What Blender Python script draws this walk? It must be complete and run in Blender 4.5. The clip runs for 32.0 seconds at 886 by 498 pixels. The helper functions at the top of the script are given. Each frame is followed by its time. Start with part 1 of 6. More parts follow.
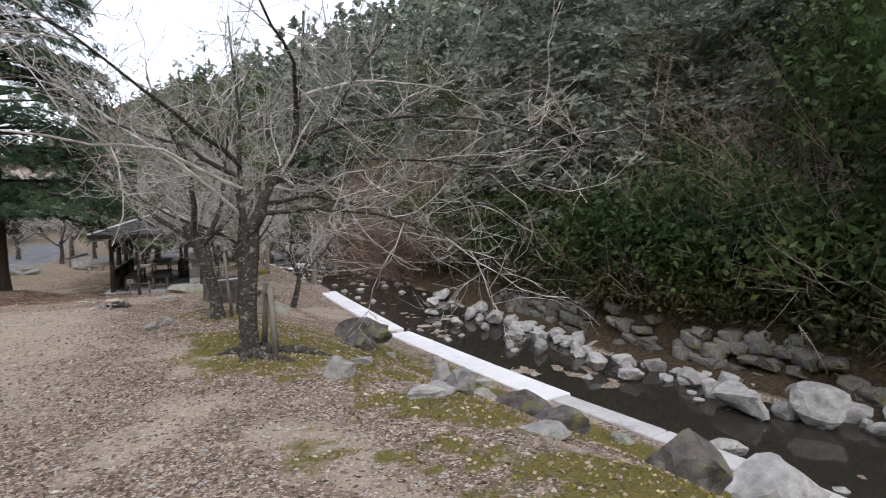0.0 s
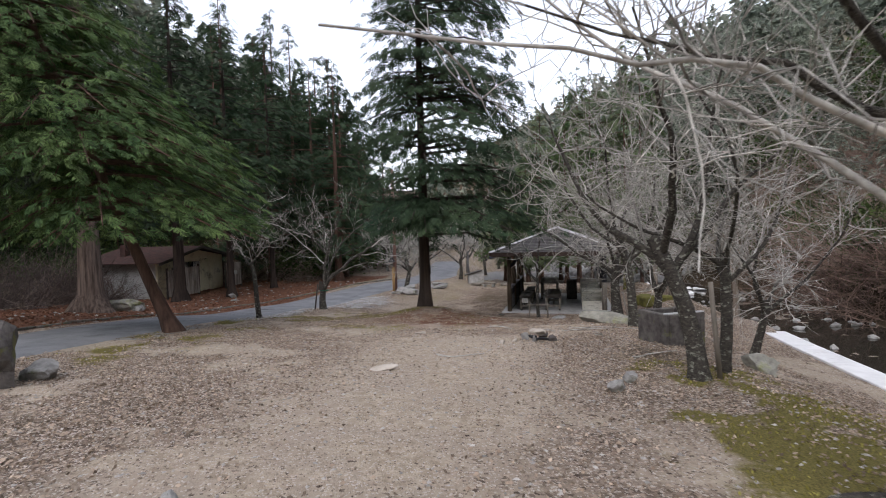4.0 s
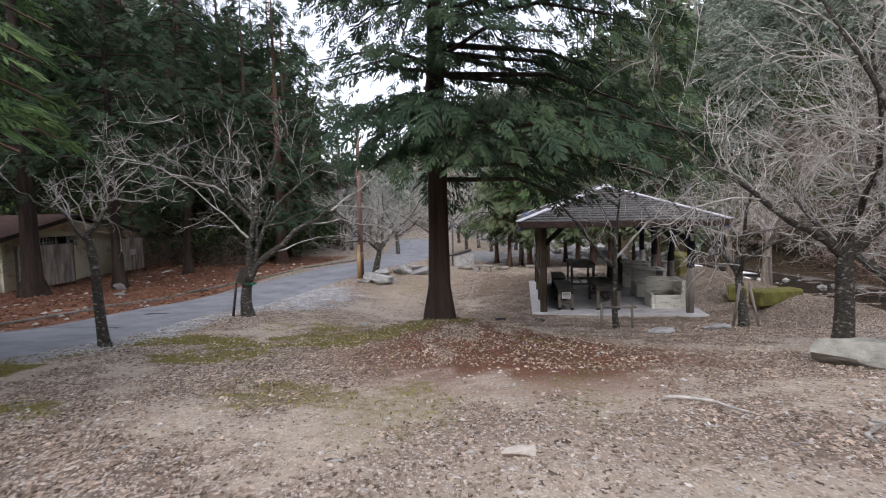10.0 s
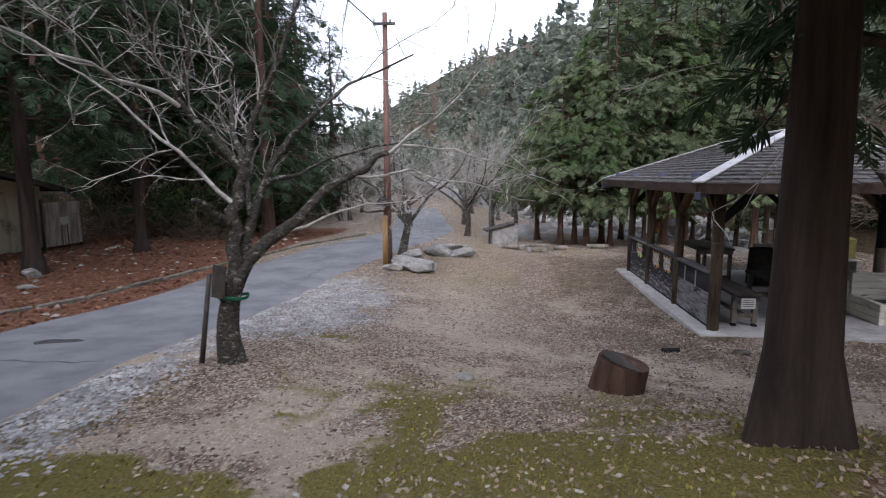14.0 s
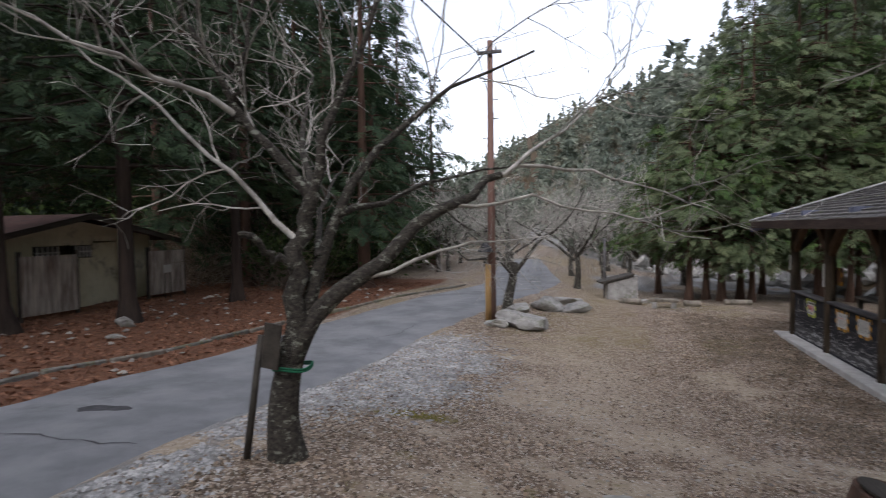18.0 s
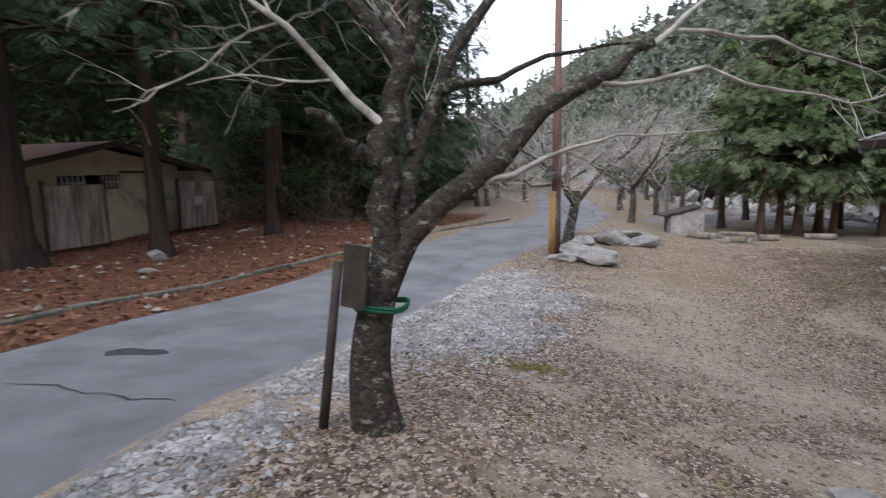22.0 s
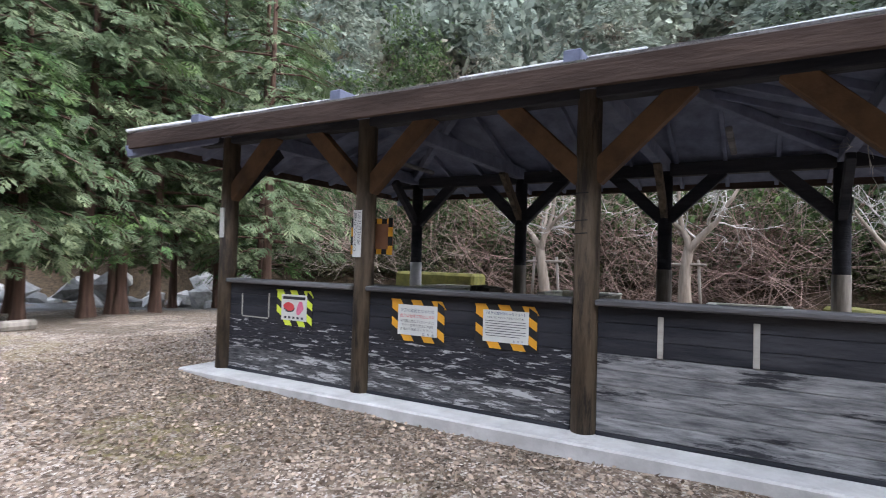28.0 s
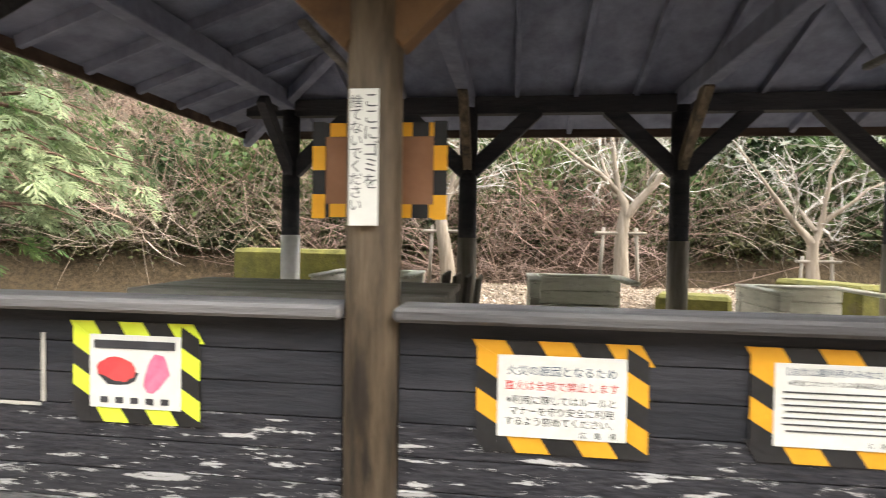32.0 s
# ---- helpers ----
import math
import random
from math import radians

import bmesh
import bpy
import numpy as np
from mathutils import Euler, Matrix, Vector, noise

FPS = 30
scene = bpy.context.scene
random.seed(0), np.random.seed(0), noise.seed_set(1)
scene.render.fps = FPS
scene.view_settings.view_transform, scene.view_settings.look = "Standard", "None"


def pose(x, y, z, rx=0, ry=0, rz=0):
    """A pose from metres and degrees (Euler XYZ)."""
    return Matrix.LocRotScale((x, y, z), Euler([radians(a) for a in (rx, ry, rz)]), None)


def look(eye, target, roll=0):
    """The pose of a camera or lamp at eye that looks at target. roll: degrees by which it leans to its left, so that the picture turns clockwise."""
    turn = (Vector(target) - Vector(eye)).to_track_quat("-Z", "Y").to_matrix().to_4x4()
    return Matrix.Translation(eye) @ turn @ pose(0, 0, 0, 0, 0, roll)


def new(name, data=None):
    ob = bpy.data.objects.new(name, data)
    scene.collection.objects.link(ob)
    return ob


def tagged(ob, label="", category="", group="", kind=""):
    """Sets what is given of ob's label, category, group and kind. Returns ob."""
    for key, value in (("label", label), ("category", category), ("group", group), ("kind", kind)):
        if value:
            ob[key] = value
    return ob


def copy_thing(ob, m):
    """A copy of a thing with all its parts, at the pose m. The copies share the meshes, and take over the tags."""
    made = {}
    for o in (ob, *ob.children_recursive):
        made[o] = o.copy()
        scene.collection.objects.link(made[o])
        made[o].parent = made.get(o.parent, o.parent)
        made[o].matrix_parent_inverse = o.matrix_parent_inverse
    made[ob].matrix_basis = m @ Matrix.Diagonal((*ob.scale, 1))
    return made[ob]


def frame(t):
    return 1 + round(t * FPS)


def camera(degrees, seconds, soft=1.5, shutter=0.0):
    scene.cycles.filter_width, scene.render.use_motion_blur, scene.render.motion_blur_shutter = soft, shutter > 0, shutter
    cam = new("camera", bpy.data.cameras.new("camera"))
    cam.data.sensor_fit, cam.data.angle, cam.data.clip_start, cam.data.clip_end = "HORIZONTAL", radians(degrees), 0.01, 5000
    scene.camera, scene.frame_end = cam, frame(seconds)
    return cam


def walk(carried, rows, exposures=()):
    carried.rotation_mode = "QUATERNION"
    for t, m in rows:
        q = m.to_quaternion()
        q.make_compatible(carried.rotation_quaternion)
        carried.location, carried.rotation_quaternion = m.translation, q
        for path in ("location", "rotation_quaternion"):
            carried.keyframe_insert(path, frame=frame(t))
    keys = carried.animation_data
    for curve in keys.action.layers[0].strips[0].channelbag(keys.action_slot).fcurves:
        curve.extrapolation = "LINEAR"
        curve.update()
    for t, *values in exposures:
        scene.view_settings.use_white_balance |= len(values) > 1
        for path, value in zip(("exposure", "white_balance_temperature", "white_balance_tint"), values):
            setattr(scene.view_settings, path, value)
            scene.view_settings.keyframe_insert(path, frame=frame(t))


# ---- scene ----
cam = camera(77.9, 32.0, soft=1.0, shutter=0.3)
EXPOSURES = [(0, 0.2, 6350, 15), (6.5, 0.04, 6350, 16), (8, 0.24, 6350, 17), (10, 0.5, 6250, 17), (11, 0.42, 6250, 17), (12, 0.85, 6250, 18), (13, 0.5, 6150, 18), (14, 0.35, 6100, 18), (17, 0.15, 6300, 15), (18, 0.0, 6350, 15), (20, 0.95, 6350, 14), (21, 0.85, 6300, 17), (22, 0.45, 6200, 16), (23.2, 0.35, 6250, 15), (24, 0.5, 6250, 14), (27, 0.95, 6000, 10), (28, 1.6, 5900, 13), (29, 2.35, 5750, 14), (30.2, 2.95, 6600, 9), (31, 2.85, 7200, 8), (32, 2.75, 7200, 8)]
PATH = [
    (0, (0.943, -1.165, 1.462), (1.705, 0.677, 1.298), -0.1),
    (0.5, (0.894, -1.095, 1.416), (1.524, 0.792, 1.204), -0.2),
    (1, (0.771, -0.751, 1.346), (1.227, 1.172, 1.044), -0.4),
    (1.5, (0.602, -0.2, 1.347), (0.795, 1.754, 0.967), -0.8),
    (2, (0.347, 0.447, 1.34), (0.284, 2.41, 0.958), -1.5),
    (2.5, (0.071, 1.008, 1.345), (-0.174, 2.974, 1.074), -1.4),
    (3, (-0.247, 1.604, 1.332), (-0.587, 3.57, 1.194), -1.2),
    (3.5, (-0.479, 2.235, 1.297), (-0.88, 4.193, 1.222), -1.3),
    (5.5, (-1.484, 5.101, 1.128), (-2.074, 7.01, 1.037), -1.8),
    (6, (-1.717, 5.745, 1.105), (-2.325, 7.647, 1.009), -1.5),
    (6.5, (-1.968, 6.418, 1.027), (-2.578, 8.32, 0.933), -1.7),
    (7, (-2.197, 7.024, 0.968), (-2.811, 8.925, 0.875), -1.6),
    (7.5, (-2.458, 7.708, 0.94), (-3.053, 9.614, 0.831), -1.6),
    (8, (-2.696, 8.412, 0.866), (-3.217, 10.339, 0.747), -1.5),
    (8.5, (-2.975, 9.07, 0.826), (-3.405, 11.019, 0.699), -1.4),
    (9, (-3.29, 9.734, 0.782), (-3.674, 11.692, 0.645), -1.3),
    (9.5, (-3.65, 10.339, 0.733), (-4.021, 12.299, 0.585), -1.4),
    (10, (-4.039, 11.029, 0.621), (-4.32, 13.003, 0.467), -1.2),
    (10.5, (-4.392, 11.819, 0.617), (-4.576, 13.803, 0.444), -1.1),
    (10.9, (-4.695, 12.475, 0.525), (-4.801, 14.466, 0.367), -0.5),
    (11, (-4.776, 12.664, 0.51), (-4.855, 14.655, 0.33), -1.0),
    (11.5, (-5.171, 13.482, 0.427), (-5.191, 15.474, 0.242), -0.7),
    (12, (-5.645, 14.263, 0.398), (-5.677, 16.253, 0.199), -0.5),
    (12.5, (-6.066, 14.972, 0.362), (-6.262, 16.951, 0.152), -0.6),
    (13, (-6.475, 15.674, 0.312), (-6.793, 17.634, 0.07), -0.6),
    (13.5, (-7.026, 16.276, 0.334), (-7.301, 18.237, 0.05), 0.1),
    (14, (-7.242, 16.916, 0.298), (-7.439, 18.889, 0.032), -0.2),
    (14.5, (-7.284, 17.558, 0.191), (-7.292, 19.548, -0.013), -0.8),
    (16.5, (-7.68, 18.88, 0.145), (-7.21, 20.82, 0.039), -1.9),
    (17, (-7.66, 18.95, 0.114), (-7.484, 20.94, 0.006), -1.5),
    (17.5, (-7.70, 18.82, 0.105), (-7.87, 20.812, 0.02), -1.1),
    (18, (-7.76, 18.72, 0.075), (-8.306, 20.643, 0.001), -0.7),
    (18.5, (-7.87, 18.70, 0.01), (-8.715, 20.512, -0.03), -0.6),
    (19, (-7.948, 18.726, -0.04), (-9.06, 20.389, -0.042), -0.5),
    (19.5, (-7.96, 18.70, -0.04), (-9.222, 20.251, -0.04), -0.5),
    (20, (-7.975, 18.678, -0.026), (-9.326, 20.153, -0.027), -0.5),
    (20.5, (-8.11, 18.74, -0.016), (-9.413, 20.256, -0.056), -0.5),
    (21, (-8.20, 19.08, -0.03), (-9.38, 20.692, -0.153), -0.7),
    (21.5, (-8.44, 19.44, -0.099), (-9.372, 21.196, -0.322), -1.0),
    (22, (-8.814, 19.789, -0.241), (-9.444, 21.665, -0.535), -1.0),
    (22.5, (-8.907, 20.466, -0.383), (-9.215, 22.417, -0.697), -1.3),
    (23, (-9.115, 21.104, -0.42), (-8.937, 23.075, -0.705), -1.5),
    (23.5, (-9.272, 21.643, -0.474), (-8.543, 23.489, -0.717), -1.7),
    (24, (-9.138, 22.272, -0.499), (-8.159, 24.003, -0.712), -2.3),
    (24.5, (-9.041, 22.82, -0.568), (-7.95, 24.486, -0.754), -1.9),
    (26.5, (-8.534, 25.444, -0.956), (-7.585, 27.204, -0.933), 1.6),
    (27, (-8.349, 26.274, -1.076), (-7.181, 27.897, -1.037), 2.7),
    (27.5, (-8.038, 27.121, -1.16), (-6.464, 28.353, -1.097), 2.4),
    (28, (-7.641, 27.743, -1.175), (-5.909, 28.743, -1.129), 1.6),
    (28.5, (-7.284, 28.309, -1.255), (-5.44, 29.08, -1.192), 1.7),
    (29, (-6.957, 29.045, -1.227), (-5.002, 29.461, -1.181), 1.2),
    (29.5, (-6.466, 29.629, -1.242), (-4.471, 29.756, -1.203), 0.4),
    (30, (-5.969, 29.803, -1.207), (-3.97, 29.866, -1.212), -0.8),
    (30.5, (-5.71, 30.02, -1.165), (-3.71, 29.977, -1.188), -1.1),
    (31, (-5.554, 30.202, -1.193), (-3.557, 30.108, -1.22), -0.9),
    (31.5, (-5.375, 30.252, -1.17), (-3.377, 30.297, -1.248), -0.4),
    (32, (-5.274, 30.591, -1.184), (-3.29, 30.84, -1.232), 0.9),
]
walk(cam, [(t, look(eye, target, roll)) for t, eye, target, roll in PATH], EXPOSURES)

# ---- light ----
world = bpy.data.worlds.new("overcast_sky")
scene.world = world
world.use_nodes = True
wt = world.node_tree
wt.nodes.clear()
sky = wt.nodes.new("ShaderNodeTexSky")
sky.sky_type, sky.sun_disc = "NISHITA", False
sky.sun_elevation, sky.sun_rotation = radians(48), radians(200)
sky.air_density, sky.dust_density, sky.ozone_density = 1.0, 1.5, 1.0
veil = wt.nodes.new("ShaderNodeHueSaturation")
veil.inputs["Saturation"].default_value = 0.32
veil.inputs["Value"].default_value = 2.2
back = wt.nodes.new("ShaderNodeBackground")
back.inputs["Strength"].default_value = 0.15
wout = wt.nodes.new("ShaderNodeOutputWorld")
wt.links.new(sky.outputs[0], veil.inputs["Color"])
wt.links.new(veil.outputs[0], back.inputs[0])
wt.links.new(back.outputs[0], wout.inputs[0])
sun = new("overcast_sun", bpy.data.lights.new("overcast_sun", "SUN"))
sun.data.energy, sun.data.angle, sun.data.color = 0.5, radians(30), (1.0, 0.98, 0.96)
sun.matrix_world = pose(0, 0, 60, 42, 0, 200 + 180)


# ---- materials ----
def mat(name, c1, c2, scale=4.0, rough=0.85, bump=0.3, detail=6.0, fine=None, metal=0.0, stretch=(1, 1, 1), c3=None, patch=(0.55, 0.68), rand=0.0, island=0.0, spec=0.3, edge=(0.35, 0.65), leaf=0.0):
    """Two colours mixed by a noise at real size, a third one in stains, fine relief."""
    m = bpy.data.materials.new(name)
    m.use_nodes = True
    nt = m.node_tree
    bsdf = nt.nodes["Principled BSDF"]
    bsdf.inputs["Roughness"].default_value = rough
    bsdf.inputs["Metallic"].default_value = metal
    bsdf.inputs["Specular IOR Level"].default_value = spec
    co = nt.nodes.new("ShaderNodeTexCoord")
    mp = nt.nodes.new("ShaderNodeMapping")
    mp.inputs["Scale"].default_value = stretch
    nt.links.new(co.outputs["Object"], mp.inputs[0])
    n1 = nt.nodes.new("ShaderNodeTexNoise")
    n1.inputs["Scale"].default_value, n1.inputs["Detail"].default_value = scale, detail
    n1.inputs["Roughness"].default_value = 0.65
    nt.links.new(mp.outputs[0], n1.inputs["Vector"])
    ramp = nt.nodes.new("ShaderNodeMapRange")
    ramp.inputs[1].default_value, ramp.inputs[2].default_value = edge
    nt.links.new(n1.outputs[0], ramp.inputs[0])
    mix = nt.nodes.new("ShaderNodeMix")
    mix.data_type = "RGBA"
    mix.inputs[6].default_value, mix.inputs[7].default_value = (*c1, 1), (*c2, 1)
    nt.links.new(ramp.outputs[0], mix.inputs[0])
    last = mix.outputs[2]
    n2 = nt.nodes.new("ShaderNodeTexNoise")
    n2.inputs["Scale"].default_value, n2.inputs["Detail"].default_value = (fine or scale * 6), 4
    nt.links.new(mp.outputs[0], n2.inputs["Vector"])
    if c3:
        r3 = nt.nodes.new("ShaderNodeMapRange")
        r3.inputs[1].default_value, r3.inputs[2].default_value = patch
        n3 = nt.nodes.new("ShaderNodeTexNoise")
        n3.inputs["Scale"].default_value, n3.inputs["Detail"].default_value = scale * 0.45, 7
        n3.inputs["Roughness"].default_value = 0.7
        nt.links.new(mp.outputs[0], n3.inputs["Vector"])
        nt.links.new(n3.outputs[0], r3.inputs[0])
        mix3 = nt.nodes.new("ShaderNodeMix")
        mix3.data_type = "RGBA"
        mix3.inputs[7].default_value = (*c3, 1)
        nt.links.new(r3.outputs[0], mix3.inputs[0])
        nt.links.new(last, mix3.inputs[6])
        last = mix3.outputs[2]
    if rand or island:
        src = nt.nodes.new("ShaderNodeObjectInfo").outputs["Random"] if rand else nt.nodes.new("ShaderNodeNewGeometry").outputs["Random Per Island"]
        amount = rand or island
        vr = nt.nodes.new("ShaderNodeMapRange")
        vr.inputs[3].default_value, vr.inputs[4].default_value = 1 - amount, 1 + amount
        nt.links.new(src, vr.inputs[0])
        hs = nt.nodes.new("ShaderNodeHueSaturation")
        nt.links.new(vr.outputs[0], hs.inputs["Value"])
        nt.links.new(last, hs.inputs["Color"])
        last = hs.outputs[0]
    nt.links.new(last, bsdf.inputs["Base Color"])
    if bump:
        bp = nt.nodes.new("ShaderNodeBump")
        bp.inputs["Strength"].default_value, bp.inputs["Distance"].default_value = bump, 0.02
        nt.links.new(n2.outputs[0], bp.inputs["Height"])
        nt.links.new(bp.outputs[0], bsdf.inputs["Normal"])
    if leaf:
        thin = nt.nodes.new("ShaderNodeBsdfTranslucent")
        nt.links.new(last, thin.inputs["Color"])
        both = nt.nodes.new("ShaderNodeMixShader")
        both.inputs[0].default_value = leaf
        nt.links.new(bsdf.outputs[0], both.inputs[1])
        nt.links.new(thin.outputs[0], both.inputs[2])
        nt.links.new(both.outputs[0], nt.nodes["Material Output"].inputs[0])
    return m


M = {
    "bark": mat("cherry_bark", (0.03, 0.026, 0.023), (0.095, 0.085, 0.07), 24, 0.95, 1.0, c3=(0.25, 0.26, 0.21), patch=(0.55, 0.61), stretch=(1, 1, 1.6), fine=60),
    "twig": mat("lichened_twig", (0.22, 0.205, 0.18), (0.55, 0.53, 0.48), 5, 0.95, 0.0, island=0.35),
    "darktwig": mat("dark_lichened_twig", (0.17, 0.155, 0.135), (0.56, 0.54, 0.49), 5, 0.95, 0.0, island=0.6),
    "cedarbark": mat("cedar_bark", (0.06, 0.036, 0.026), (0.15, 0.09, 0.065), 7, 0.95, 1.0, stretch=(1, 1, 0.09), fine=30),
    "darkcedar": mat("dark_cedar_bark", (0.026, 0.02, 0.017), (0.075, 0.055, 0.044), 7, 0.95, 1.0, stretch=(1, 1, 0.09), fine=30),
    "lowshrub": mat("brown_green_shrub", (0.035, 0.05, 0.02), (0.1, 0.095, 0.04), 0.5, 0.7, 0.0, island=0.5, c3=(0.13, 0.085, 0.045), leaf=0.35),
    "bankstone": mat("dark_bank_stone", (0.1, 0.094, 0.085), (0.28, 0.265, 0.24), 5, 0.9, 0.8, rand=0.3, c3=(0.13, 0.13, 0.06), patch=(0.48, 0.6)),
    "oldcedar": mat("fibrous_old_cedar_bark", (0.06, 0.042, 0.034), (0.24, 0.185, 0.15), 9, 0.95, 1.0, stretch=(1, 1, 0.07), fine=34),
    "tanstone": mat("tan_path_stone", (0.42, 0.37, 0.31), (0.58, 0.53, 0.46), 5, 0.9, 0.6, c3=(0.36, 0.31, 0.25)),
    "palebark": mat("pale_bark", (0.16, 0.13, 0.10), (0.30, 0.25, 0.20), 7, 0.95, 0.9, stretch=(1, 1, 0.1), fine=30),
    "needle": mat("cypress_foliage", (0.025, 0.052, 0.028), (0.068, 0.104, 0.048), 0.8, 0.8, 0.0, island=0.35, leaf=0.35),
    # shaded copy of the hill foliage: the west slope's gloom is in its colour
    "wood_dark": mat("shaded_conifer", (0.03, 0.048, 0.03), (0.08, 0.1, 0.06), 0.12, 0.9, 0.0, island=0.5, leaf=0.35),
    "needle_grey": mat("grey_green_cypress", (0.085, 0.125, 0.065), (0.2, 0.235, 0.12), 0.8, 0.8, 0.0, island=0.4, leaf=0.35),
    "needle_light": mat("cypress_foliage_fresh", (0.05, 0.105, 0.036), (0.13, 0.19, 0.06), 0.8, 0.8, 0.0, island=0.55, leaf=0.35),
    # paler than real foliage: the valley haze is mixed into this colour
    "wood_hazy": mat("hazed_hill_foliage", (0.15, 0.185, 0.15), (0.31, 0.335, 0.26), 0.12, 0.9, 0.0, island=0.5, c3=(0.24, 0.17, 0.11), leaf=0.42),
    "shrub": mat("evergreen_leaf", (0.036, 0.064, 0.029), (0.1, 0.14, 0.047), 0.4, 0.7, 0.0, island=0.5, c3=(0.13, 0.18, 0.05), leaf=0.35, spec=0.12),
    "brush": mat("winter_brush", (0.15, 0.118, 0.092), (0.34, 0.28, 0.225), 0.4, 0.95, 0.0, island=0.4),
    "leaf": mat("dry_leaf", (0.19, 0.14, 0.1), (0.45, 0.36, 0.275), 2.0, 0.9, 0.0, island=0.5),
    "redleaf": mat("red_brown_needle", (0.17, 0.08, 0.05), (0.29, 0.15, 0.092), 2.0, 0.95, 0.0, island=0.35),
    "stone": mat("granite_stone", (0.22, 0.215, 0.2), (0.42, 0.41, 0.39), 5, 0.85, 0.7, rand=0.2, c3=(0.12, 0.13, 0.07)),
    "wetstone": mat("river_stone", (0.24, 0.235, 0.22), (0.5, 0.49, 0.46), 4, 0.75, 0.6, rand=0.2, c3=(0.16, 0.15, 0.13)),
    "darkstone": mat("mossy_dark_stone", (0.07, 0.062, 0.058), (0.18, 0.165, 0.15), 6, 0.9, 0.8, rand=0.15, c3=(0.19, 0.2, 0.04)),
    "mossstone": mat("moss_on_stone", (0.2, 0.195, 0.165), (0.38, 0.37, 0.31), 5, 0.9, 0.8, c3=(0.24, 0.25, 0.1)),
    "concrete": mat("pale_concrete", (0.42, 0.41, 0.39), (0.58, 0.57, 0.55), 3, 0.8, 0.25, c3=(0.33, 0.32, 0.3)),
    "whitecon": mat("bright_concrete", (0.72, 0.72, 0.71), (0.84, 0.84, 0.83), 2, 0.8, 0.2, c3=(0.6, 0.59, 0.56)),
    "tub": mat("cast_planter", (0.68, 0.66, 0.56), (0.8, 0.78, 0.68), 6, 0.85, 0.3, stretch=(1, 1, 4), c3=(0.3, 0.28, 0.22)),
    "dark": mat("dark_stained_wood", (0.016, 0.017, 0.021), (0.038, 0.038, 0.044), 5, 0.7, 0.5, stretch=(1, 0.15, 1), fine=40, c3=(0.06, 0.06, 0.066), spec=0.15),
    # dark boards lifted towards blue: the hazy glare under the roof is in the colour
    "roofwood": mat("veiled_roof_boards", (0.105, 0.116, 0.165), (0.18, 0.195, 0.26), 3, 0.8, 0.3, spec=0.1),
    "fascia": mat("dark_brown_fascia", (0.04, 0.028, 0.023), (0.085, 0.06, 0.049), 5, 0.85, 0.4, stretch=(1, 0.15, 1), fine=40, spec=0.1),
    "rail": mat("grey_cap_board", (0.06, 0.058, 0.06), (0.17, 0.165, 0.165), 5, 0.75, 0.5, stretch=(1, 0.1, 1), fine=40, c3=(0.2, 0.195, 0.19)),
    "post": mat("brown_post", (0.045, 0.034, 0.024), (0.16, 0.12, 0.08), 9, 0.75, 0.8, stretch=(1, 1, 0.16), fine=36, c3=(0.035, 0.028, 0.023), patch=(0.52, 0.6)),
    "brace": mat("orange_brown_brace", (0.06, 0.033, 0.018), (0.14, 0.08, 0.04), 6, 0.7, 0.4, stretch=(0.4, 0.4, 0.4), fine=36),
    "oldwood": mat("weathered_wood", (0.12, 0.105, 0.085), (0.27, 0.24, 0.2), 6, 0.85, 0.5, stretch=(1, 1, 0.15), fine=36),
    "paletop": mat("bleached_table_board", (0.25, 0.235, 0.2), (0.45, 0.43, 0.38), 5, 0.7, 0.4, stretch=(1, 0.12, 1), fine=36, c3=(0.14, 0.13, 0.11)),
    "table": mat("dark_table_wood", (0.03, 0.026, 0.022), (0.085, 0.075, 0.062), 5, 0.6, 0.4, stretch=(1, 0.12, 1), fine=36),
    "shingle": mat("grey_shingle", (0.06, 0.056, 0.054), (0.16, 0.15, 0.143), 9, 0.9, 0.6, rand=0.18, c3=(0.13, 0.14, 0.08)),
    "metal": mat("pale_hip_metal", (0.5, 0.5, 0.5), (0.65, 0.65, 0.65), 3, 0.5, 0.1, c3=(0.38, 0.38, 0.37)),
    "yellow": mat("amber_tape", (0.62, 0.29, 0.02), (0.68, 0.34, 0.03), 8, 0.45, 0.05),
    "lime": mat("lime_tape", (0.62, 0.72, 0.05), (0.68, 0.78, 0.07), 8, 0.45, 0.05),
    "black": mat("black_plastic", (0.012, 0.012, 0.013), (0.022, 0.022, 0.024), 8, 0.45, 0.05),
    "paper": mat("laminated_paper", (0.58, 0.58, 0.54), (0.65, 0.65, 0.61), 6, 0.4, 0.03),
    "ink": mat("dark_print", (0.03, 0.03, 0.035), (0.05, 0.05, 0.055), 6, 0.5, 0.0),
    "inkblue": mat("blue_grey_print", (0.05, 0.08, 0.13), (0.08, 0.11, 0.17), 6, 0.5, 0.0),
    "inkred": mat("red_print", (0.55, 0.05, 0.06), (0.62, 0.08, 0.08), 6, 0.5, 0.0),
    "pink": mat("pink_print", (0.6, 0.12, 0.22), (0.66, 0.2, 0.3), 20, 0.5, 0.0),
    "board": mat("brown_board", (0.2, 0.095, 0.05), (0.25, 0.125, 0.07), 4, 0.7, 0.1),
    "guard": mat("faded_ochre_guard", (0.36, 0.22, 0.09), (0.5, 0.32, 0.14), 5, 0.7, 0.1, stretch=(1, 1, 0.2)),
    "redpole": mat("rusty_pole", (0.17, 0.095, 0.075), (0.25, 0.155, 0.125), 3, 0.8, 0.2, stretch=(1, 1, 0.2)),
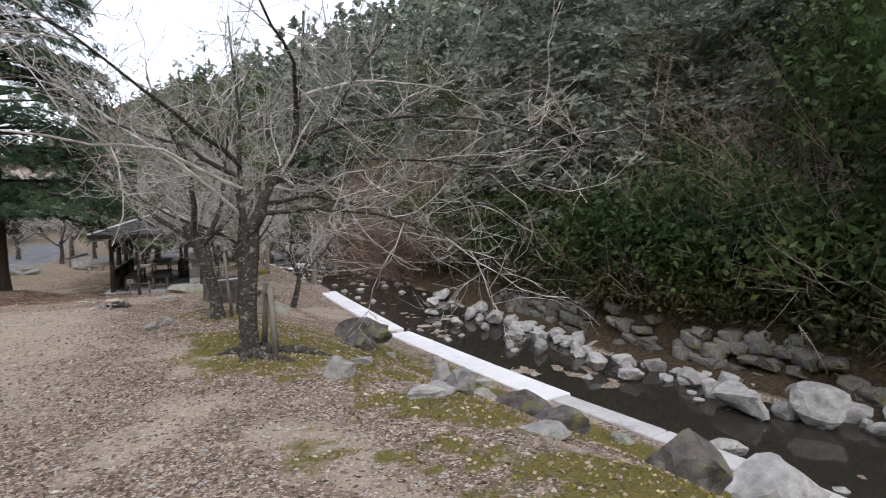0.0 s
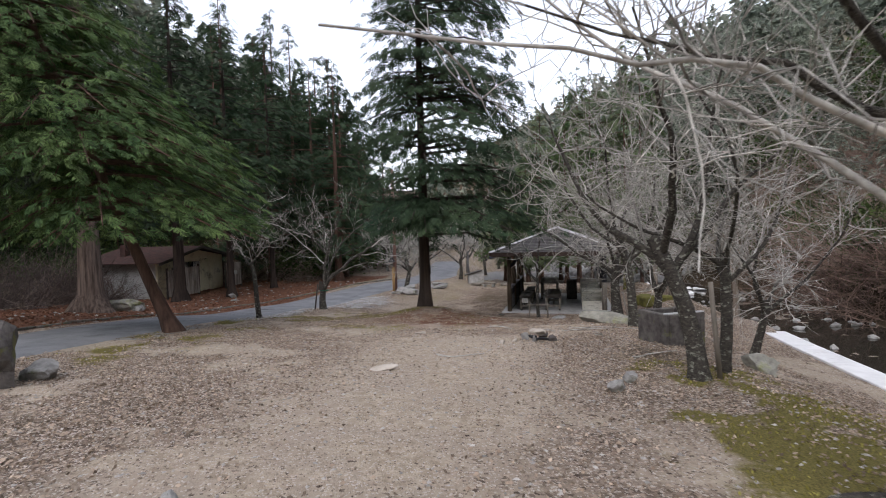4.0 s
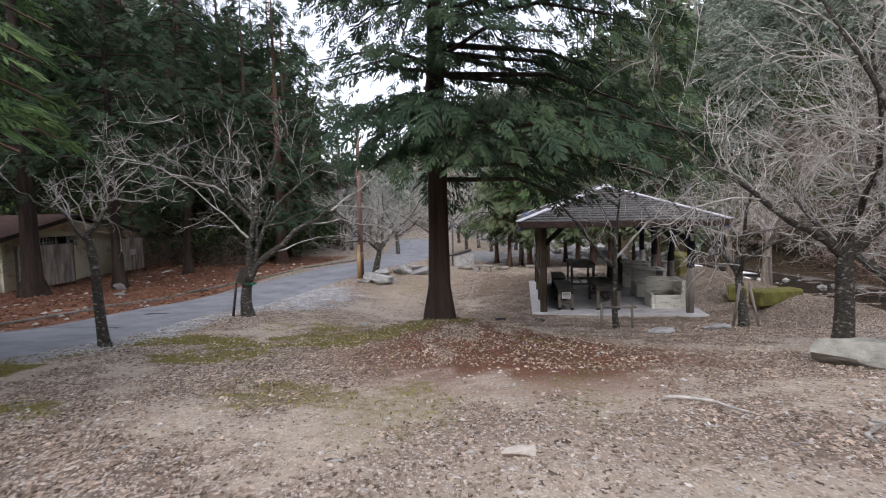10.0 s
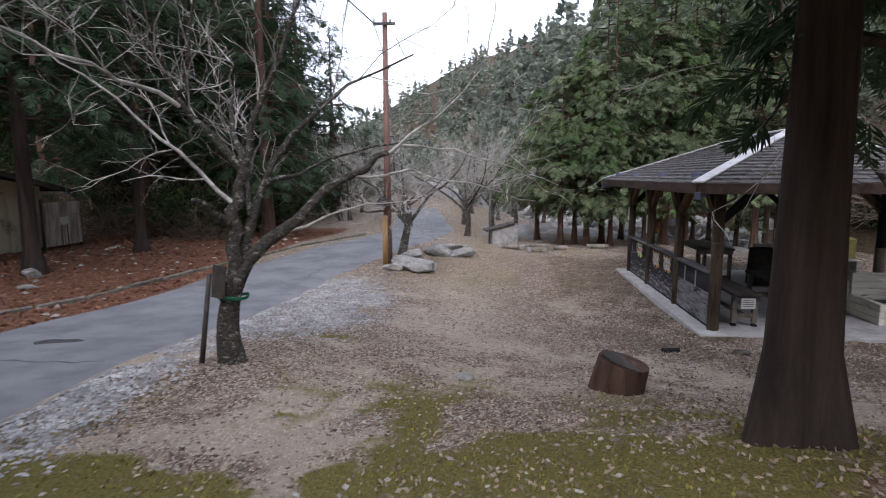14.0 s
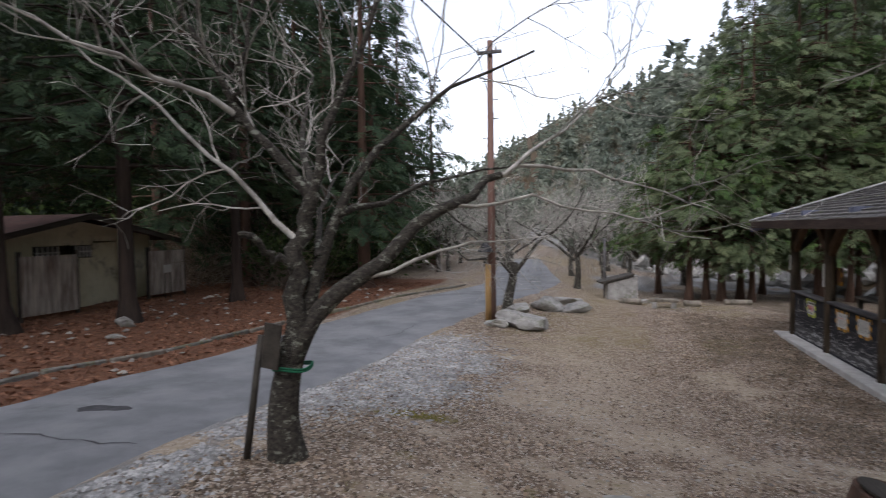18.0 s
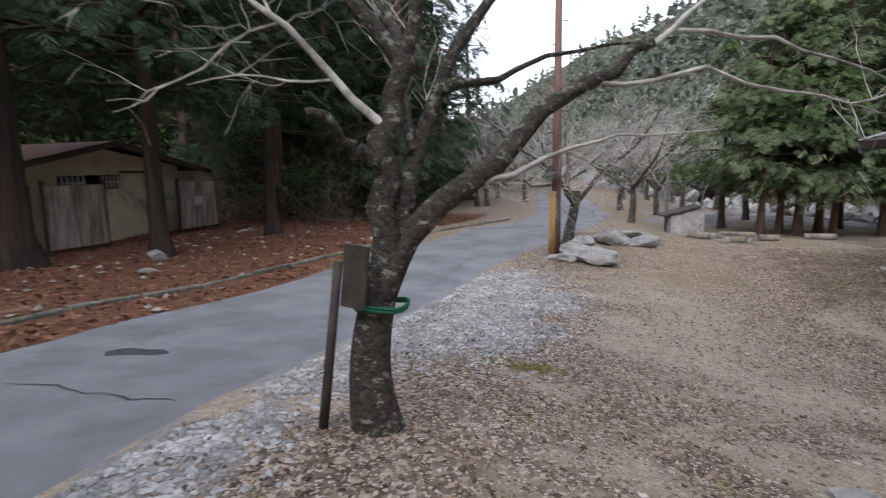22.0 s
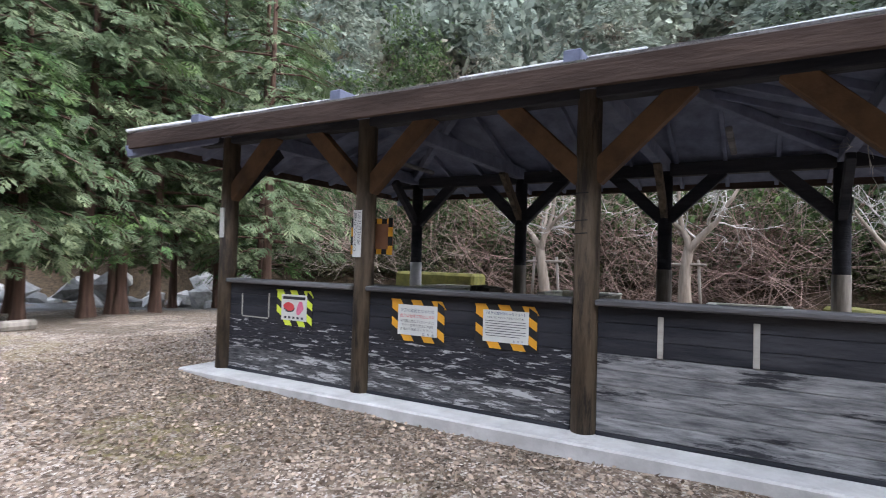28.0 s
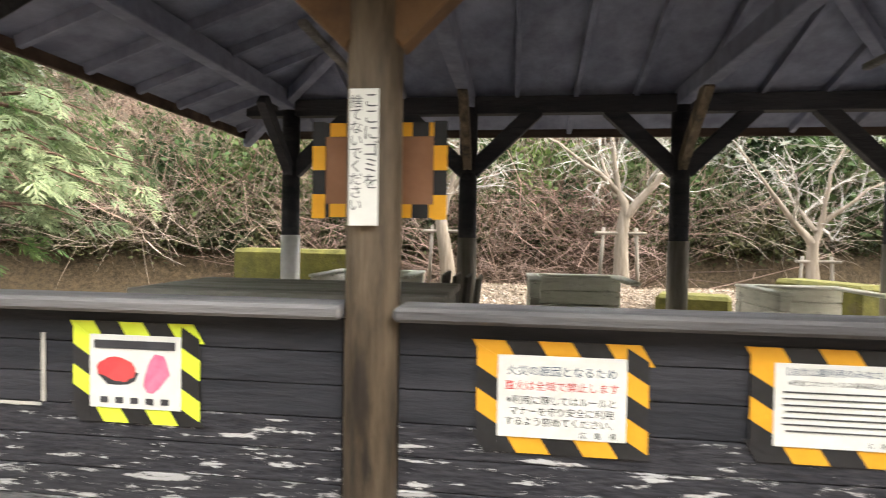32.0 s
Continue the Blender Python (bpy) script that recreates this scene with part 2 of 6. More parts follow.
    "cream": mat("cream_render", (0.7, 0.66, 0.46), (0.82, 0.78, 0.58), 3, 0.9, 0.2, c3=(0.33, 0.3, 0.2)),
    "greyrender": mat("grey_render", (0.45, 0.46, 0.45), (0.56, 0.57, 0.56), 2, 0.9, 0.2, c3=(0.28, 0.29, 0.27)),
    # red-brown darkened by the cedar crowns' shadow, put into the colour
    "redroof": mat("shaded_red_brown_roof", (0.045, 0.027, 0.024), (0.1, 0.052, 0.043), 4, 0.85, 0.4, c3=(0.05, 0.045, 0.035)),
    "fence": mat("streaked_board", (0.19, 0.15, 0.125), (0.6, 0.55, 0.48), 7, 0.9, 0.4, stretch=(1, 1, 0.14), fine=30),
    "rubber": mat("tyre_rubber", (0.015, 0.015, 0.016), (0.03, 0.03, 0.03), 8, 0.85, 0.2),
    "green": mat("green_rope", (0.01, 0.12, 0.06), (0.02, 0.17, 0.09), 30, 0.7, 0.2),
    "cable": mat("black_cable", (0.015, 0.015, 0.016), (0.02, 0.02, 0.02), 8, 0.6, 0.0),
}


# ---- mesh helpers ----
def mesh_np(name, verts, faces, material, parent=None, label="", smooth=False):
    """One mesh object from arrays; faces all of one length."""
    me = bpy.data.meshes.new(name)
    verts, faces = np.asarray(verts, np.float32), np.asarray(faces, np.int32)
    k = faces.shape[1]
    me.vertices.add(len(verts))
    me.vertices.foreach_set("co", verts.ravel())
    me.loops.add(faces.size)
    me.loops.foreach_set("vertex_index", faces.ravel())
    me.polygons.add(len(faces))
    me.polygons.foreach_set("loop_start", np.arange(0, faces.size, k, dtype=np.int32))
    me.polygons.foreach_set("use_smooth", np.full(len(faces), smooth))
    me.update(calc_edges=True)
    me.materials.append(M[material] if isinstance(material, str) else material)
    ob = new(name, me)
    if parent:
        ob.parent = parent
    if label:
        ob["label"] = label
    return ob


def part(name, bm, material, parent=None, label="", smooth=False):
    me = bpy.data.meshes.new(name)
    bm.to_mesh(me)
    bm.free()
    me.materials.append(M[material] if isinstance(material, str) else material)
    for p in me.polygons:
        p.use_smooth = smooth
    ob = new(name, me)
    if parent:
        ob.parent = parent
    if label:
        ob["label"] = label
    return ob


def thing(name, x, y, z, label, category, group="", rz=0.0, kind=""):
    ob = new(name)
    ob.empty_display_size = 0.2
    ob.matrix_world = pose(x, y, z, 0, 0, rz)
    return tagged(ob, label, category, group, kind)


def box(cx, cy, cz, sx, sy, sz, bevel=0.008, m=None, bm=None):
    """A bevelled block by its middle and its sizes."""
    bm = bm or bmesh.new()
    made = bmesh.ops.create_cube(bm, size=1.0, matrix=(m or Matrix()) @ Matrix.LocRotScale((cx, cy, cz), None, (sx, sy, sz)))
    if bevel:
        vs = set(made["verts"])
        es = [e for e in bm.edges if e.verts[0] in vs and e.verts[1] in vs]
        bmesh.ops.bevel(bm, geom=es, offset=min(bevel, 0.4 * min(sx, sy, sz)), segments=1, affect="EDGES")
    return bm


def beam(a, b, w, h, bevel=0.008, bm=None):
    """A squared timber from a to b."""
    a, b = Vector(a), Vector(b)
    d = b - a
    q = d.to_track_quat("X", "Z")
    return box(0, 0, 0, d.length, w, h, bevel, Matrix.Translation((a + b) / 2) @ q.to_matrix().to_4x4(), bm)


def tube(a, b, r1, r2, sides=12, bm=None):
    a, b = Vector(a), Vector(b)
    d = b - a
    q = d.to_track_quat("Z", "X").to_matrix().to_4x4()
    bm = bm or bmesh.new()
    bmesh.ops.create_cone(bm, cap_ends=True, segments=sides, radius1=r1, radius2=r2, depth=d.length, matrix=Matrix.Translation((a + b) / 2) @ q)
    return bm


def rock(seed, sx, sy, sz, sub=2, rough=0.28):
    """An uneven, chipped stone sitting a little in the ground."""
    rng = random.Random(seed)
    bm = bmesh.new()
    bmesh.ops.create_icosphere(bm, subdivisions=sub, radius=1.0)
    off = Vector((rng.uniform(-50, 50), rng.uniform(-50, 50), rng.uniform(-50, 50)))
    cuts = []
    for _ in range(11):
        v = Vector((rng.gauss(0, 1), rng.gauss(0, 1), rng.gauss(0, 0.8))).normalized()
        cuts.append((v, rng.uniform(0.42, 0.78)))
    for v in bm.verts:
        c = v.co.copy()
        for n, d in cuts:
            over = c.dot(n) - d
            if over > 0:
                c -= n * over * 0.97
        c *= 1 + rough * 0.6 * noise.noise(c * 1.7 + off) + rough * 0.4 * noise.noise(c * 4.5 + off) + (rough * 0.3 * noise.noise(c * 9 + off) if sub > 2 else 0)
        v.co = Vector((c.x * sx, c.y * sy, c.z * sz))
    return bm


def tubes_np(polys, sides):
    """Tapered tubes along polylines [(points, radii), ...] as arrays."""
    vs, fs, base = [], [], 0
    ang = np.arange(sides) * 2 * np.pi / sides
    ca, sa = np.cos(ang), np.sin(ang)
    for pts, rad in polys:
        pts = np.asarray(pts, float)
        rad = np.asarray(rad, float)
        n = len(pts)
        t = np.gradient(pts, axis=0)
        t /= np.linalg.norm(t, axis=1)[:, None] + 1e-9
        ref = np.array([0.0, 0.0, 1.0]) if abs(t[0, 2]) < 0.9 else np.array([1.0, 0.0, 0.0])
        u = np.cross(t, ref)
        u /= np.linalg.norm(u, axis=1)[:, None] + 1e-9
        w = np.cross(t, u)
        ring = pts[:, None, :] + rad[:, None, None] * (u[:, None, :] * ca[None, :, None] + w[:, None, :] * sa[None, :, None])
        vs.append(ring.reshape(-1, 3))
        i = np.arange(n - 1)[:, None] * sides
        j = np.arange(sides)[None, :]
        k = (j + 1) % sides
        q = np.stack([i + j, i + k, i + sides + k, i + sides + j], -1).reshape(-1, 4) + base
        fs.append(q)
        base += n * sides
    return np.concatenate(vs), np.concatenate(fs)


def leaves_np(centres, dirs, length, width, rng, jitter=0.6):
    """Pointed leaves: one bent diamond of two triangles at each centre."""
    n = len(centres)
    d = dirs + rng.normal(0, jitter, (n, 3))
    d /= np.linalg.norm(d, axis=1)[:, None] + 1e-9
    s = np.cross(d, rng.normal(0, 1, (n, 3)))
    s /= np.linalg.norm(s, axis=1)[:, None] + 1e-9
    up = np.cross(s, d)
    L = (length * rng.uniform(0.6, 1.3, n))[:, None]
    W = (width * rng.uniform(0.6, 1.3, n))[:, None]
    a, b = centres - d * L * 0.5, centres + d * L * 0.5
    mid = centres + up * L * 0.08
    v = np.stack([a, mid + s * W * 0.5, b, mid - s * W * 0.5], 1).reshape(-1, 3)
    k = np.arange(n)[:, None] * 4
    f = np.concatenate([k + np.array([[0, 1, 3]]), k + np.array([[1, 2, 3]])], 1).reshape(-1, 3)
    return v, f


# ---- the lie of the land ----
YN = [-60, -20, -10, 0, 6, 14.5, 19, 22.5, 26, 29, 33, 36.5, 42, 60, 80, 200, 480, 900]
ZN = [4.0, 1.2, 0.6, -0.1, -0.58, -1.08, -1.48, -2.05, -2.5, -2.58, -2.5, -2.45, -2.68, -2.6, -2.2, 3.0, 24.0, 60.0]
STREAM = np.array([(14, -90), (11.6, -20), (10.6, 0), (10.1, 4), (9.2, 8), (8.4, 13), (8.1, 20), (8.2, 28), (7.4, 36), (4, 45), (-2, 56), (-8, 75), (-17, 110), (-45, 230), (-150, 480), (-260, 900)], float)


def ease(a, b, v):
    s = np.clip((v - a) / (b - a), 0, 1)
    return s * s * (3 - 2 * s)


def upland(y):
    return sum(np.interp(y + o, YN, ZN) for o in (-1.2, -0.6, 0, 0.6, 1.2)) / 5


def stream_side(x, y):
    """Signed distance from the stream's middle line; east is positive."""
    best, sign = np.full(np.shape(x), 1e9), np.ones(np.shape(x))
    for (ax, ay), (bx, by) in zip(STREAM[:-1], STREAM[1:]):
        dx, dy = bx - ax, by - ay
        t = np.clip(((x - ax) * dx + (y - ay) * dy) / (dx * dx + dy * dy), 0, 1)
        px, py = ax + t * dx, ay + t * dy
        d = np.hypot(x - px, y - py)
        near = d < best
        sign = np.where(near, np.where((x - ax) * dy - (y - ay) * dx > 0, 1.0, -1.0), sign)
        best = np.where(near, d, best)
    return best * sign


def west_foot(y):
    return np.interp(y, [-60, 0, 18, 24, 36, 42, 60, 100, 200, 480, 900], [-26, -24, -25, -31, -31, -19, -23, -36, -76, -176, -300])


def land(x, y):
    x, y = np.asarray(x, float), np.asarray(y, float)
    top = upland(y) + ease(-6, -10.5, x) * ease(20, 26, y) * 0.32
    top = top + 0.40 * np.exp(-((x + 5.2) ** 2 + (y - 20.3) ** 2) / 2.2)
    top = top + 0.17 * np.exp(-((x + 10.2) ** 2 + (y - 22.6) ** 2) / 3.0)
    top = top + 0.05 * ease(-16.2, -20.0, x)
    d = stream_side(x, y)
    far = np.where(y > 70, np.maximum(upland(y) + 2.3, 0), 0.0)
    strip = -1.78 - 0.012 * y
    bed = -2.85 - 0.006 * np.minimum(y, 60) + far
    low = ease(-7.6, -3.3, d) * ease(25, 19, y)
    z = top * (1 - low) + (strip - 0.04) * low
    z = np.where(y > 22, z + 0.62 * np.exp(-((d + 4.9) ** 2) / 1.4) * ease(22, 25, y) * ease(36, 33, y), z)
    z = z + (bed - z) * ease(-3.05, -2.55, d)
    hill = np.maximum(d - 3.6, 0)
    z = np.where(d > 2.2, bed + 0.35 * ease(2.2, 3.4, d) + 0.95 * ease(3.3, 3.75, d) + np.minimum(0.62 * hill, 55 + 0.12 * hill), z)
    w = np.maximum(west_foot(y) - x, 0)
    z = z + np.minimum(0.62 * w, 50 + 0.1 * w)
    s = np.maximum(-28 - y, 0)
    return z + np.minimum(0.35 * s, 40)


def land1(x, y):
    return float(land(np.array([x]), np.array([y]))[0])


def road_mid(y):
    return np.interp(y, [-40, 5, 11, 16, 20, 25, 30, 34, 38, 44, 60], [-11.0, -11.4, -12.0, -12.6, -12.85, -13.2, -12.95, -12.2, -11.4, -11.0, -13.5])


def vnoise(x, y, size, seed=0):
    """Smooth value noise, 0 to 1."""
    u, v = np.asarray(x) / size + seed * 17.3, np.asarray(y) / size - seed * 9.1
    iu, iv = np.floor(u), np.floor(v)
    fu, fv = u - iu, v - iv
    fu, fv = fu * fu * (3 - 2 * fu), fv * fv * (3 - 2 * fv)

    def h(a, b):
        s = np.sin(a * 127.1 + b * 311.7 + seed * 74.7) * 43758.5453
        return s - np.floor(s)
    return (h(iu, iv) * (1 - fu) + h(iu + 1, iv) * fu) * (1 - fv) + (h(iu, iv + 1) * (1 - fu) + h(iu + 1, iv + 1) * fu) * fv


def rough2(x, y, size, seed=0):
    return 0.5 * vnoise(x, y, size, seed) + 0.3 * vnoise(x, y, size * 0.4, seed + 1) + 0.2 * vnoise(x, y, size * 0.15, seed + 2)


def masks(x, y):
    """Moss, leaf litter, gravel and red needle cover, 0 to 1 each; litter over 1 also carries painted shade."""
    n1, n2, n3 = rough2(x, y, 2.2, 1), rough2(x, y, 1.6, 5), rough2(x, y, 0.9, 9)
    d = stream_side(x, y)
    bank = ease(-10.0, -7.4, d) * ease(-3.2, -4.0, d) * ease(15, 10, y) * ease(-4, 0, y)
    mound = np.exp(-((x + 7.4) ** 2 + (y - 19.9) ** 2) / 12.0)
    lawn = ease(27, 31, y) * ease(41, 38, y) * ease(-11.5, -10, x) * ease(-2.5, -4.5, x)
    verge = np.exp(-((x + 9.6) ** 2) / 1.6) * ease(9, 11, y) * ease(22, 19, y)
    meadow = np.exp(-((y - 16.0) / 3.2) ** 2) * ease(-11.5, -9.5, x) * ease(-1.0, -3.5, x) + 0.8 * np.exp(-((x + 8.0) / 1.6) ** 2) * ease(4, 7, y) * ease(14, 11, y)
    moss = ease(0.44, 0.6, 0.42 * n1 + 0.58 * n3 + 0.07 * bank + 0.08 * mound) * np.clip(1.1 * bank + 0.9 * mound + 0.7 * verge + 0.10 + 0.34 * lawn + 0.24 * meadow, 0, 1)
    moss = np.maximum(moss, 0.85 * np.exp(-(((x + 9.8) / 0.75) ** 2 + ((y - 24.6) / 0.4) ** 2)) * ease(0.3, 0.55, n3))
    trail = np.exp(-((x + 0.45 * (y - 2) * 0.36 + 1.6) ** 2) / 4.5) * ease(18, 13, y) * ease(2, 6, y)
    north = np.exp(-((x + 7.2) ** 2) / 5.0) * ease(24, 26, y)
    litter = ease(0.30, 0.6, n2) * np.clip(1.0 - 0.95 * np.maximum(trail, north * 0.9), 0, 1)
    litter = np.maximum(litter, ease(-8.6, -7.8, d) * ease(-6.6, -7.4, d) * 0.9 * ease(13, 10, y))
    litter = np.maximum(litter, ease(0.25, 0.55, n2) * ease(18, 24, y) * np.exp(-((x + 5.0) ** 2) / 6.0) * 0.8)
    litter = np.maximum(litter, 1.32 * ease(-7.4, -5.4, x) * ease(20, 24, y) * ease(0.2, 0.5, n2))
    litter = np.maximum(litter, np.where((x > 1.3) & (y > 20), 0.95, 0))
    # both slopes: dark litter, deepened with the shade under the trees
    litter = np.maximum(litter, 1.7 * ease(2.0, 2.8, d))
    litter = np.maximum(litter, 1.7 * ease(-1.5, 0.5, west_foot(y) - x))
    litter = np.maximum(litter, 1.42 * np.exp(-(((x - 0.5) / 1.5) ** 2 + ((y - 12.4) / 3.6) ** 2)) * ease(0.15, 0.4, n2))
    gravel = 1.25 * ease(0.15, 0.4, n3) * np.exp(-(((x + 10.95) / 1.45) ** 2 + ((y - 27.0) / 2.7) ** 2) ** 2)
    gravel = np.maximum(gravel, ease(2.7, 1.9, np.abs(x - road_mid(y))) * ease(10, 14, y) * ease(31, 28, y) * ease(0.3, 0.5, n2) * (x > road_mid(y)))
    gravel = np.maximum(gravel, np.exp(-((x - 4.0) ** 2 / 8.0 + (y - 38.8) ** 2 / 6.0)))
    gravel = np.maximum(gravel, ease(42, 44, y) * ease(52, 48, y) * ease(-9, -7, x) * ease(0.3, 0.5, n2))
    gravel = np.maximum(gravel, ease(4.4, 3.3, np.abs(d)) * ease(36, 39, y))
    red = ease(-14.2, -14.9, x) * ease(-26.5, -23.5, x) * ease(46, 42, y) * ease(0.2, 0.5, rough2(x, y, 1.3, 3) + 0.25)
    red = np.maximum(red, 0.95 * np.exp(-((x + 4.0) ** 2 / 8.0 + (y - 18.6) ** 2 / 5.5)) * ease(0.3, 0.6, n3 + 0.2))
    return moss, litter, gravel, red


# the trodden line, kept clear of twigs
TRODDEN = np.array([(0.9, -1.2), (-0.5, 2.2), (-2.2, 7.0), (-4.0, 11.0), (-6.5, 15.7), (-7.4, 17.2), (-7.9, 18.9), (-9.1, 21.1), (-9.1, 22.8), (-8.4, 26.3), (-6.9, 29.0), (-5.3, 30.6)])


def off_line(p):
    """Distance in plan of places from the trodden line."""
    a, d = TRODDEN[:-1], np.diff(TRODDEN, axis=0)
    q = p[:, None, :] - a[None]
    t = np.clip((q * d).sum(2) / (d * d).sum(1), 0, 1)
    return np.linalg.norm(q - t[..., None] * d, axis=2).min(1)


# ---- ground ----
def spaced(lo, fine0, fine1, hi, step, grow=1.16):
    mid = list(np.arange(fine0, fine1, step))
    out, s, p = [], step, fine1
    while p < hi:
        out.append(p)
        s *= grow
        p += s
    out.append(hi)
    left, s, p = [], step, fine0
    while p > lo:
        s *= grow
        p -= s
        left.append(max(p, lo))
    return np.array(left[::-1] + mid + out)


gx = spaced(-600, -17, 13.5, 600, 0.13)
gy = spaced(-600, -2.5, 37, 900, 0.13)
GX, GY = np.meshgrid(gx, gy)
GZ = land(GX, GY)
onroad = ease(1.75, 1.35, np.abs(GX - road_mid(GY)))
bumps = 0.07 * (rough2(GX, GY, 1.4, 20) - 0.5) + 0.03 * (vnoise(GX, GY, 0.3, 24) - 0.5)
GZ = GZ + bumps * (1 - onroad) + np.where(np.abs(stream_side(GX, GY)) < 2.9, 0.22 * (rough2(GX, GY, 0.9, 31) - 0.5), 0)
GZ = GZ - 0.03 * onroad
nx, ny = len(gx), len(gy)
ii = (np.arange(ny - 1)[:, None] * nx + np.arange(nx - 1)[None, :]).ravel()
GM = bpy.data.materials.new("forest_park_ground")
GM.use_nodes = True


def ground_material(m):
    nt = m.node_tree
    b = nt.nodes["Principled BSDF"]
    b.inputs["Roughness"].default_value, b.inputs["Specular IOR Level"].default_value = 0.95, 0.15
    co = nt.nodes.new("ShaderNodeTexCoord")

    def tex(scale, detail=6, rough=0.65, kind="ShaderNodeTexNoise"):
        n = nt.nodes.new(kind)
        n.inputs["Scale"].default_value = scale
        if kind == "ShaderNodeTexNoise":
            n.inputs["Detail"].default_value, n.inputs["Roughness"].default_value = detail, rough
        nt.links.new(co.outputs["Object"], n.inputs["Vector"])
        return n

    def ramp(src, lo, hi):
        r = nt.nodes.new("ShaderNodeMapRange")
        r.inputs[1].default_value, r.inputs[2].default_value = lo, hi
        nt.links.new(src, r.inputs[0])
        return r.outputs[0]

    def mix(fac, a, c):
        x = nt.nodes.new("ShaderNodeMix")
        x.data_type = "RGBA"
        nt.links.new(fac, x.inputs[0])
        for i, v in ((6, a), (7, c)):
            if isinstance(v, tuple):
                x.inputs[i].default_value = (*v, 1)
            else:
                nt.links.new(v, x.inputs[i])
        return x.outputs[2]

    def add(a, k, c):
        x = nt.nodes.new("ShaderNodeMath")
        x.operation, x.inputs[1].default_value = "MULTIPLY_ADD", k
        nt.links.new(a, x.inputs[0])
        nt.links.new(c, x.inputs[2])
        return x.outputs[0]

    att = nt.nodes.new("ShaderNodeAttribute")
    att.attribute_name = "cover"
    sep = nt.nodes.new("ShaderNodeSeparateColor")
    nt.links.new(att.outputs["Color"], sep.inputs[0])
    big, mid, fine = tex(1.1), tex(9.0), tex(55.0, 3)
    grit = tex(70.0, kind="ShaderNodeTexVoronoi")
    sand = mix(ramp(mid.outputs[0], 0.35, 0.68), (0.33, 0.265, 0.19), (0.56, 0.475, 0.37))
    sand = mix(ramp(big.outputs[0], 0.42, 0.68), sand, (0.40, 0.33, 0.26))
    xyz = nt.nodes.new("ShaderNodeSeparateXYZ")
    nt.links.new(co.outputs["Object"], xyz.inputs[0])
    earth = mix(ramp(mid.outputs[0], 0.35, 0.68), (0.2, 0.155, 0.095), (0.34, 0.275, 0.185))
    sand = mix(ramp(add(big.outputs[0], 5.0, xyz.outputs[1]), 30.0, 34.5), sand, earth)
    flake = ramp(add(fine.outputs[0], 0.9, mid.outputs[0]), 0.72, 1.15)
    litter = mix(flake, (0.06, 0.042, 0.033), (0.35, 0.265, 0.2))
    c = mix(ramp(add(mid.outputs[0], 0.8, sep.outputs[1]), 0.6, 1.05), sand, litter)
    cell = tex(27.0, kind="ShaderNodeTexVoronoi")
    hue = nt.nodes.new("ShaderNodeSeparateColor")
    nt.links.new(cell.outputs["Color"], hue.inputs[0])
    leafy = mix(hue.outputs[1], (0.07, 0.05, 0.036), (0.5, 0.4, 0.31))
    share = add(mid.outputs[0], 0.5, add(sep.outputs[1], 0.75, hue.outputs[0]))
    c = mix(ramp(share, 1.2, 1.27), c, leafy)
    speck = tex(60.0, kind="ShaderNodeTexVoronoi")
    hue2 = nt.nodes.new("ShaderNodeSeparateColor")
    nt.links.new(speck.outputs["Color"], hue2.inputs[0])
    c = mix(ramp(add(sep.outputs[1], 0.08, hue2.outputs[0]), 0.88, 0.91), c, (0.56, 0.5, 0.43))
    c = mix(ramp(add(sep.outputs[1], 0.1, hue2.outputs[1]), 0.95, 0.985), c, (0.17, 0.13, 0.1))
    stone = mix(ramp(grit.outputs["Distance"], 0.05, 0.5), (0.5, 0.495, 0.485), (0.27, 0.267, 0.26))
    c = mix(ramp(add(mid.outputs[0], 0.5, sep.outputs[2]), 0.5, 0.9), c, stone)
    needle = mix(flake, (0.085, 0.042, 0.028), (0.25, 0.125, 0.075))
    c = mix(ramp(add(mid.outputs[0], 0.6, att.outputs["Alpha"]), 0.55, 1.0), c, needle)
    # litter over 1.15 goes near black: humus plus woodland shade as colour
    c = mix(ramp(sep.outputs[1], 1.15, 1.5), c, mix(flake, (0.03, 0.025, 0.016), (0.12, 0.085, 0.052)))
    moss = mix(ramp(fine.outputs[0], 0.3, 0.7), (0.085, 0.072, 0.024), (0.25, 0.215, 0.068))
    c = mix(ramp(add(mid.outputs[0], 0.9, sep.outputs[0]), 0.8, 1.15), c, moss)
    nt.links.new(c, b.inputs["Base Color"])
    bp = nt.nodes.new("ShaderNodeBump")
    bp.inputs["Strength"].default_value, bp.inputs["Distance"].default_value = 1.0, 0.04
    nt.links.new(add(fine.outputs[0], 0.6, mid.outputs[0]), bp.inputs["Height"])
    nt.links.new(bp.outputs[0], b.inputs["Normal"])


ground_material(GM)
ground = mesh_np("ground", np.stack([GX, GY, GZ], -1).reshape(-1, 3), np.stack([ii, ii + 1, ii + nx + 1, ii + nx], -1), GM, smooth=True)
tagged(ground, "bare sandy park ground with leaf litter and moss", "ground", kind="structure")
cover = ground.data.color_attributes.new("cover", "FLOAT_COLOR", "POINT")
cover.data.foreach_set("color", np.stack(masks(GX, GY), -1).astype(np.float32).ravel())

# asphalt lane with cracks and a dark patch
RM = mat("worn_asphalt", (0.17, 0.175, 0.185), (0.26, 0.265, 0.275), 1.2, 0.8, 0.5, fine=90, c3=(0.145, 0.15, 0.155))
ry = np.arange(-30, 60, 0.3)
ru = np.linspace(-1.62, 1.62, 14)
RY, RU = np.meshgrid(ry, ru, indexing="ij")
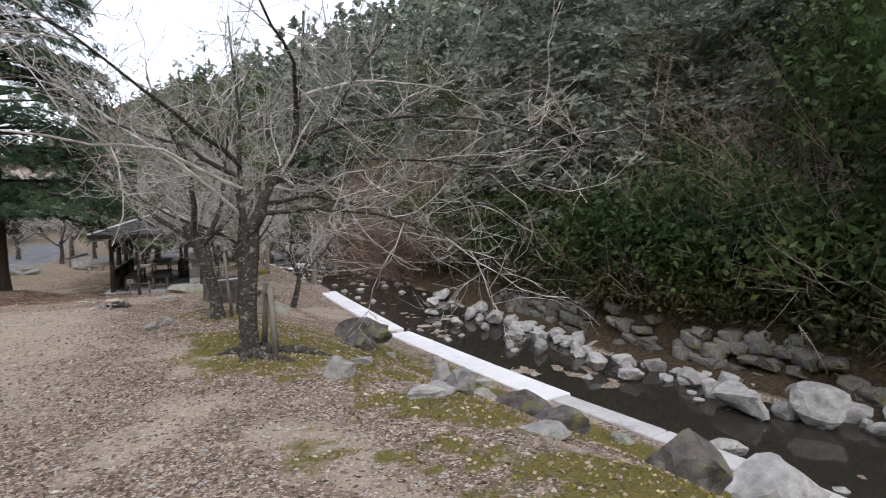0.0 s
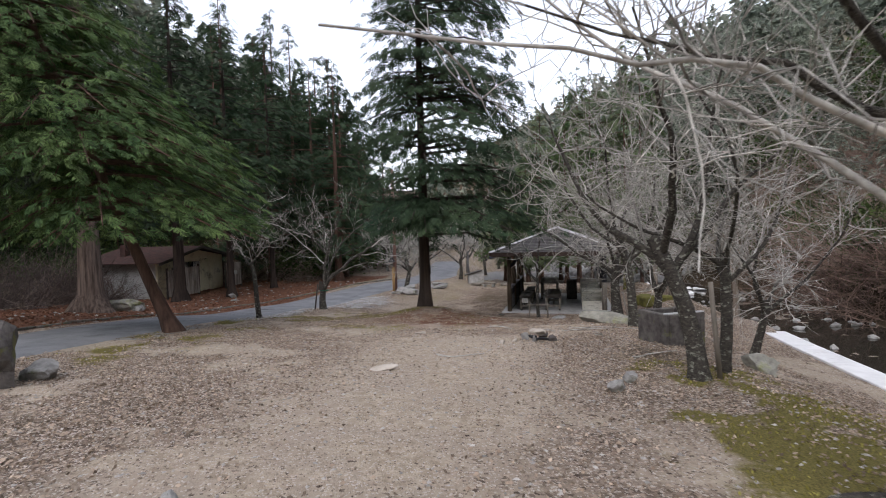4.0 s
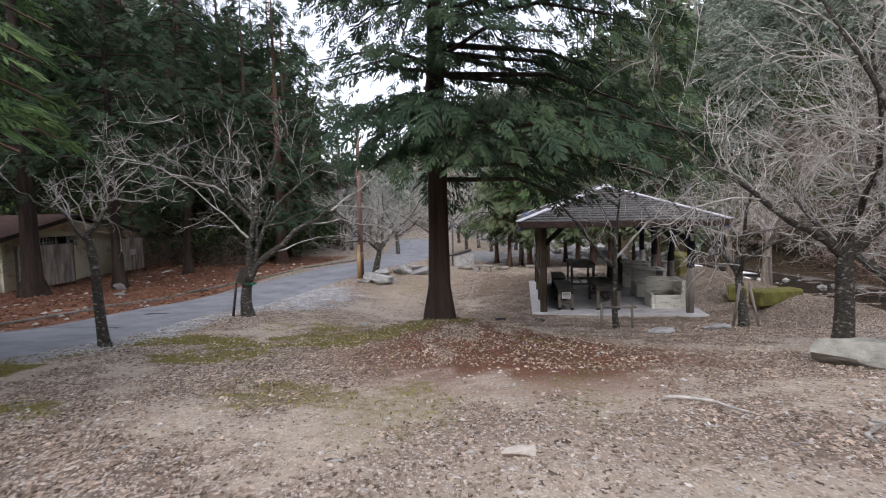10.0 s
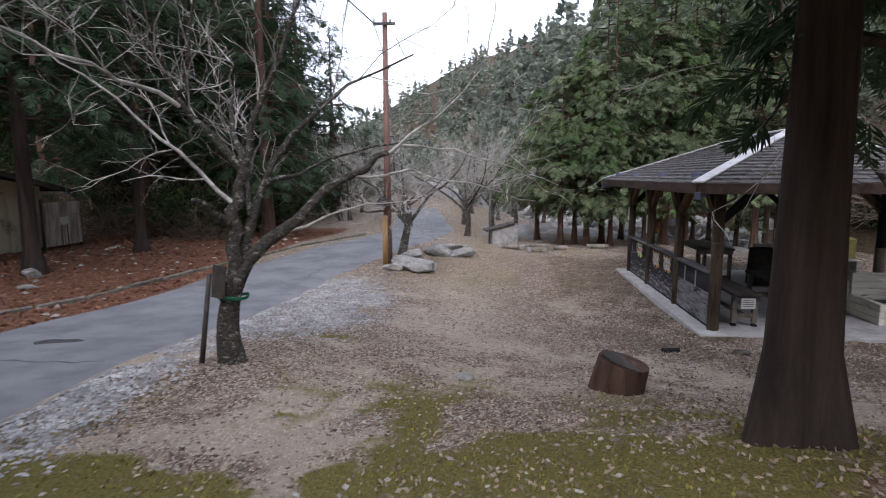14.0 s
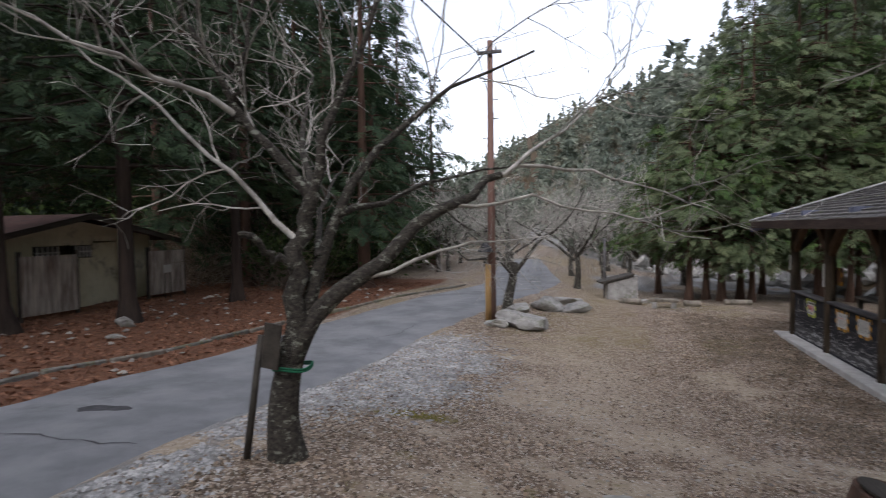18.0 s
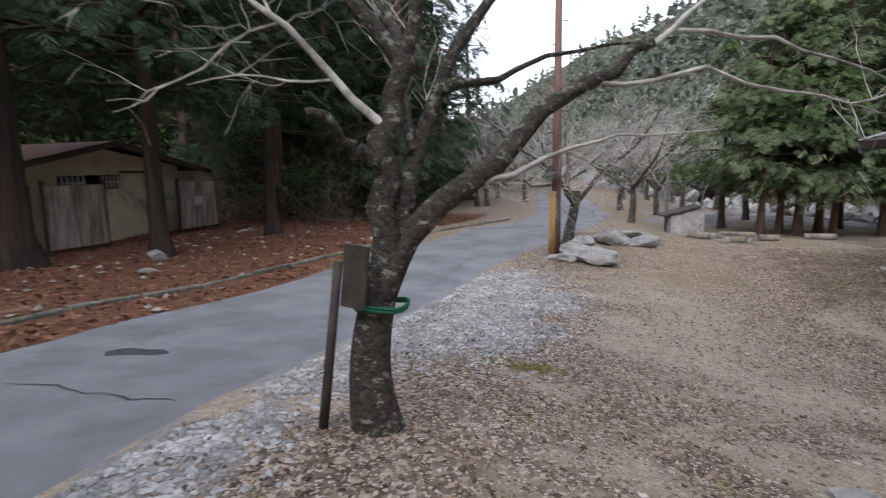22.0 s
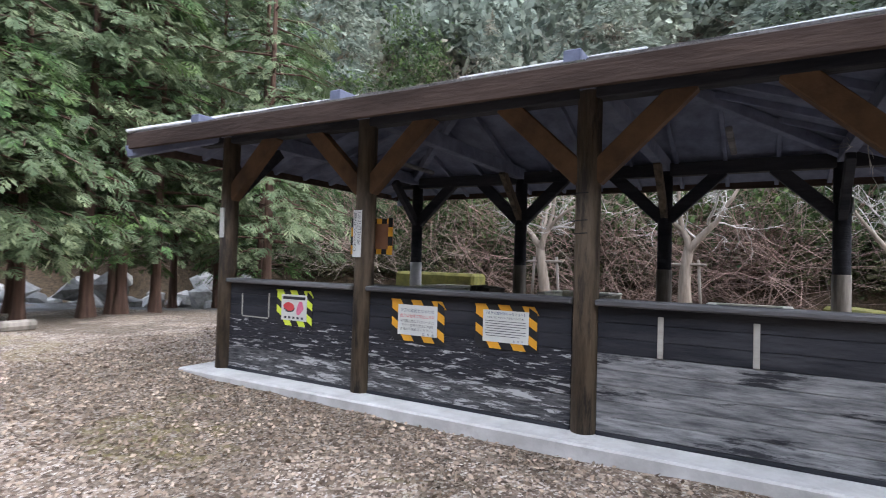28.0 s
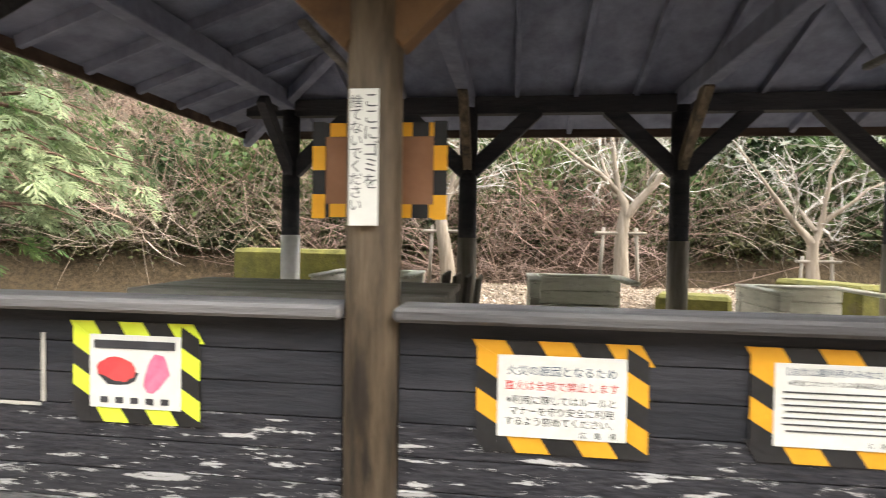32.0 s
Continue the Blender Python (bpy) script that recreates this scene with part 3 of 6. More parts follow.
RX = road_mid(RY) + RU + np.where(np.abs(RU) > 1.5, 0.12 * (vnoise(RY, RU * 3, 0.7, 40) - 0.5) * np.sign(RU), 0)
RZ = land(road_mid(RY) + 0 * RU, RY) * 0.35 + land(RX, RY) * 0.65 + 0.035 - 0.02 * (np.abs(RU) / 1.6) ** 2 - np.where(np.abs(RU) > 1.6, 0.05, 0)
k = (np.arange(len(ry) - 1)[:, None] * 14 + np.arange(13)[None, :]).ravel()
road = mesh_np("road", np.stack([RX, RY, RZ], -1).reshape(-1, 3), np.stack([k, k + 1, k + 15, k + 14], -1), RM, smooth=True)
tagged(road, "narrow grey asphalt lane with worn edges", "road", kind="structure")


def road_z(x, y):
    return land1(float(road_mid(y)), y) * 0.35 + land1(x, y) * 0.65 + 0.035


M["tar"] = mat("dark_tar", (0.045, 0.045, 0.048), (0.08, 0.08, 0.085), 12, 0.9, 0.2)


def crack(pts, width, seed):
    """A branching crack filled with dark tar, lying just on the asphalt."""
    rng = random.Random(seed)
    vs, fs = [], []
    fine = []
    for (ax, ay), (bx, by) in zip(pts[:-1], pts[1:]):
        n = max(2, int(math.hypot(bx - ax, by - ay) / 0.12))
        for i in range(n):
            f = i / n
            fine.append((ax + (bx - ax) * f + rng.uniform(-0.045, 0.045), ay + (by - ay) * f + rng.uniform(-0.045, 0.045)))
    fine.append(pts[-1])
    for i, (x, y) in enumerate(fine):
        a, c = fine[max(i - 1, 0)], fine[min(i + 1, len(fine) - 1)]
        dx, dy = c[0] - a[0], c[1] - a[1]
        l = math.hypot(dx, dy) or 1
        w = width * rng.uniform(0.15, 0.95) * (0.25 if i in (0, len(fine) - 1) else 1)
        for s in (-1, 1):
            vs.append((x - s * dy / l * w, y + s * dx / l * w, road_z(x, y) + 0.006 - 0.02 * (abs(x - float(road_mid(y))) / 1.6) ** 2))
        if i:
            j = 2 * i
            fs.append((j - 2, j - 1, j + 1, j))
    ob = mesh_np("crack", vs, fs, M["tar"])
    ob.parent = road
    return ob


crack([(-13.95, 21.22), (-13.4, 21.25), (-13.03, 21.29), (-12.65, 21.31), (-12.12, 21.22)], 0.024, 1)
crack([(-12.65, 21.31), (-12.68, 21.0), (-12.63, 20.61)], 0.02, 2)
crack([(-12.75, 21.15), (-12.45, 21.3), (-12.3, 21.1)], 0.05, 3)
crack([(-13.49, 22.66), (-12.9, 22.7), (-12.31, 22.63), (-11.81, 22.69)], 0.016, 4)
crack([(-14.75, 19.68), (-14.27, 20.68), (-13.86, 21.86), (-13.9, 22.4)], 0.03, 5)
crack([(-13.55, 23.55), (-12.9, 23.7)], 0.16, 6)
crack([(-12.6, 29.0), (-12.0, 29.8), (-11.9, 31.0)], 0.012, 7)
crack([(-13.6, 14.0), (-12.9, 15.0), (-12.4, 16.8), (-11.6, 17.0)], 0.019, 8)

# log and stone edging beyond the lane
edging = thing("roadside_edging", -15.4, 24, land1(-15.4, 24), "low earth-covered timber and stone edging beside the lane", "kerb", kind="structure")
ek = 0
for y in np.arange(10, 40, 1.15):
    x = float(road_mid(y)) - 2.35 - 0.35 * math.sin((y - 16) * 0.2)
    x2 = float(road_mid(y + 1.15)) - 2.35 - 0.35 * math.sin((y - 14.85) * 0.2)
    ek += 1
    bm = beam((x, y + 0.02, land1(x, y) + 0.01 + 0.02 * math.sin(ek * 2.3)), (x2 + 0.05 * math.sin(ek * 1.7), y + 1.12, land1(x2, y + 1.15) + 0.01), 0.1, 0.12, 0.02)
    o = part("edging_log", bm, "bankstone" if ek % 3 else "oldwood", edging)
    o.matrix_parent_inverse = edging.matrix_world.inverted()

# ---- stream ----
WM = bpy.data.materials.new("shallow_stream_water")
WM.use_nodes = True
wb = WM.node_tree.nodes["Principled BSDF"]
wb.inputs["Base Color"].default_value = (0.05, 0.045, 0.035, 1)
wb.inputs["Roughness"].default_value, wb.inputs["IOR"].default_value = 0.06, 1.33
wb.inputs["Transmission Weight"].default_value = 0.35
wn = WM.node_tree.nodes.new("ShaderNodeTexNoise")
wn.inputs["Scale"].default_value, wn.inputs["Detail"].default_value = 5.0, 4
wp = WM.node_tree.nodes.new("ShaderNodeBump")
wp.inputs["Strength"].default_value, wp.inputs["Distance"].default_value = 0.35, 0.03
WM.node_tree.links.new(wn.outputs[0], wp.inputs["Height"])
WM.node_tree.links.new(wp.outputs[0], wb.inputs["Normal"])


def along(y, off):
    """A place beside the stream's middle line, by y on the straight reach and by arc past it."""
    i = np.clip(np.searchsorted(STREAM[:, 1], y) - 1, 0, len(STREAM) - 2)
    a, b = STREAM[i], STREAM[i + 1]
    f = (y - a[1]) / (b[1] - a[1])
    p = a + (b - a) * f
    n = np.array([b[1] - a[1], -(b[0] - a[0])])
    return p + n / np.linalg.norm(n) * off


wv = []
ws = np.concatenate([np.arange(-40, 44, 0.7), np.arange(44, 90, 1.5)])
for y in ws:
    for o in (-3.0, -1, 1, 3.0):
        p = along(y, o)
        wv.append((p[0], p[1], -2.80 - 0.006 * y))
kk = (np.arange(len(ws) - 1)[:, None] * 4 + np.arange(3)[None, :]).ravel()
water = mesh_np("stream_water", wv, np.stack([kk, kk + 1, kk + 5, kk + 4], -1), WM, smooth=True)
tagged(water, "shallow clear brown stream water", "stream", kind="structure")

# bright concrete capping of the stream wall, in cast lengths
WHITE_END = 6.9
wall = thing("stream_wall", 6.2, 6, -1.85, "bright white concrete capping along the stream bank", "wall", kind="structure")
for i, y in enumerate(np.arange(-6, 20.5, 1.9)):
    a, b = along(y, -3.12), along(y + 1.88, -3.12)
    za, zb = -1.78 - 0.012 * y, -1.78 - 0.012 * (y + 1.88)
    o = part("wall_cap", beam((a[0], a[1], za - 0.07), (b[0], b[1], zb - 0.07), 0.62 if y > WHITE_END else 0.4, 0.16, 0.015), "whitecon" if y > WHITE_END else "concrete", wall)
    o.matrix_parent_inverse = wall.matrix_world.inverted()
    a, b = along(y, -2.98), along(y + 1.88, -2.98)
    o = part("wall_face", beam((a[0], a[1], za - 0.75), (b[0], b[1], zb - 0.75), 0.3, 1.2, 0.015), "concrete", wall)
    o.matrix_parent_inverse = wall.matrix_world.inverted()

# boulders in and beside the water
rng = random.Random(11)
rock_meshes = {}


def stone(name, x, y, w, d, h, label, material="stone", group="", sink=0.25, seed=None, rz=None, category="rock", z=None, sub=3):
    seed = seed if seed is not None else rng.randrange(9999)
    ob = part(name, rock(seed, w / 2, d / 2, h / 2, sub), material, smooth=False)
    zz = (land1(x, y) if z is None else z) + h * (0.5 - sink)
    ob.matrix_world = pose(x, y, zz, rng.uniform(-8, 8), rng.uniform(-8, 8), rng.uniform(0, 360) if rz is None else rz)
    return tagged(ob, label, category, group)


FARROCKS = [(10.4, 6.6, 1.5, 0.9), (11.3, 5.7, 2.0, 1.0), (10.6, 7.6, 0.8, 0.5), (9.8, 9.2, 0.9, 0.45), (9.5, 10.2, 0.9, 0.6), (9.2, 12.3, 0.8, 0.5), (9.0, 13.6, 0.9, 0.55),
            (9.6, 14.6, 0.8, 0.5), (9.8, 16.3, 1.5, 0.8), (9.3, 17.4, 0.8, 0.5), (11.4, 4.2, 1.3, 0.6), (12.4, 4.9, 1.1, 0.7), (8.3, 16.6, 0.6, 0.35), (8.5, 13.0, 0.5, 0.3), (8.2, 18.6, 0.8, 0.3),
            (10.6, 2.6, 1.5, 0.8), (12.2, 2.4, 1.2, 0.7), (9.9, 11.5, 0.7, 0.5), (8.9, 15.4, 0.5, 0.35), (12.0, 6.6, 0.9, 0.7), (9.0, 20.5, 0.9, 0.5), (10.0, 22.0, 1.1, 0.6), (8.4, 5.4, 1.1, 0.4), (8.0, 4.9, 0.9, 0.3)]
for x, y, w, h in FARROCKS:
    stone("boulder", x + 0.45, y, w * 0.85, w * 0.62, h, "pale grey granite boulder at the edge of the stream", "wetstone", "stream boulders", z=-2.85, sink=0.2)
for i in range(150):
    y = rng.uniform(-4, 40)
    p = along(y, rng.choice([rng.uniform(1.3, 3.3), rng.uniform(1.8, 3.3), rng.uniform(-2.2, 2)]))
    w = rng.uniform(0.18, 0.6)
    stone("river_stone", p[0], p[1], w, w * 0.75, w * 0.6, "rounded grey river stone in shallow water", "wetstone", "river stones", z=-2.88 - 0.006 * y, sub=1)
for i in range(105):
    y = rng.uniform(42.5, 64)
    p = along(y, rng.uniform(-3.5, 3.5))
    w = rng.uniform(0.5, 1.6)
    stone("far_boulder", p[0], p[1], w, w * 0.8, w * 0.75, "pale boulder in the far stream bed", "wetstone", "far stream boulders", sub=1, sink=0.15)

for i in range(64):
    y = rng.uniform(0, 20)
    p = along(y, rng.uniform(1.7, 2.9))
    w = rng.uniform(0.35, 0.95)
    stone("boulder", p[0], p[1], w, w * 0.7, w * 0.62, "pale angular granite boulder along the far bank", "wetstone", "stream boulders", z=-2.82 - 0.006 * y, sub=2, sink=0.2)
for i in range(26):
    y = rng.uniform(1.5, 10)
    p = along(y, rng.uniform(-4.9, -3.7))
    w = rng.uniform(0.22, 0.55)
    stone("rock", p[0], p[1], w, w * 0.7, w * 0.5, "grey angular rock bedded in the mossy bank", "mossstone" if i % 3 else "stone", "loose rocks", sub=2, sink=0.35)

# dry masonry along the far bank
masonry = thing("bank_masonry", 12.5, 8, -2.3, "old rough stone retaining wall of the far bank", "wall", kind="structure")
def rubble(seed):
    """A rough squared block with knocked-off corners."""
    q = random.Random(seed)
    bm = box(0, 0, 0, 0.58, 0.42, 0.36, 0.07)
    for v in bm.verts:
        v.co += Vector((q.uniform(-0.06, 0.06), q.uniform(-0.05, 0.05), q.uniform(-0.05, 0.05)))
    return bm


block_a = [rubble(300 + i) for i in range(7)]
block_d = []
for i, b in enumerate(block_a):
    me = bpy.data.meshes.new("wall_stone")
    b.to_mesh(me)
    b.free()
    me.materials.append(M["bankstone"])
    block_d.append(me)
for row in range(4):
    for c in range(46):
        y = -4 + c * 0.5 + 0.2 * (row % 2) + rng.uniform(-0.08, 0.08)
        p = along(y, 3.36 + 0.07 * row + rng.uniform(-0.1, 0.1))
        if rng.random() < (0.12, 0.18, 0.3, 0.6)[row]:
            continue
        o = new("wall_stone", rng.choice(block_d))
        o.parent = masonry
        o.matrix_parent_inverse = masonry.matrix_world.inverted()
        o.matrix_basis = pose(p[0], p[1], -2.58 - 0.006 * y + 0.28 * row + 0.1 * math.sin(y * 0.9 + row), rng.uniform(-12, 12), rng.uniform(-14, 14), 90 + rng.uniform(-20, 20)) @ Matrix.Diagonal((rng.uniform(0.6, 1.25), 1, rng.uniform(0.6, 1.2), 1))

# ---- trees ----
def fan_np(seed, shoots=6):
    """One flat drooping spray a metre long: a stem with paired shoots, as slim blades."""
    r = np.random.default_rng(seed)
    vs = []

    def blade(x, a, l, w):
        d, s = np.array([math.cos(a), math.sin(a), 0.0]), np.array([-math.sin(a), math.cos(a), 0.0])
        p = np.array([x, 0.0, 0.0])
        vs.extend([p, p + d * l * 0.5 + s * w, p + d * l, p + d * l * 0.5 - s * w])
    blade(0.0, 0.0, 1.0, 0.04)
    for i in range(shoots):
        f = 0.06 + 0.88 * i / shoots
        for sg in (-1, 1):
            blade(f + r.uniform(-0.03, 0.03), sg * r.uniform(0.5, 0.95), (0.6 * (1 - f) + 0.12) * r.uniform(0.7, 1.15), 0.042)
    v = np.array(vs)
    v[:, 2] = -0.3 * v[:, 0] ** 2 - 0.28 * v[:, 1] ** 2 + r.normal(0, 0.012, len(v))
    k = np.arange(len(v) // 4)[:, None] * 4
    return v, np.concatenate([k + np.array([[0, 1, 3]]), k + np.array([[1, 2, 3]])], 1).reshape(-1, 3)


FANS = [fan_np(900 + i) for i in range(4)]


def fans_np(centres, dirs, size, r):
    """A spray at each centre, hanging along its direction with its flat side up."""
    n = len(centres)
    d = dirs / np.linalg.norm(dirs, axis=1)[:, None]
    s = np.cross(np.array([0, 0, 1.0]) + r.normal(0, 0.35, (n, 3)), d)
    s /= np.linalg.norm(s, axis=1)[:, None] + 1e-9
    u = np.cross(d, s)
    z = (size * r.uniform(0.6, 1.25, n))[:, None, None]
    vs, fs, base = [], [], 0
    for i, (v, f) in enumerate(FANS):
        q = slice(i, n, len(FANS))
        p = centres[q, None] + z[q] * (v[None, :, :1] * d[q, None] + v[None, :, 1:2] * s[q, None] + v[None, :, 2:] * u[q, None])
        vs.append(p.reshape(-1, 3))
        fs.append((f[None] + len(v) * np.arange(p.shape[0])[:, None, None]).reshape(-1, 3) + base)
        base += p.shape[0] * len(v)
    return np.concatenate(vs), np.concatenate(fs)


def conifer_np(seed, H, R, h0, nb, per, L, W, droop=0.35, top=0.12, thin=None, jz=0.05, js=0.16, blunt=1.25, fans=0):
    """Drooping sprays on whorled branches, as leaf triangles; also the branch lines."""
    r = np.random.default_rng(seed)
    h = h0 + (H - h0) * np.sort(r.random(nb)) ** 0.95
    prof = np.clip(1 - ((h - h0) / (H - h0)) ** blunt, 0, 1) * (0.75 + 0.25 * r.random(nb)) * R + top
    prof *= np.clip(0.55 + (h - h0) / (0.18 * (H - h0)), 0, 1)
    az = r.random(nb) * 2 * np.pi
    if thin:
        prof *= 1 + 0.28 * np.cos(az - 0.3)
        toward = np.clip(np.cos(az - thin[0]), 0, 1)
        prof *= 1 - thin[1] * toward ** 0.6 * np.clip((thin[2] - h) / 0.8, thin[3], 1)
    d = np.stack([np.cos(az), np.sin(az)], 1)
    cs, ds, polys = [], [], []
    for i in range(nb):
        n = max(4, int((fans or per) * prof[i] / R))
        f = r.random(n) ** 0.6
        side = r.normal(0, js, n) * prof[i] * (0.3 + f)
        x = d[i, 0] * f * prof[i] - d[i, 1] * side
        y = d[i, 1] * f * prof[i] + d[i, 0] * side
        z = h[i] + 0.18 * prof[i] * f - droop * prof[i] * f ** 2 + r.normal(0, jz * R, n)
        cs.append(np.stack([x, y, z], 1))
        lean = np.sign(side) * r.uniform(0.3, 1.0, n)
        ds.append(np.stack([d[i, 0] - lean * d[i, 1], d[i, 1] + lean * d[i, 0], np.full(n, -0.45) if not fans else r.uniform(-0.55, 0.1, n) - 0.4 * f], 1))
        g = np.array([0, 0.5, 1.0])
        polys.append((np.stack([d[i, 0] * g * prof[i], d[i, 1] * g * prof[i], h[i] + 0.18 * prof[i] * g - droop * prof[i] * g ** 2], 1), np.array([0.03, 0.018, 0.006]) * (0.6 + prof[i] / 3)))
    if fans:
        cs, ds = np.concatenate(cs), np.concatenate(ds)
        high = cs[:, 2] > h0 - 0.35
        v, f = fans_np(cs[high], ds[high], L, r)
    else:
        v, f = leaves_np(np.concatenate(cs), np.concatenate(ds), L, W, r, 0.45)
    return v, f, polys


def trunk_poly(H, r0, lean=(0, 0), bow=0.0, flare=1.7):
    t = np.linspace(0, 1, 14) ** 1.2
    p = np.stack([lean[0] * t + bow * np.sin(np.pi * t), lean[1] * t, H * t - 0.15], 1)
    rr = r0 * (1 - 0.93 * t) * (1 + (flare - 1) * np.exp(-t * H / 0.35))
    return p, rr


def trunk_np(H, r0, lean=(0, 0), bow=0.0, flare=1.7, sides=18, seed=1):
    """A fluted trunk with a flared foot."""
    p, rr = trunk_poly(H, r0, lean, bow, flare)
    v, f = tubes_np([(p, rr)], sides)
    r = np.random.default_rng(seed)
    ph = r.random(3) * 6.28
    a = np.tile(np.arange(sides) * 2 * np.pi / sides, len(p))
    c = np.repeat(p, sides, 0)
    z = c[:, 2]
    k = 1 + 0.05 * np.sin(5 * a + ph[0]) + (0.05 + 0.18 * np.exp(-np.maximum(z, 0) / 0.4)) * np.sin(3 * a + ph[1]) + 0.03 * np.sin(9 * a + ph[2] + z)
    return c + (v - c) * k[:, None], f


def conifer(name, x, y, H, R, h0, r0, label, seed, nb=70, per=60, L=0.3, W=0.14, lean=(0, 0), leafmat="needle", bark="cedarbark", group="", droop=0.35, flare=1.7, thin=None, fans=0, blunt=1.25):
    t = thing(name, x, y, land1(x, y), label, "tree", group)
    v, f = trunk_np(H, r0, lean, 0, flare, seed=seed)
    mesh_np("trunk", v, f, bark, t, smooth=True)
    v, f, polys = conifer_np(seed, H, R, h0, nb, per, L, W, droop, thin=thin, jz=0.022 if thin else 0.05, js=0.2 if thin or fans else 0.16, blunt=blunt, fans=fans)
    v = v + np.stack([lean[0] * v[:, 2] / H, lean[1] * v[:, 2] / H, 0 * v[:, 2]], 1)
    mesh_np("crown", v, f, leafmat, t)
    polys = [(p + np.stack([lean[0] * p[:, 2] / H, lean[1] * p[:, 2] / H, 0 * p[:, 2]], 1), q) for p, q in polys]
    bv, bf = tubes_np(polys, 4)
    tagged(mesh_np("branchwork", bv, bf, bark, t), kind="stuff")
    return t


def bare_tree(name, x, y, label, seed, fork=1.2, r0=0.11, limbs=None, size=3.0, lean=(0.0, 0.0), kids=(7, 6, 5), group="bare cherry trees", rise=0.25, bark="bark", twig="twig", dz=0.0, thin=1.0, bend=1.5, keep=None):
    """A leafless tree: trunk, limbs and three orders of crooked twigs."""
    r = np.random.default_rng(seed)
    t = thing(name, x, y, land1(x, y) + dz, label, "tree", group)
    main, mids, fines = [], [], []
    beside = off_line(np.array([[x, y]]))[0] < 7.0

    def clash(p):
        """Hangs in the way of somebody walking by."""
        return beside and bool(((p[:, 2] < 2.5 + 0.06 * np.hypot(p[:, 0], p[:, 1])) & (off_line(p[:, :2] + np.array([x, y])) < 1.25)).any())

    def grow(p, d, length, r1, r2, wob, lift, n):
        pts, rad = [p], [r1]
        q = d / np.linalg.norm(d)
        for i in range(n):
            q = q + r.normal(0, wob, 3) + np.array([0, 0, lift])
            q /= np.linalg.norm(q)
            p = p + q * length / n
            pts.append(p)
            rad.append(r1 + (r2 - r1) * (i + 1) / n)
        return np.array(pts), np.array(rad)

    ts = np.linspace(0, 1, 9)
    tp = np.stack([lean[0] * ts ** bend + 0.03 * np.sin(5 * ts + seed), lean[1] * ts ** bend + 0.03 * np.cos(4 * ts + seed), fork * ts - 0.1 * (1 - ts)], 1)
    tr = r0 * (1 - 0.3 * ts) * (1 + 0.4 * np.exp(-ts * fork / 0.14))
    main.append((tp, tr))
    if limbs is None:
        limbs = []
        for i in range(4):
            a = 6.28 * (i + r.uniform(-0.3, 0.3)) / 4
            limbs.append((math.cos(a) * 0.8, math.sin(a) * 0.8, r.uniform(0.5, 1.1), size * r.uniform(0.8, 1.1), r.uniform(0.75, 1.0)))
    for limb in limbs:
        if isinstance(limb[0], list):
            way = np.array(limb[0], float)
            ll = float(np.linalg.norm(np.diff(way, axis=0), axis=1).sum())
            u = np.linspace(0, len(way) - 1, 10)
            pts = np.stack([np.interp(u, np.arange(len(way)), way[:, c]) for c in range(3)], 1)
            pts[1:-1] = 0.25 * pts[:-2] + 0.5 * pts[1:-1] + 0.25 * pts[2:] + r.normal(0, 0.022, (8, 3))
            rad = limb[2] + (limb[1] - limb[2]) * (1 - np.linspace(0, 1, 10)) ** 1.35
        else:
            lx, ly, lz, ll, at, *fat = limb
            k = min(int(at * 8), 8)
            pts, rad = grow(tp[k], np.array([lx, ly, lz]), ll, tr[k] * (fat[0] if fat else r.uniform(0.5, 0.68)), 0.012, 0.075 if fat and fat[0] > 0.55 else 0.13, 0.02 if lz > 0.2 else -0.015, 9)
        main.append((pts, rad))
        for _ in range(kids[0] + int(ll)):
            f = r.uniform(0.12, 1.0)
            i = min(int(f * 9), 8)
            q = pts[i] + (pts[i + 1] - pts[i]) * (f * 9 - i) if f < 1 else pts[-1]
            ax = pts[i + 1] - pts[i]
            ax = ax / np.linalg.norm(ax)
            dd = ax * 0.7 + r.normal(0, 0.75, 3) + np.array([0, 0, rise])
            p2, r2 = grow(q, dd, ll * r.uniform(0.25, 0.55), max(rad[i] * 0.3, 0.009), 0.004 * thin, 0.2, 0.02, 6)
            if keep and any(keep[0] < a < keep[1] and keep[2] < b < keep[3] and c < keep[4] for a, b, c in p2):
                continue
            if clash(p2):
                continue
            mids.append((p2, r2))
            for _ in range(kids[1]):
                j = r.integers(1, 7)
                ax = p2[j] - p2[j - 1]
                ax = ax / np.linalg.norm(ax)
                dd = ax * 0.8 + r.normal(0, 0.65, 3) + np.array([0, 0, 0.12])
                if keep:
                    dd = dd + np.array([0, 0, 0.4])
                p3, r3 = grow(p2[j], dd, ll * r.uniform(0.1, 0.26), 0.0058 * thin, 0.003 * thin, 0.2, 0.02, 4)
                if clash(p3):
                    continue
                fines.append((p3, r3))
                for _ in range(kids[2]):
                    m = r.integers(1, 5)
                    ax = p3[m] - p3[m - 1]
                    ax = ax / np.linalg.norm(ax)
                    dd = ax * 0.9 + r.normal(0, 0.6, 3)
                    p4, r4 = grow(p3[m], dd, ll * r.uniform(0.04, 0.11), 0.0036 * thin, 0.0022 * thin, 0.22, 0.0, 2)
                    if not clash(p4):
                        fines.append((p4, r4))
    v, f = tubes_np(main[:1], 14)
    mesh_np("trunk", v, f, bark, t, smooth=True)
    for b in main[1:]:
        v, f = tubes_np([b], 8)
        mesh_np("limb", v, f, bark if b[1][0] > 0.03 else twig, t, smooth=True)
    v, f = tubes_np(mids, 5)
    tagged(mesh_np("branchwork", v, f, twig, t), kind="stuff")
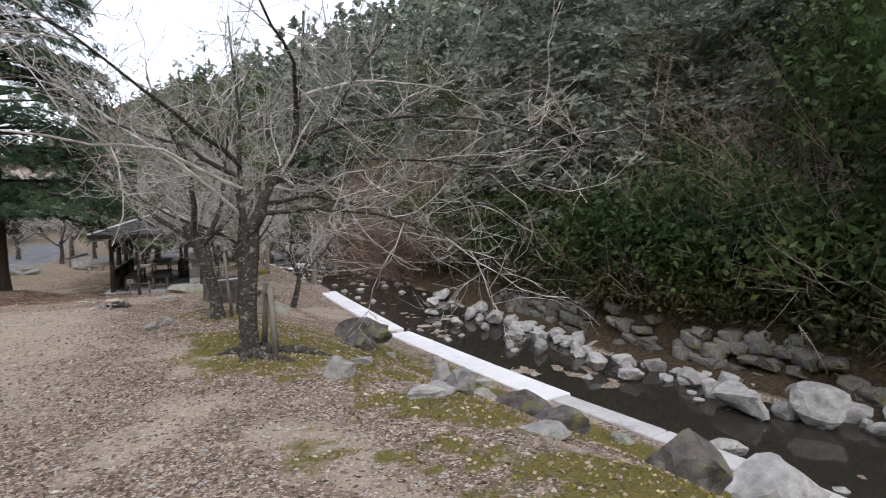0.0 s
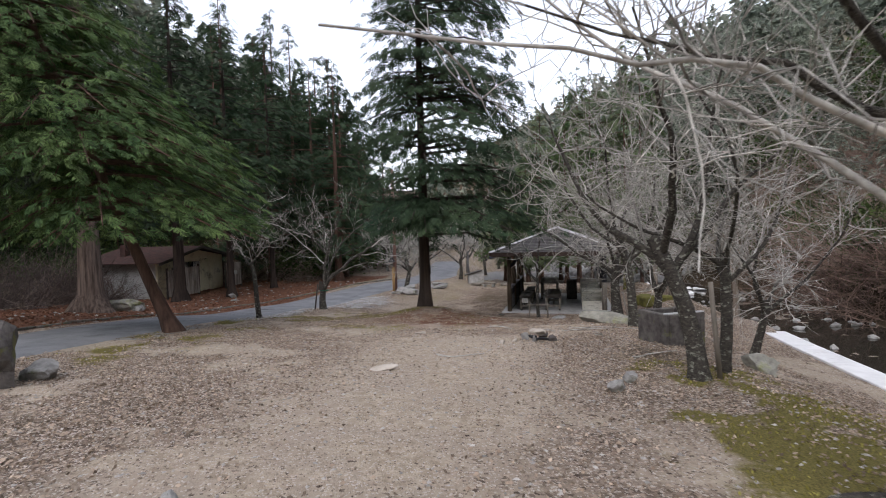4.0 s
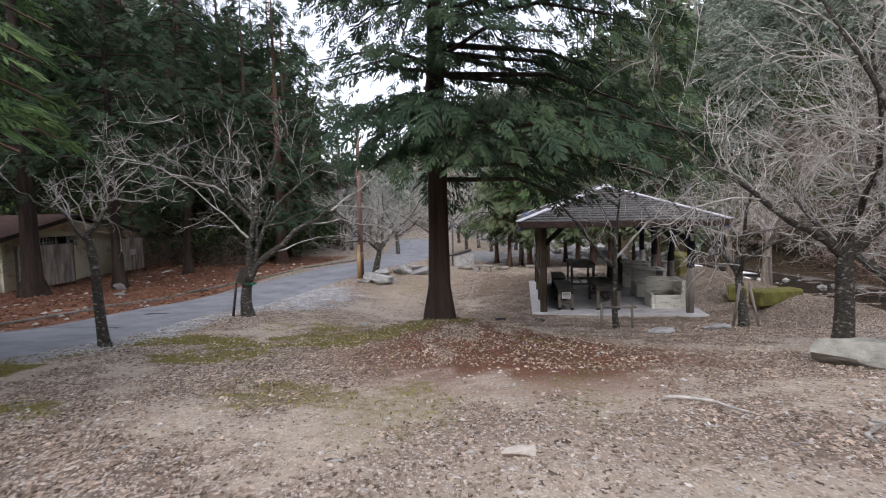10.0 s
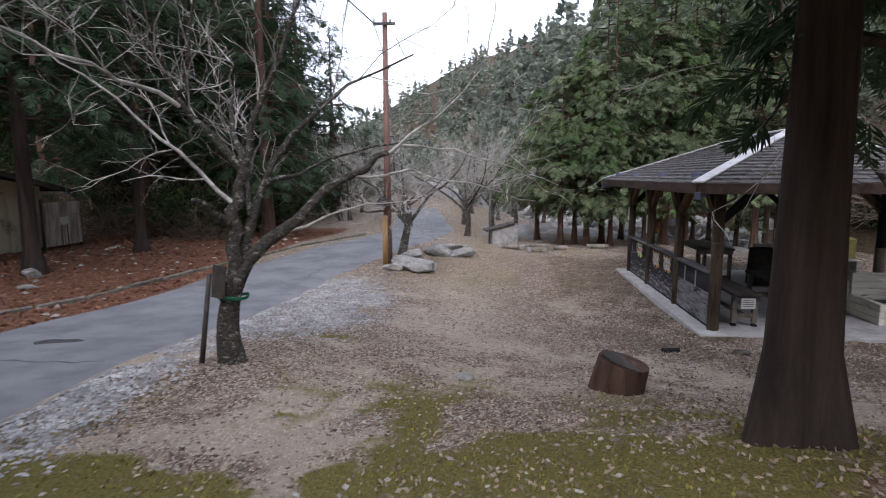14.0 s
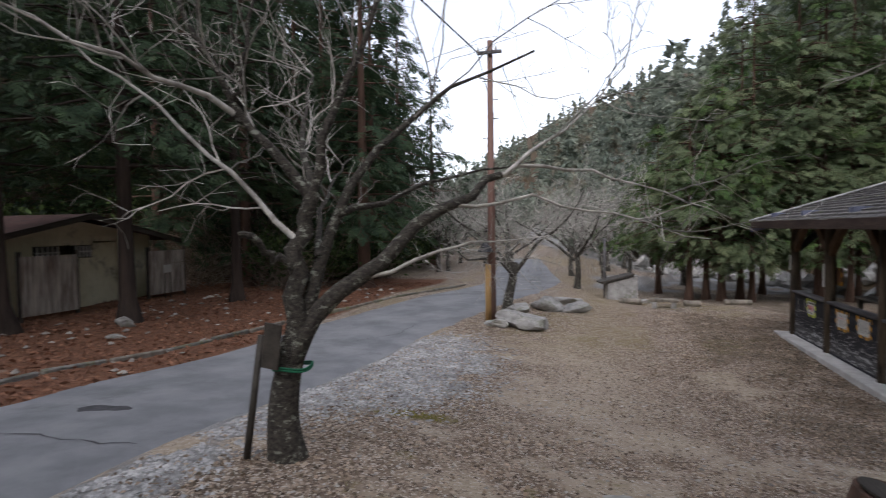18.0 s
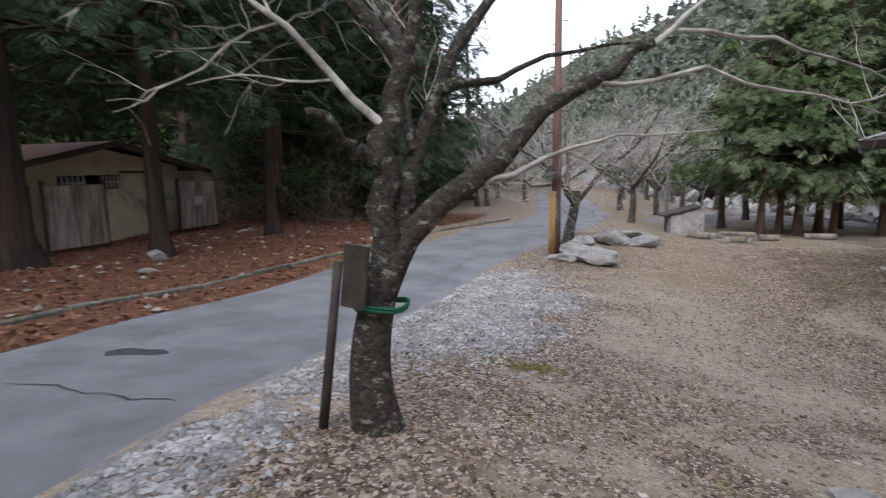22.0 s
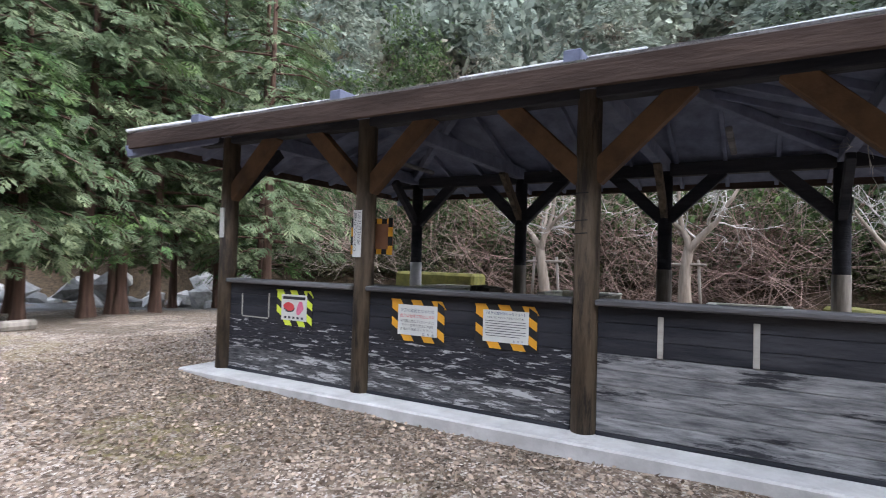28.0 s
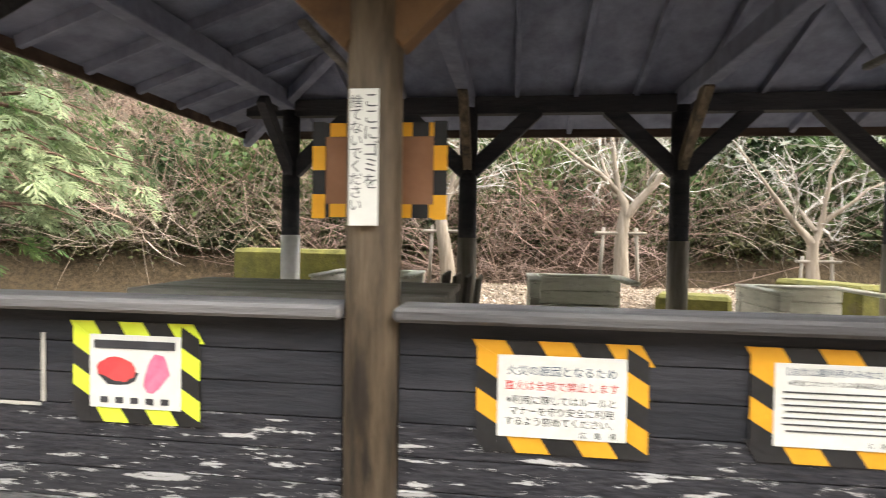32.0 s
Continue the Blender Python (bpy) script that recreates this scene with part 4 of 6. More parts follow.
    v, f = tubes_np(fines, 3)
    tagged(mesh_np("crown", v, f, twig, t), kind="stuff")
    return t


def stake(parent, x0, y0, x1, y1, h, r=0.035, label="weathered support stake"):
    o = part("stake", tube((x0, y0, -0.12), (x1, y1, h), r, r * 0.9, 8), "oldwood", parent, label, smooth=True)
    return o


# the cherry beside the stream
t = bare_tree("cherry_tree", 1.33, 6.8, "bare cherry tree with a leaning top above the stream", 3, fork=1.75, r0=0.135, lean=(0.04, 0.0), bend=1.5, size=3.4, kids=(6, 6, 3), rise=0.08, thin=1.05,
              limbs=[([(0.03, 0, 1.7), (0.2, 0.02, 2.15), (0.5, 0.08, 2.55), (0.78, 0.1, 3.2), (0.72, 0.1, 3.8), (0.85, 0.15, 4.8)], 0.1, 0.02),
                     ([(0.0, 0, 1.6), (-0.08, 0.02, 2.4), (-0.03, 0.05, 3.2), (-0.15, 0.1, 4.6)], 0.055, 0.012),
                     ([(0.66, 0.1, 2.85), (1.15, 0.0, 3.2), (1.5, -0.1, 3.9), (2.0, -0.2, 4.6)], 0.055, 0.012),
                     ([(-0.06, 0.02, 2.45), (-0.7, 0.05, 2.85), (-1.4, 0.1, 3.05), (-2.4, 0.2, 3.5)], 0.036, 0.009),
                     ([(0.1, 0, 1.95), (0.9, -0.3, 2.1), (1.9, -0.7, 1.9), (2.7, -1.0, 1.55), (3.5, -1.3, 1.05)], 0.034, 0.007),
                     ([(0.4, 0.08, 2.4), (1.4, -0.4, 2.75), (2.6, -0.8, 2.7), (4.2, -1.4, 2.3)], 0.034, 0.008),
                     ([(0.7, 0.1, 3.0), (1.6, -0.6, 3.3), (2.9, -1.2, 3.25), (4.6, -1.9, 2.8)], 0.034, 0.008),
                     ([(-0.05, 0, 2.6), (-0.8, -0.7, 3.2), (-1.6, -1.5, 3.7), (-2.4, -2.2, 4.3)], 0.034, 0.009),
                     ([(-0.05, 0, 2.3), (-1.0, -0.3, 2.75), (-2.0, -0.8, 2.8), (-3.3, -1.2, 2.95)], 0.03, 0.008),
                     ([(0.7, 0.1, 3.3), (0.6, -0.6, 3.9), (0.2, -1.2, 4.4), (-0.3, -1.9, 4.8)], 0.034, 0.01),
                     ([(0.2, 0.0, 2.1), (1.0, 0.5, 2.2), (2.0, 0.9, 2.0), (3.4, 1.2, 1.4)], 0.034, 0.008),
                     ([(0.75, 0.1, 3.6), (1.6, 0.6, 4.0), (2.6, 0.8, 4.1), (3.6, 0.8, 4.0)], 0.03, 0.008),
                     (-0.7, 0.5, 0.8, 3.2, 1.0, 0.3)])
stake(t, 0.32, -0.25, 0.27, -0.18, 0.95, 0.045)
stake(t, 0.20, 0.28, 0.24, 0.2, 0.95, 0.045)
part("crossbar", tube((0.36, -0.3, 0.82), (0.2, 0.34, 0.82), 0.03, 0.03, 8), "oldwood", t, "horizontal tie bar")
for a, l in ((-20, 1.5), (-60, 1.1), (20, 0.9), (-100, 0.7), (150, 0.5)):
    ca, sa = math.cos(radians(a)), math.sin(radians(a))
    pts = [(ca * l * f + 0.06 * math.sin(7 * f + a), sa * l * f + 0.08 * math.sin(5 * f + a), land1(1.33 + ca * l * f, 6.8 + sa * l * f) - land1(1.33, 6.8) + 0.06 - 0.09 * f) for f in np.linspace(0.1, 1, 8)]
    v, f = tubes_np([(pts, np.linspace(0.085, 0.025, 8))], 8)
    mesh_np("root", v, f, "bark", t, "exposed mossy root", smooth=True)
t = bare_tree("cherry_tree", 0.95, 10.75, "bare slanting tree with pale bark beside the stone box", 5, fork=1.9, r0=0.13, lean=(-0.55, 0.3), size=3.2, kids=(8, 6, 4))
stake(t, 0.25, 0.1, 0.12, 0.05, 1.3)
t = bare_tree("cherry_tree", 1.35, 11.3, "second slender stem of the slanting bare tree", 6, fork=1.7, r0=0.09, lean=(0.1, 0.2), size=2.8)
bare_tree("cherry_tree", 0.8, 17.25, "dark bare cherry tree leaning over the mossy rock", 17, fork=2.2, r0=0.12, lean=(-0.35, -0.15), size=3.4, kids=(9, 6, 4))
bare_tree("cherry_tree", 0.45, 19.4, "tall bare cherry tree with pale lichen near the pavilion", 7, fork=1.8, r0=0.14, lean=(0.1, 0.1), size=3.6, kids=(9, 7, 4))
t = bare_tree("cherry_tree", 1.0, 24.3, "bare cherry tree with support stakes next to the pavilion", 8, fork=1.6, r0=0.11, lean=(-0.1, 0.1), size=3.0)
stake(t, 0.3, -0.2, 0.1, -0.05, 1.0), stake(t, -0.3, -0.2, -0.1, -0.05, 1.0)
t = bare_tree("young_tree", -1.95, 23.5, "young bare tree tied to short crossed stakes", 9, fork=1.5, r0=0.07, lean=(-0.05, 0.0), kids=(4, 4, 3),
              limbs=[([(-0.05, 0, 1.4), (-0.55, 0.15, 1.95), (-1.1, 0.3, 2.7), (-1.8, 0.45, 3.5), (-2.2, 0.5, 4.2)], 0.055, 0.012), ([(-0.05, 0, 1.45), (0.0, 0.05, 2.2), (0.1, 0.0, 3.0), (0.0, 0.1, 4.0)], 0.045, 0.01),
                     ([(0, 0, 1.6), (0.5, 0.2, 2.2), (1.1, 0.2, 2.6), (1.7, 0.1, 3.2)], 0.03, 0.009), ([(0, 0, 1.9), (-0.3, -0.5, 2.5), (-0.5, -1.1, 3.0)], 0.026, 0.008)])
for sx in (-0.35, 0.35):
    stake(t, sx, -0.1, sx * 0.9, -0.05, 0.62, 0.03)
part("crossbar", tube((-0.42, -0.06, 0.5), (0.42, -0.06, 0.5), 0.025, 0.025, 8), "oldwood", t, "horizontal tie bar")
bare_tree("cherry_tree", 1.75, 20.2, "bare cherry tree forked low on the stream bank", 10, fork=1.05, r0=0.14, size=3.0)
bare_tree("cherry_tree", 3.0, 15.6, "bare tree leaning over the stream bank", 12, fork=1.2, r0=0.09, lean=(0.3, 0), size=3.0)

# the cherry by the lane with its sign and stake
def sway(*run):
    """Places by their reach along the lane, their depth away from the lawn and their height."""
    return [(a * 0.737 - b * 0.676, a * 0.676 + b * 0.737, c) for a, b, c in run]


t = bare_tree("cherry_tree", -10.2, 22.6, "mossy bare cherry tree forked low beside the lane", 21, rise=0.12, keep=(0.3, 2.1, -2.8, 2.4, 1.9), fork=0.95, r0=0.14, lean=(0.03, 0.03), size=3.4, kids=(5, 5, 3), thin=0.82,
              limbs=[(sway((0.04, 0, 0.8), (0.1, 0.02, 1.3), (0.15, 0.04, 1.8), (0.27, 0.05, 2.14)), 0.1, 0.062),
                     (sway((0.25, 0.05, 2.1), (-0.02, 0.2, 2.5), (-0.27, 0.35, 2.76), (-0.5, 0.4, 3.3), (-0.8, 0.5, 3.95), (-1.1, 0.6, 4.5)), 0.05, 0.012),
                     (sway((-0.27, 0.35, 2.74), (-0.28, 0.3, 3.0), (-0.18, 0.3, 3.5), (-0.1, 0.3, 4.3)), 0.036, 0.012),
                     (sway((0.25, 0.05, 2.12), (0.32, 0.0, 2.6), (0.62, 0.0, 3.3), (0.95, -0.05, 3.9), (1.2, -0.1, 4.6)), 0.05, 0.014),
                     (sway((0.05, 0, 0.85), (0.3, 0.05, 1.45), (0.44, 0.08, 1.85), (0.58, 0.1, 2.35), (1.3, 0.2, 2.9), (1.8, 0.25, 3.3), (2.7, 0.3, 3.7)), 0.075, 0.012),
                     (sway((0.46, 0.08, 1.95), (0.8, 0.15, 2.05), (1.23, 0.3, 2.16), (2.0, 0.5, 2.45), (3.0, 0.7, 2.6)), 0.036, 0.009),
                     (sway((0.06, 0, 0.8), (0.12, -0.02, 1.02), (0.6, -0.03, 1.46), (1.35, 0.0, 1.97), (1.8, 0.02, 2.18), (2.1, 0.04, 2.35)), 0.1, 0.036),
                     (sway((2.05, 0.04, 2.32), (2.3, 0.05, 2.45), (2.75, 0.1, 2.75), (3.5, 0.2, 3.25), (4.0, 0.3, 3.7)), 0.03, 0.008),
                     (sway((0.42, -0.02, 1.3), (0.93, -0.08, 1.53), (1.44, -0.1, 1.64), (1.82, -0.12, 1.7), (2.5, -0.2, 1.75)), 0.024, 0.005),
                     (sway((0.08, 0.02, 1.5), (-0.15, -0.05, 1.68), (-0.34, -0.1, 1.8)), 0.036, 0.026),
                     (sway((0.12, 0.03, 1.75), (-0.3, 0.3, 2.3), (-0.9, 0.6, 2.9), (-1.5, 0.8, 3.4)), 0.028, 0.008),
                     (sway((0.25, 0.05, 2.1), (0.3, 0.6, 2.7), (0.5, 1.2, 3.2), (0.7, 1.9, 3.7)), 0.036, 0.01),
                     (sway((0.3, 0.05, 1.6), (0.5, 0.6, 2.0), (0.8, 1.3, 2.4), (1.2, 2.0, 2.7)), 0.034, 0.01),
                     (sway((1.5, 0.0, 2.05), (2.2, -0.3, 2.1), (3.0, -0.6, 1.95), (3.9, -0.9, 1.7)), 0.02, 0.005),
                     (sway((2.3, 0.05, 2.45), (3.0, -0.2, 2.4), (3.8, -0.4, 2.2), (4.8, -0.5, 1.9)), 0.02, 0.005),
                     (sway((-0.3, 0.35, 2.8), (-0.9, 0.2, 3.0), (-1.6, 0.1, 3.3), (-2.5, 0.0, 3.5)), 0.028, 0.008)], twig="darktwig")
part("stake", tube((-0.27, -0.19, -0.12), (-0.15, -0.1, 1.0), 0.03, 0.026, 8), "table", t, "dark leaning support stake", smooth=True)
sign = part("tree_sign", box(-0.13, -0.16, 0.92, 0.15, 0.02, 0.36, 0.004, pose(0, 0, 0, 0, 7, 0)), "table", t, "small weathered wooden name board")
for z in (0.72, 0.738):
    v, f = tubes_np([([(0.158 * math.cos(a) + 0.045, 0.158 * math.sin(a) + 0.04, z + 0.01 * math.sin(3 * a)) for a in np.linspace(0, 6.3, 20)], np.full(20, 0.009))], 6)
    mesh_np("rope", v, f, "green", t, "green rope round the trunk")
t = bare_tree("young_tree", -10.6, 18.8, "thin bare tree with a dark crooked trunk beside the lane", 22, fork=1.75, r0=0.085, lean=(-0.34, 0.1), size=1.5, kids=(5, 5, 3), rise=0.3,
              limbs=[([(-0.34, 0.1, 1.7), (-0.15, 0.12, 1.95), (0.05, 0.15, 2.35), (0.5, 0.1, 2.65), (1.1, 0.0, 2.9)], 0.05, 0.009), ([(-0.34, 0.1, 1.72), (-0.7, 0.2, 2.1), (-1.2, 0.3, 2.25), (-1.8, 0.4, 2.5)], 0.036, 0.008),
                     ([(0.0, 0.15, 2.3), (0.0, 0.3, 2.8), (-0.1, 0.4, 3.4)], 0.032, 0.008), ([(-0.1, 0.12, 2.0), (0.3, -0.2, 2.2), (0.8, -0.4, 2.5)], 0.026, 0.007)])
bare_tree("cherry_tree", -10.15, 33.6, "bare cherry tree among the rocks near the utility pole", 23, fork=1.3, r0=0.14, lean=(0.15, 0.2), size=3.6, kids=(9, 7, 3))
bare_tree("cherry_tree", -8.6, 42.0, "spreading bare cherry tree at the far lawn", 24, fork=1.5, r0=0.14, size=4.2, kids=(9, 6, 3))
bare_tree("cherry_tree", -11.8, 45.0, "spreading bare cherry tree at the far lawn", 25, fork=1.5, r0=0.14, size=4.2, kids=(9, 6, 3))
bare_tree("cherry_tree", -4.0, 46.0, "spreading bare cherry tree at the far lawn", 26, fork=1.5, r0=0.14, size=4.0, kids=(8, 6, 3))
far_cherry = bare_tree("cherry_tree", -14.5, 52.0, "spreading bare cherry tree at the far lawn", 27, fork=1.5, r0=0.13, size=4.0, kids=(8, 6, 2))
fr = random.Random(8)
for _ in range(13):
    x, y = fr.uniform(-18, 0), fr.uniform(44, 62)
    if abs(x - float(road_mid(y))) < 2.4 or float(stream_side(np.array([x]), np.array([y]))[0]) > -3.5:
        x = -6.0 + fr.uniform(-2, 2)
    copy_thing(far_cherry, pose(x, y, land1(x, y), 0, 0, fr.uniform(0, 360)))
for i, (x, y) in enumerate(((3.3, 31.6), (3.4, 28.95), (5.2, 25.2))):
    side = -1 if i == 1 else 1
    t = bare_tree("cherry_tree", x, y, "pale-barked bare tree with tie bars behind the pavilion", 40 + i, fork=1.2, r0=0.125, lean=(0.0, 0.1 * side), kids=(5, 5, 3), bark="palebark", rise=0.1,
                  limbs=[([(0, 0.08 * side, 1.12), (0, 0.5 * side, 1.65), (0.05, 0.9 * side, 2.3), (0.2, 1.5 * side, 3.2)], 0.075, 0.012), ([(0, 0.08 * side, 1.12), (0, -0.1 * side, 1.7), (0.05, -0.15 * side, 2.4), (0.1, -0.7 * side, 3.4)], 0.07, 0.012),
                         ([(0, -0.05 * side, 1.5), (-0.1, -0.5 * side, 1.9), (0, -1.2 * side, 2.4), (0, -2.2 * side, 2.7)], 0.045, 0.01), ([(0, 0.4 * side, 1.6), (-0.5, 0.6 * side, 2.1), (-1.0, 0.9 * side, 2.4)], 0.03, 0.01), ([(0, 0.05, 1.4), (0.6, 0.2, 2.0), (1.2, 0.2, 2.7)], 0.045, 0.012)])
    for s in (-0.3, 0.3):
        stake(t, 0.05, s, 0.02, s * 0.8, 0.95, 0.03)
    part("crossbar", tube((-0.02, -0.38, 0.86), (-0.02, 0.38, 0.86), 0.025, 0.025, 8), "oldwood", t, "horizontal tie bar")

# tall evergreens
conifer("cedar_tree", -5.42, 20.32, 15.5, 3.6, 2.1, 0.185, "tall dark cedar with a straight reddish trunk on a mound", 51, nb=165, per=700, L=0.34, W=0.06, droop=0.34, flare=1.55, thin=(2.55, 0.92, 4.3, 0.12), bark="darkcedar", fans=92, blunt=1.6)
conifer("cypress_tree", -10.3, 14.5, 12, 3.7, 2.7, 0.15, "leaning cypress with broad drooping green sprays beside the lane", 52, nb=150, per=330, L=0.31, W=0.065, lean=(-4.2, -1.6), leafmat="needle_light", droop=0.5, fans=96, blunt=1.9)
conifer("cedar_tree", -20.8, 27.7, 17, 3.9, 3.5, 0.3, "tall dark cedar in front of the hut", 53, nb=75, per=150, L=0.45, W=0.1, bark="darkcedar", fans=38, blunt=1.9)
conifer("cedar_tree", -19.1, 29.7, 16, 3.8, 3.4, 0.2, "tall dark cedar in front of the hut", 54, nb=75, per=150, L=0.45, W=0.1, bark="darkcedar", fans=38, blunt=1.9)
conifer("cedar_tree", -18.8, 33.6, 16, 3.6, 3.2, 0.16, "tall dark cedar in front of the hut", 55, nb=75, per=150, L=0.45, W=0.1, bark="darkcedar", fans=38, blunt=1.9)
conifer("cedar_tree", -19.9, 21.4, 20, 3.6, 6.0, 0.46, "old cedar with a thick fibrous buttressed trunk", 56, nb=60, per=80, L=0.5, W=0.16, bark="oldcedar", flare=2.1, fans=30, blunt=1.7)
conifer("cedar_tree", -17.5, 14.0, 16, 3.8, 2.8, 0.3, "tall evergreen at the roadside", 57, nb=80, per=90, L=0.5, W=0.16, leafmat="needle_light", fans=34, blunt=1.7)
conifer("cedar_tree", -16.6, 38.5, 15, 3.2, 1.2, 0.25, "tall evergreen at the roadside", 58, nb=75, per=80, L=0.5, W=0.17, fans=32, blunt=1.7)
for i, (x, y, h) in enumerate(((-19.5, 40.8, 16), (-18.4, 43.6, 16), (-20.6, 46.5, 18), (-19.2, 49.5, 16), (-18.2, 53.0, 12.5), (-21.0, 37.2, 17), (-23.5, 40.0, 18), (-24.6, 36.6, 18), (-22.4, 43.4, 18), (-25.2, 45.5, 19), (-23.0, 49.0, 18), (-27.0, 41.0, 19), (-21.0, 55.5, 14))):
    conifer("cedar_tree", x, y, h, 3.2, 1.2, 0.22, "tall dark cedar at the bend of the lane", 110 + i, nb=64, per=110, L=0.56, W=0.13, group="roadside cedars", fans=24, blunt=2.2)
nr = random.Random(5)
for i in range(17):
    x, y = -5.5 + i * 0.62 + nr.uniform(-0.3, 0.3), 40.5 + nr.uniform(-0.6, 3.0) - 0.18 * max(i - 8, 0)
    conifer("cypress_tree", x, y, nr.uniform(13, 17) * min(1.0, 0.42 + 0.06 * i), 2.3, nr.uniform(1.2, 2.0), nr.uniform(0.08, 0.13), "slender cypress in the row beyond the lawn", 60 + i, nb=66, per=170, L=0.4, W=0.075, fans=30, blunt=1.8, group="cypress row", leafmat="needle_grey" if i % 3 else "needle_light")

# ---- wooded hillsides ----
hr = np.random.default_rng(77)


def grove(name, spots, variants, material, label, seed):
    """One object of many trees too far off to count."""
    vs, fs, base = [], [], 0
    r = np.random.default_rng(seed)
    z = land(spots[:, 0], spots[:, 1])
    for (x, y), zz in zip(spots, z):
        v, f = variants[r.integers(len(variants))]
        a, s = r.random() * 6.28, r.uniform(0.7, 1.25)
        c, sn = math.cos(a) * s, math.sin(a) * s
        q = np.stack([v[:, 0] * c - v[:, 1] * sn + x, v[:, 0] * sn + v[:, 1] * c + y, v[:, 2] * s * r.uniform(0.85, 1.15) + zz], 1)
        vs.append(q)
        fs.append(f + base)
        base += len(q)
    return tagged(mesh_np(name, np.concatenate(vs), np.concatenate(fs), material), label, "woods", kind="stuff")


def round_np(seed, H, R, n, L, W):
    """A broad crown of leaf clumps with gaps."""
    r = np.random.default_rng(seed)
    k = 26
    c = r.normal(0, 1, (k, 3))
    c /= np.linalg.norm(c, axis=1)[:, None]
    c = c * np.array([R, R, H * 0.36]) * r.uniform(0.45, 0.95, (k, 1)) + np.array([0, 0, H * 0.55])
    i = r.integers(0, k, n)
    p = c[i] + r.normal(0, 0.22 * R, (n, 3))
    return leaves_np(p, r.normal(0, 1, (n, 3)) + np.array([0, 0, -0.3]), L, W, r, 0.5)


firs = [conifer_np(200 + i, 14, 2.7, 1.2, 38, 18, 1.0, 0.46, blunt=2.0)[:2] for i in range(4)]
near_firs = [conifer_np(205 + i, 13, 2.5, 0.8, 84, 46, 0.42, 0.15, blunt=2.0)[:2] for i in range(3)]
far_firs = [conifer_np(202 + i, 14, 2.8, 1.0, 22, 12, 1.9, 0.9, blunt=2.0)[:2] for i in range(3)]
rounds = [round_np(210 + i, 8.5, 2.7, 420, 0.75, 0.45) for i in range(4)]
near_rounds = [round_np(215 + i, 7.5, 2.4, 2000, 0.25, 0.12) for i in range(3)]
near_c, near_b, far_c, far_b, west_c, distant = [], [], [], [], [], []


def plant(n, x0, x1, y0, y1, rate):
    px, py = hr.uniform(x0, x1, n), hr.uniform(y0, y1, n)
    pd, pw = stream_side(px, py), west_foot(py) - px
    for x, y, d, w, dice, kind in zip(px, py, pd, pw, hr.random(n), hr.random(n)):
        if 4.2 < d < 110:
            depth, leafy = d - 4.2, 0.4
        elif 0.6 < w < 110:
            depth, leafy = w, 0.22
        else:
            continue
        close = -12 < y < 62 and depth < 13
        if dice < (1.0 if close else rate if depth < 40 else rate * 0.6):
            if close:
                (near_b if kind < leafy else near_c if d > 0 else west_c).append((x, y))
            elif y > 120 or depth > 55:
                distant.append((x, y))
            else:
                (far_b if kind < leafy else far_c).append((x, y))


plant(5200, -85, 85, -45, 130, 0.55)
plant(2600, -280, 200, 130, 480, 0.6)
# a clearing of russet brush on the slope above the pavilion
clearing = lambda p: p[0] > 11 and 27 < p[1] < 46
near_b = [p for p in near_b if not clearing(p)]
near_c = [p for i, p in enumerate(near_c) if not (clearing(p) and i % 4)]
# the slopes' aerial haze is only in the foliage colour, no volume
grove("hillside_conifers", np.array(near_c), near_firs, "wood_hazy", "dense haze-pale conifers at the foot of the slopes", 1)
grove("hillside_conifers", np.array(west_c), near_firs, "wood_dark", "dense conifers behind the hut, coloured as in shade", 12)
grove("hillside_evergreens", np.array(near_b), near_rounds, "shrub", "broad evergreens at the foot of the slopes", 2)
grove("hillside_conifers", np.array(far_c), firs, "wood_hazy", "dense haze-pale conifers on the upper slopes", 3)
grove("hillside_evergreens", np.array(far_b), rounds, "wood_hazy", "broad evergreens among conifers on the slopes", 4)
grove("hillside_conifers", np.array(distant), far_firs, "wood_hazy", "dense haze-pale conifers on the distant ridges", 13)
south = np.array([(hr.uniform(-40, 40), hr.uniform(-60, -22)) for _ in range(110)])
floor_spots = np.array([(x, y) for x, y in zip(hr.uniform(-26, 4, 170), hr.uniform(62, 105, 170)) if abs(x - float(road_mid(y))) > 2.5])
grove("valley_trees", floor_spots, [(v * 0.75, f) for v, f in rounds], "wood_hazy", "low evergreens closing the far end of the valley", 8)
grove("hillside_conifers", south, firs, "wood_hazy", "dense haze-pale conifers behind the clearing", 5)
# leafy undergrowth at the foot of the slopes
bushes = [round_np(220 + i, 2.6, 1.2, 330, 0.24, 0.13) for i in range(4)]
spots = []
for k in range(760):
    y = hr.uniform(-8, 60)
    p = along(y, 4.0 + abs(hr.normal(0, 0.9 if k % 2 else 2.8)))
    if not (22 < y < 40 and k % 5 < 1):
        spots.append(p)
for _ in range(120):
    y = hr.uniform(-5, 60)
    spots.append((float(west_foot(y)) + 0.5 - abs(hr.normal(0, 2.5)), y))
for _ in range(70):
    spots.append((hr.uniform(-33, -28.2), hr.uniform(22, 41)))
for _ in range(26):
    spots.append((-17.6 - abs(hr.normal(0, 1.0)), hr.uniform(36, 50)))
low = [(v - np.array([0, 0, 0.45]), f) for v, f in (round_np(250 + i, 1.5, 0.95, 300, 0.18, 0.09) for i in range(3))]
low_spots = [along(hr.uniform(-6, 46), 3.7 + abs(hr.normal(0, 2.0))) for _ in range(1000)] + [along(hr.uniform(21, 42), 3.9 + 2.6 * hr.random()) for _ in range(260)]
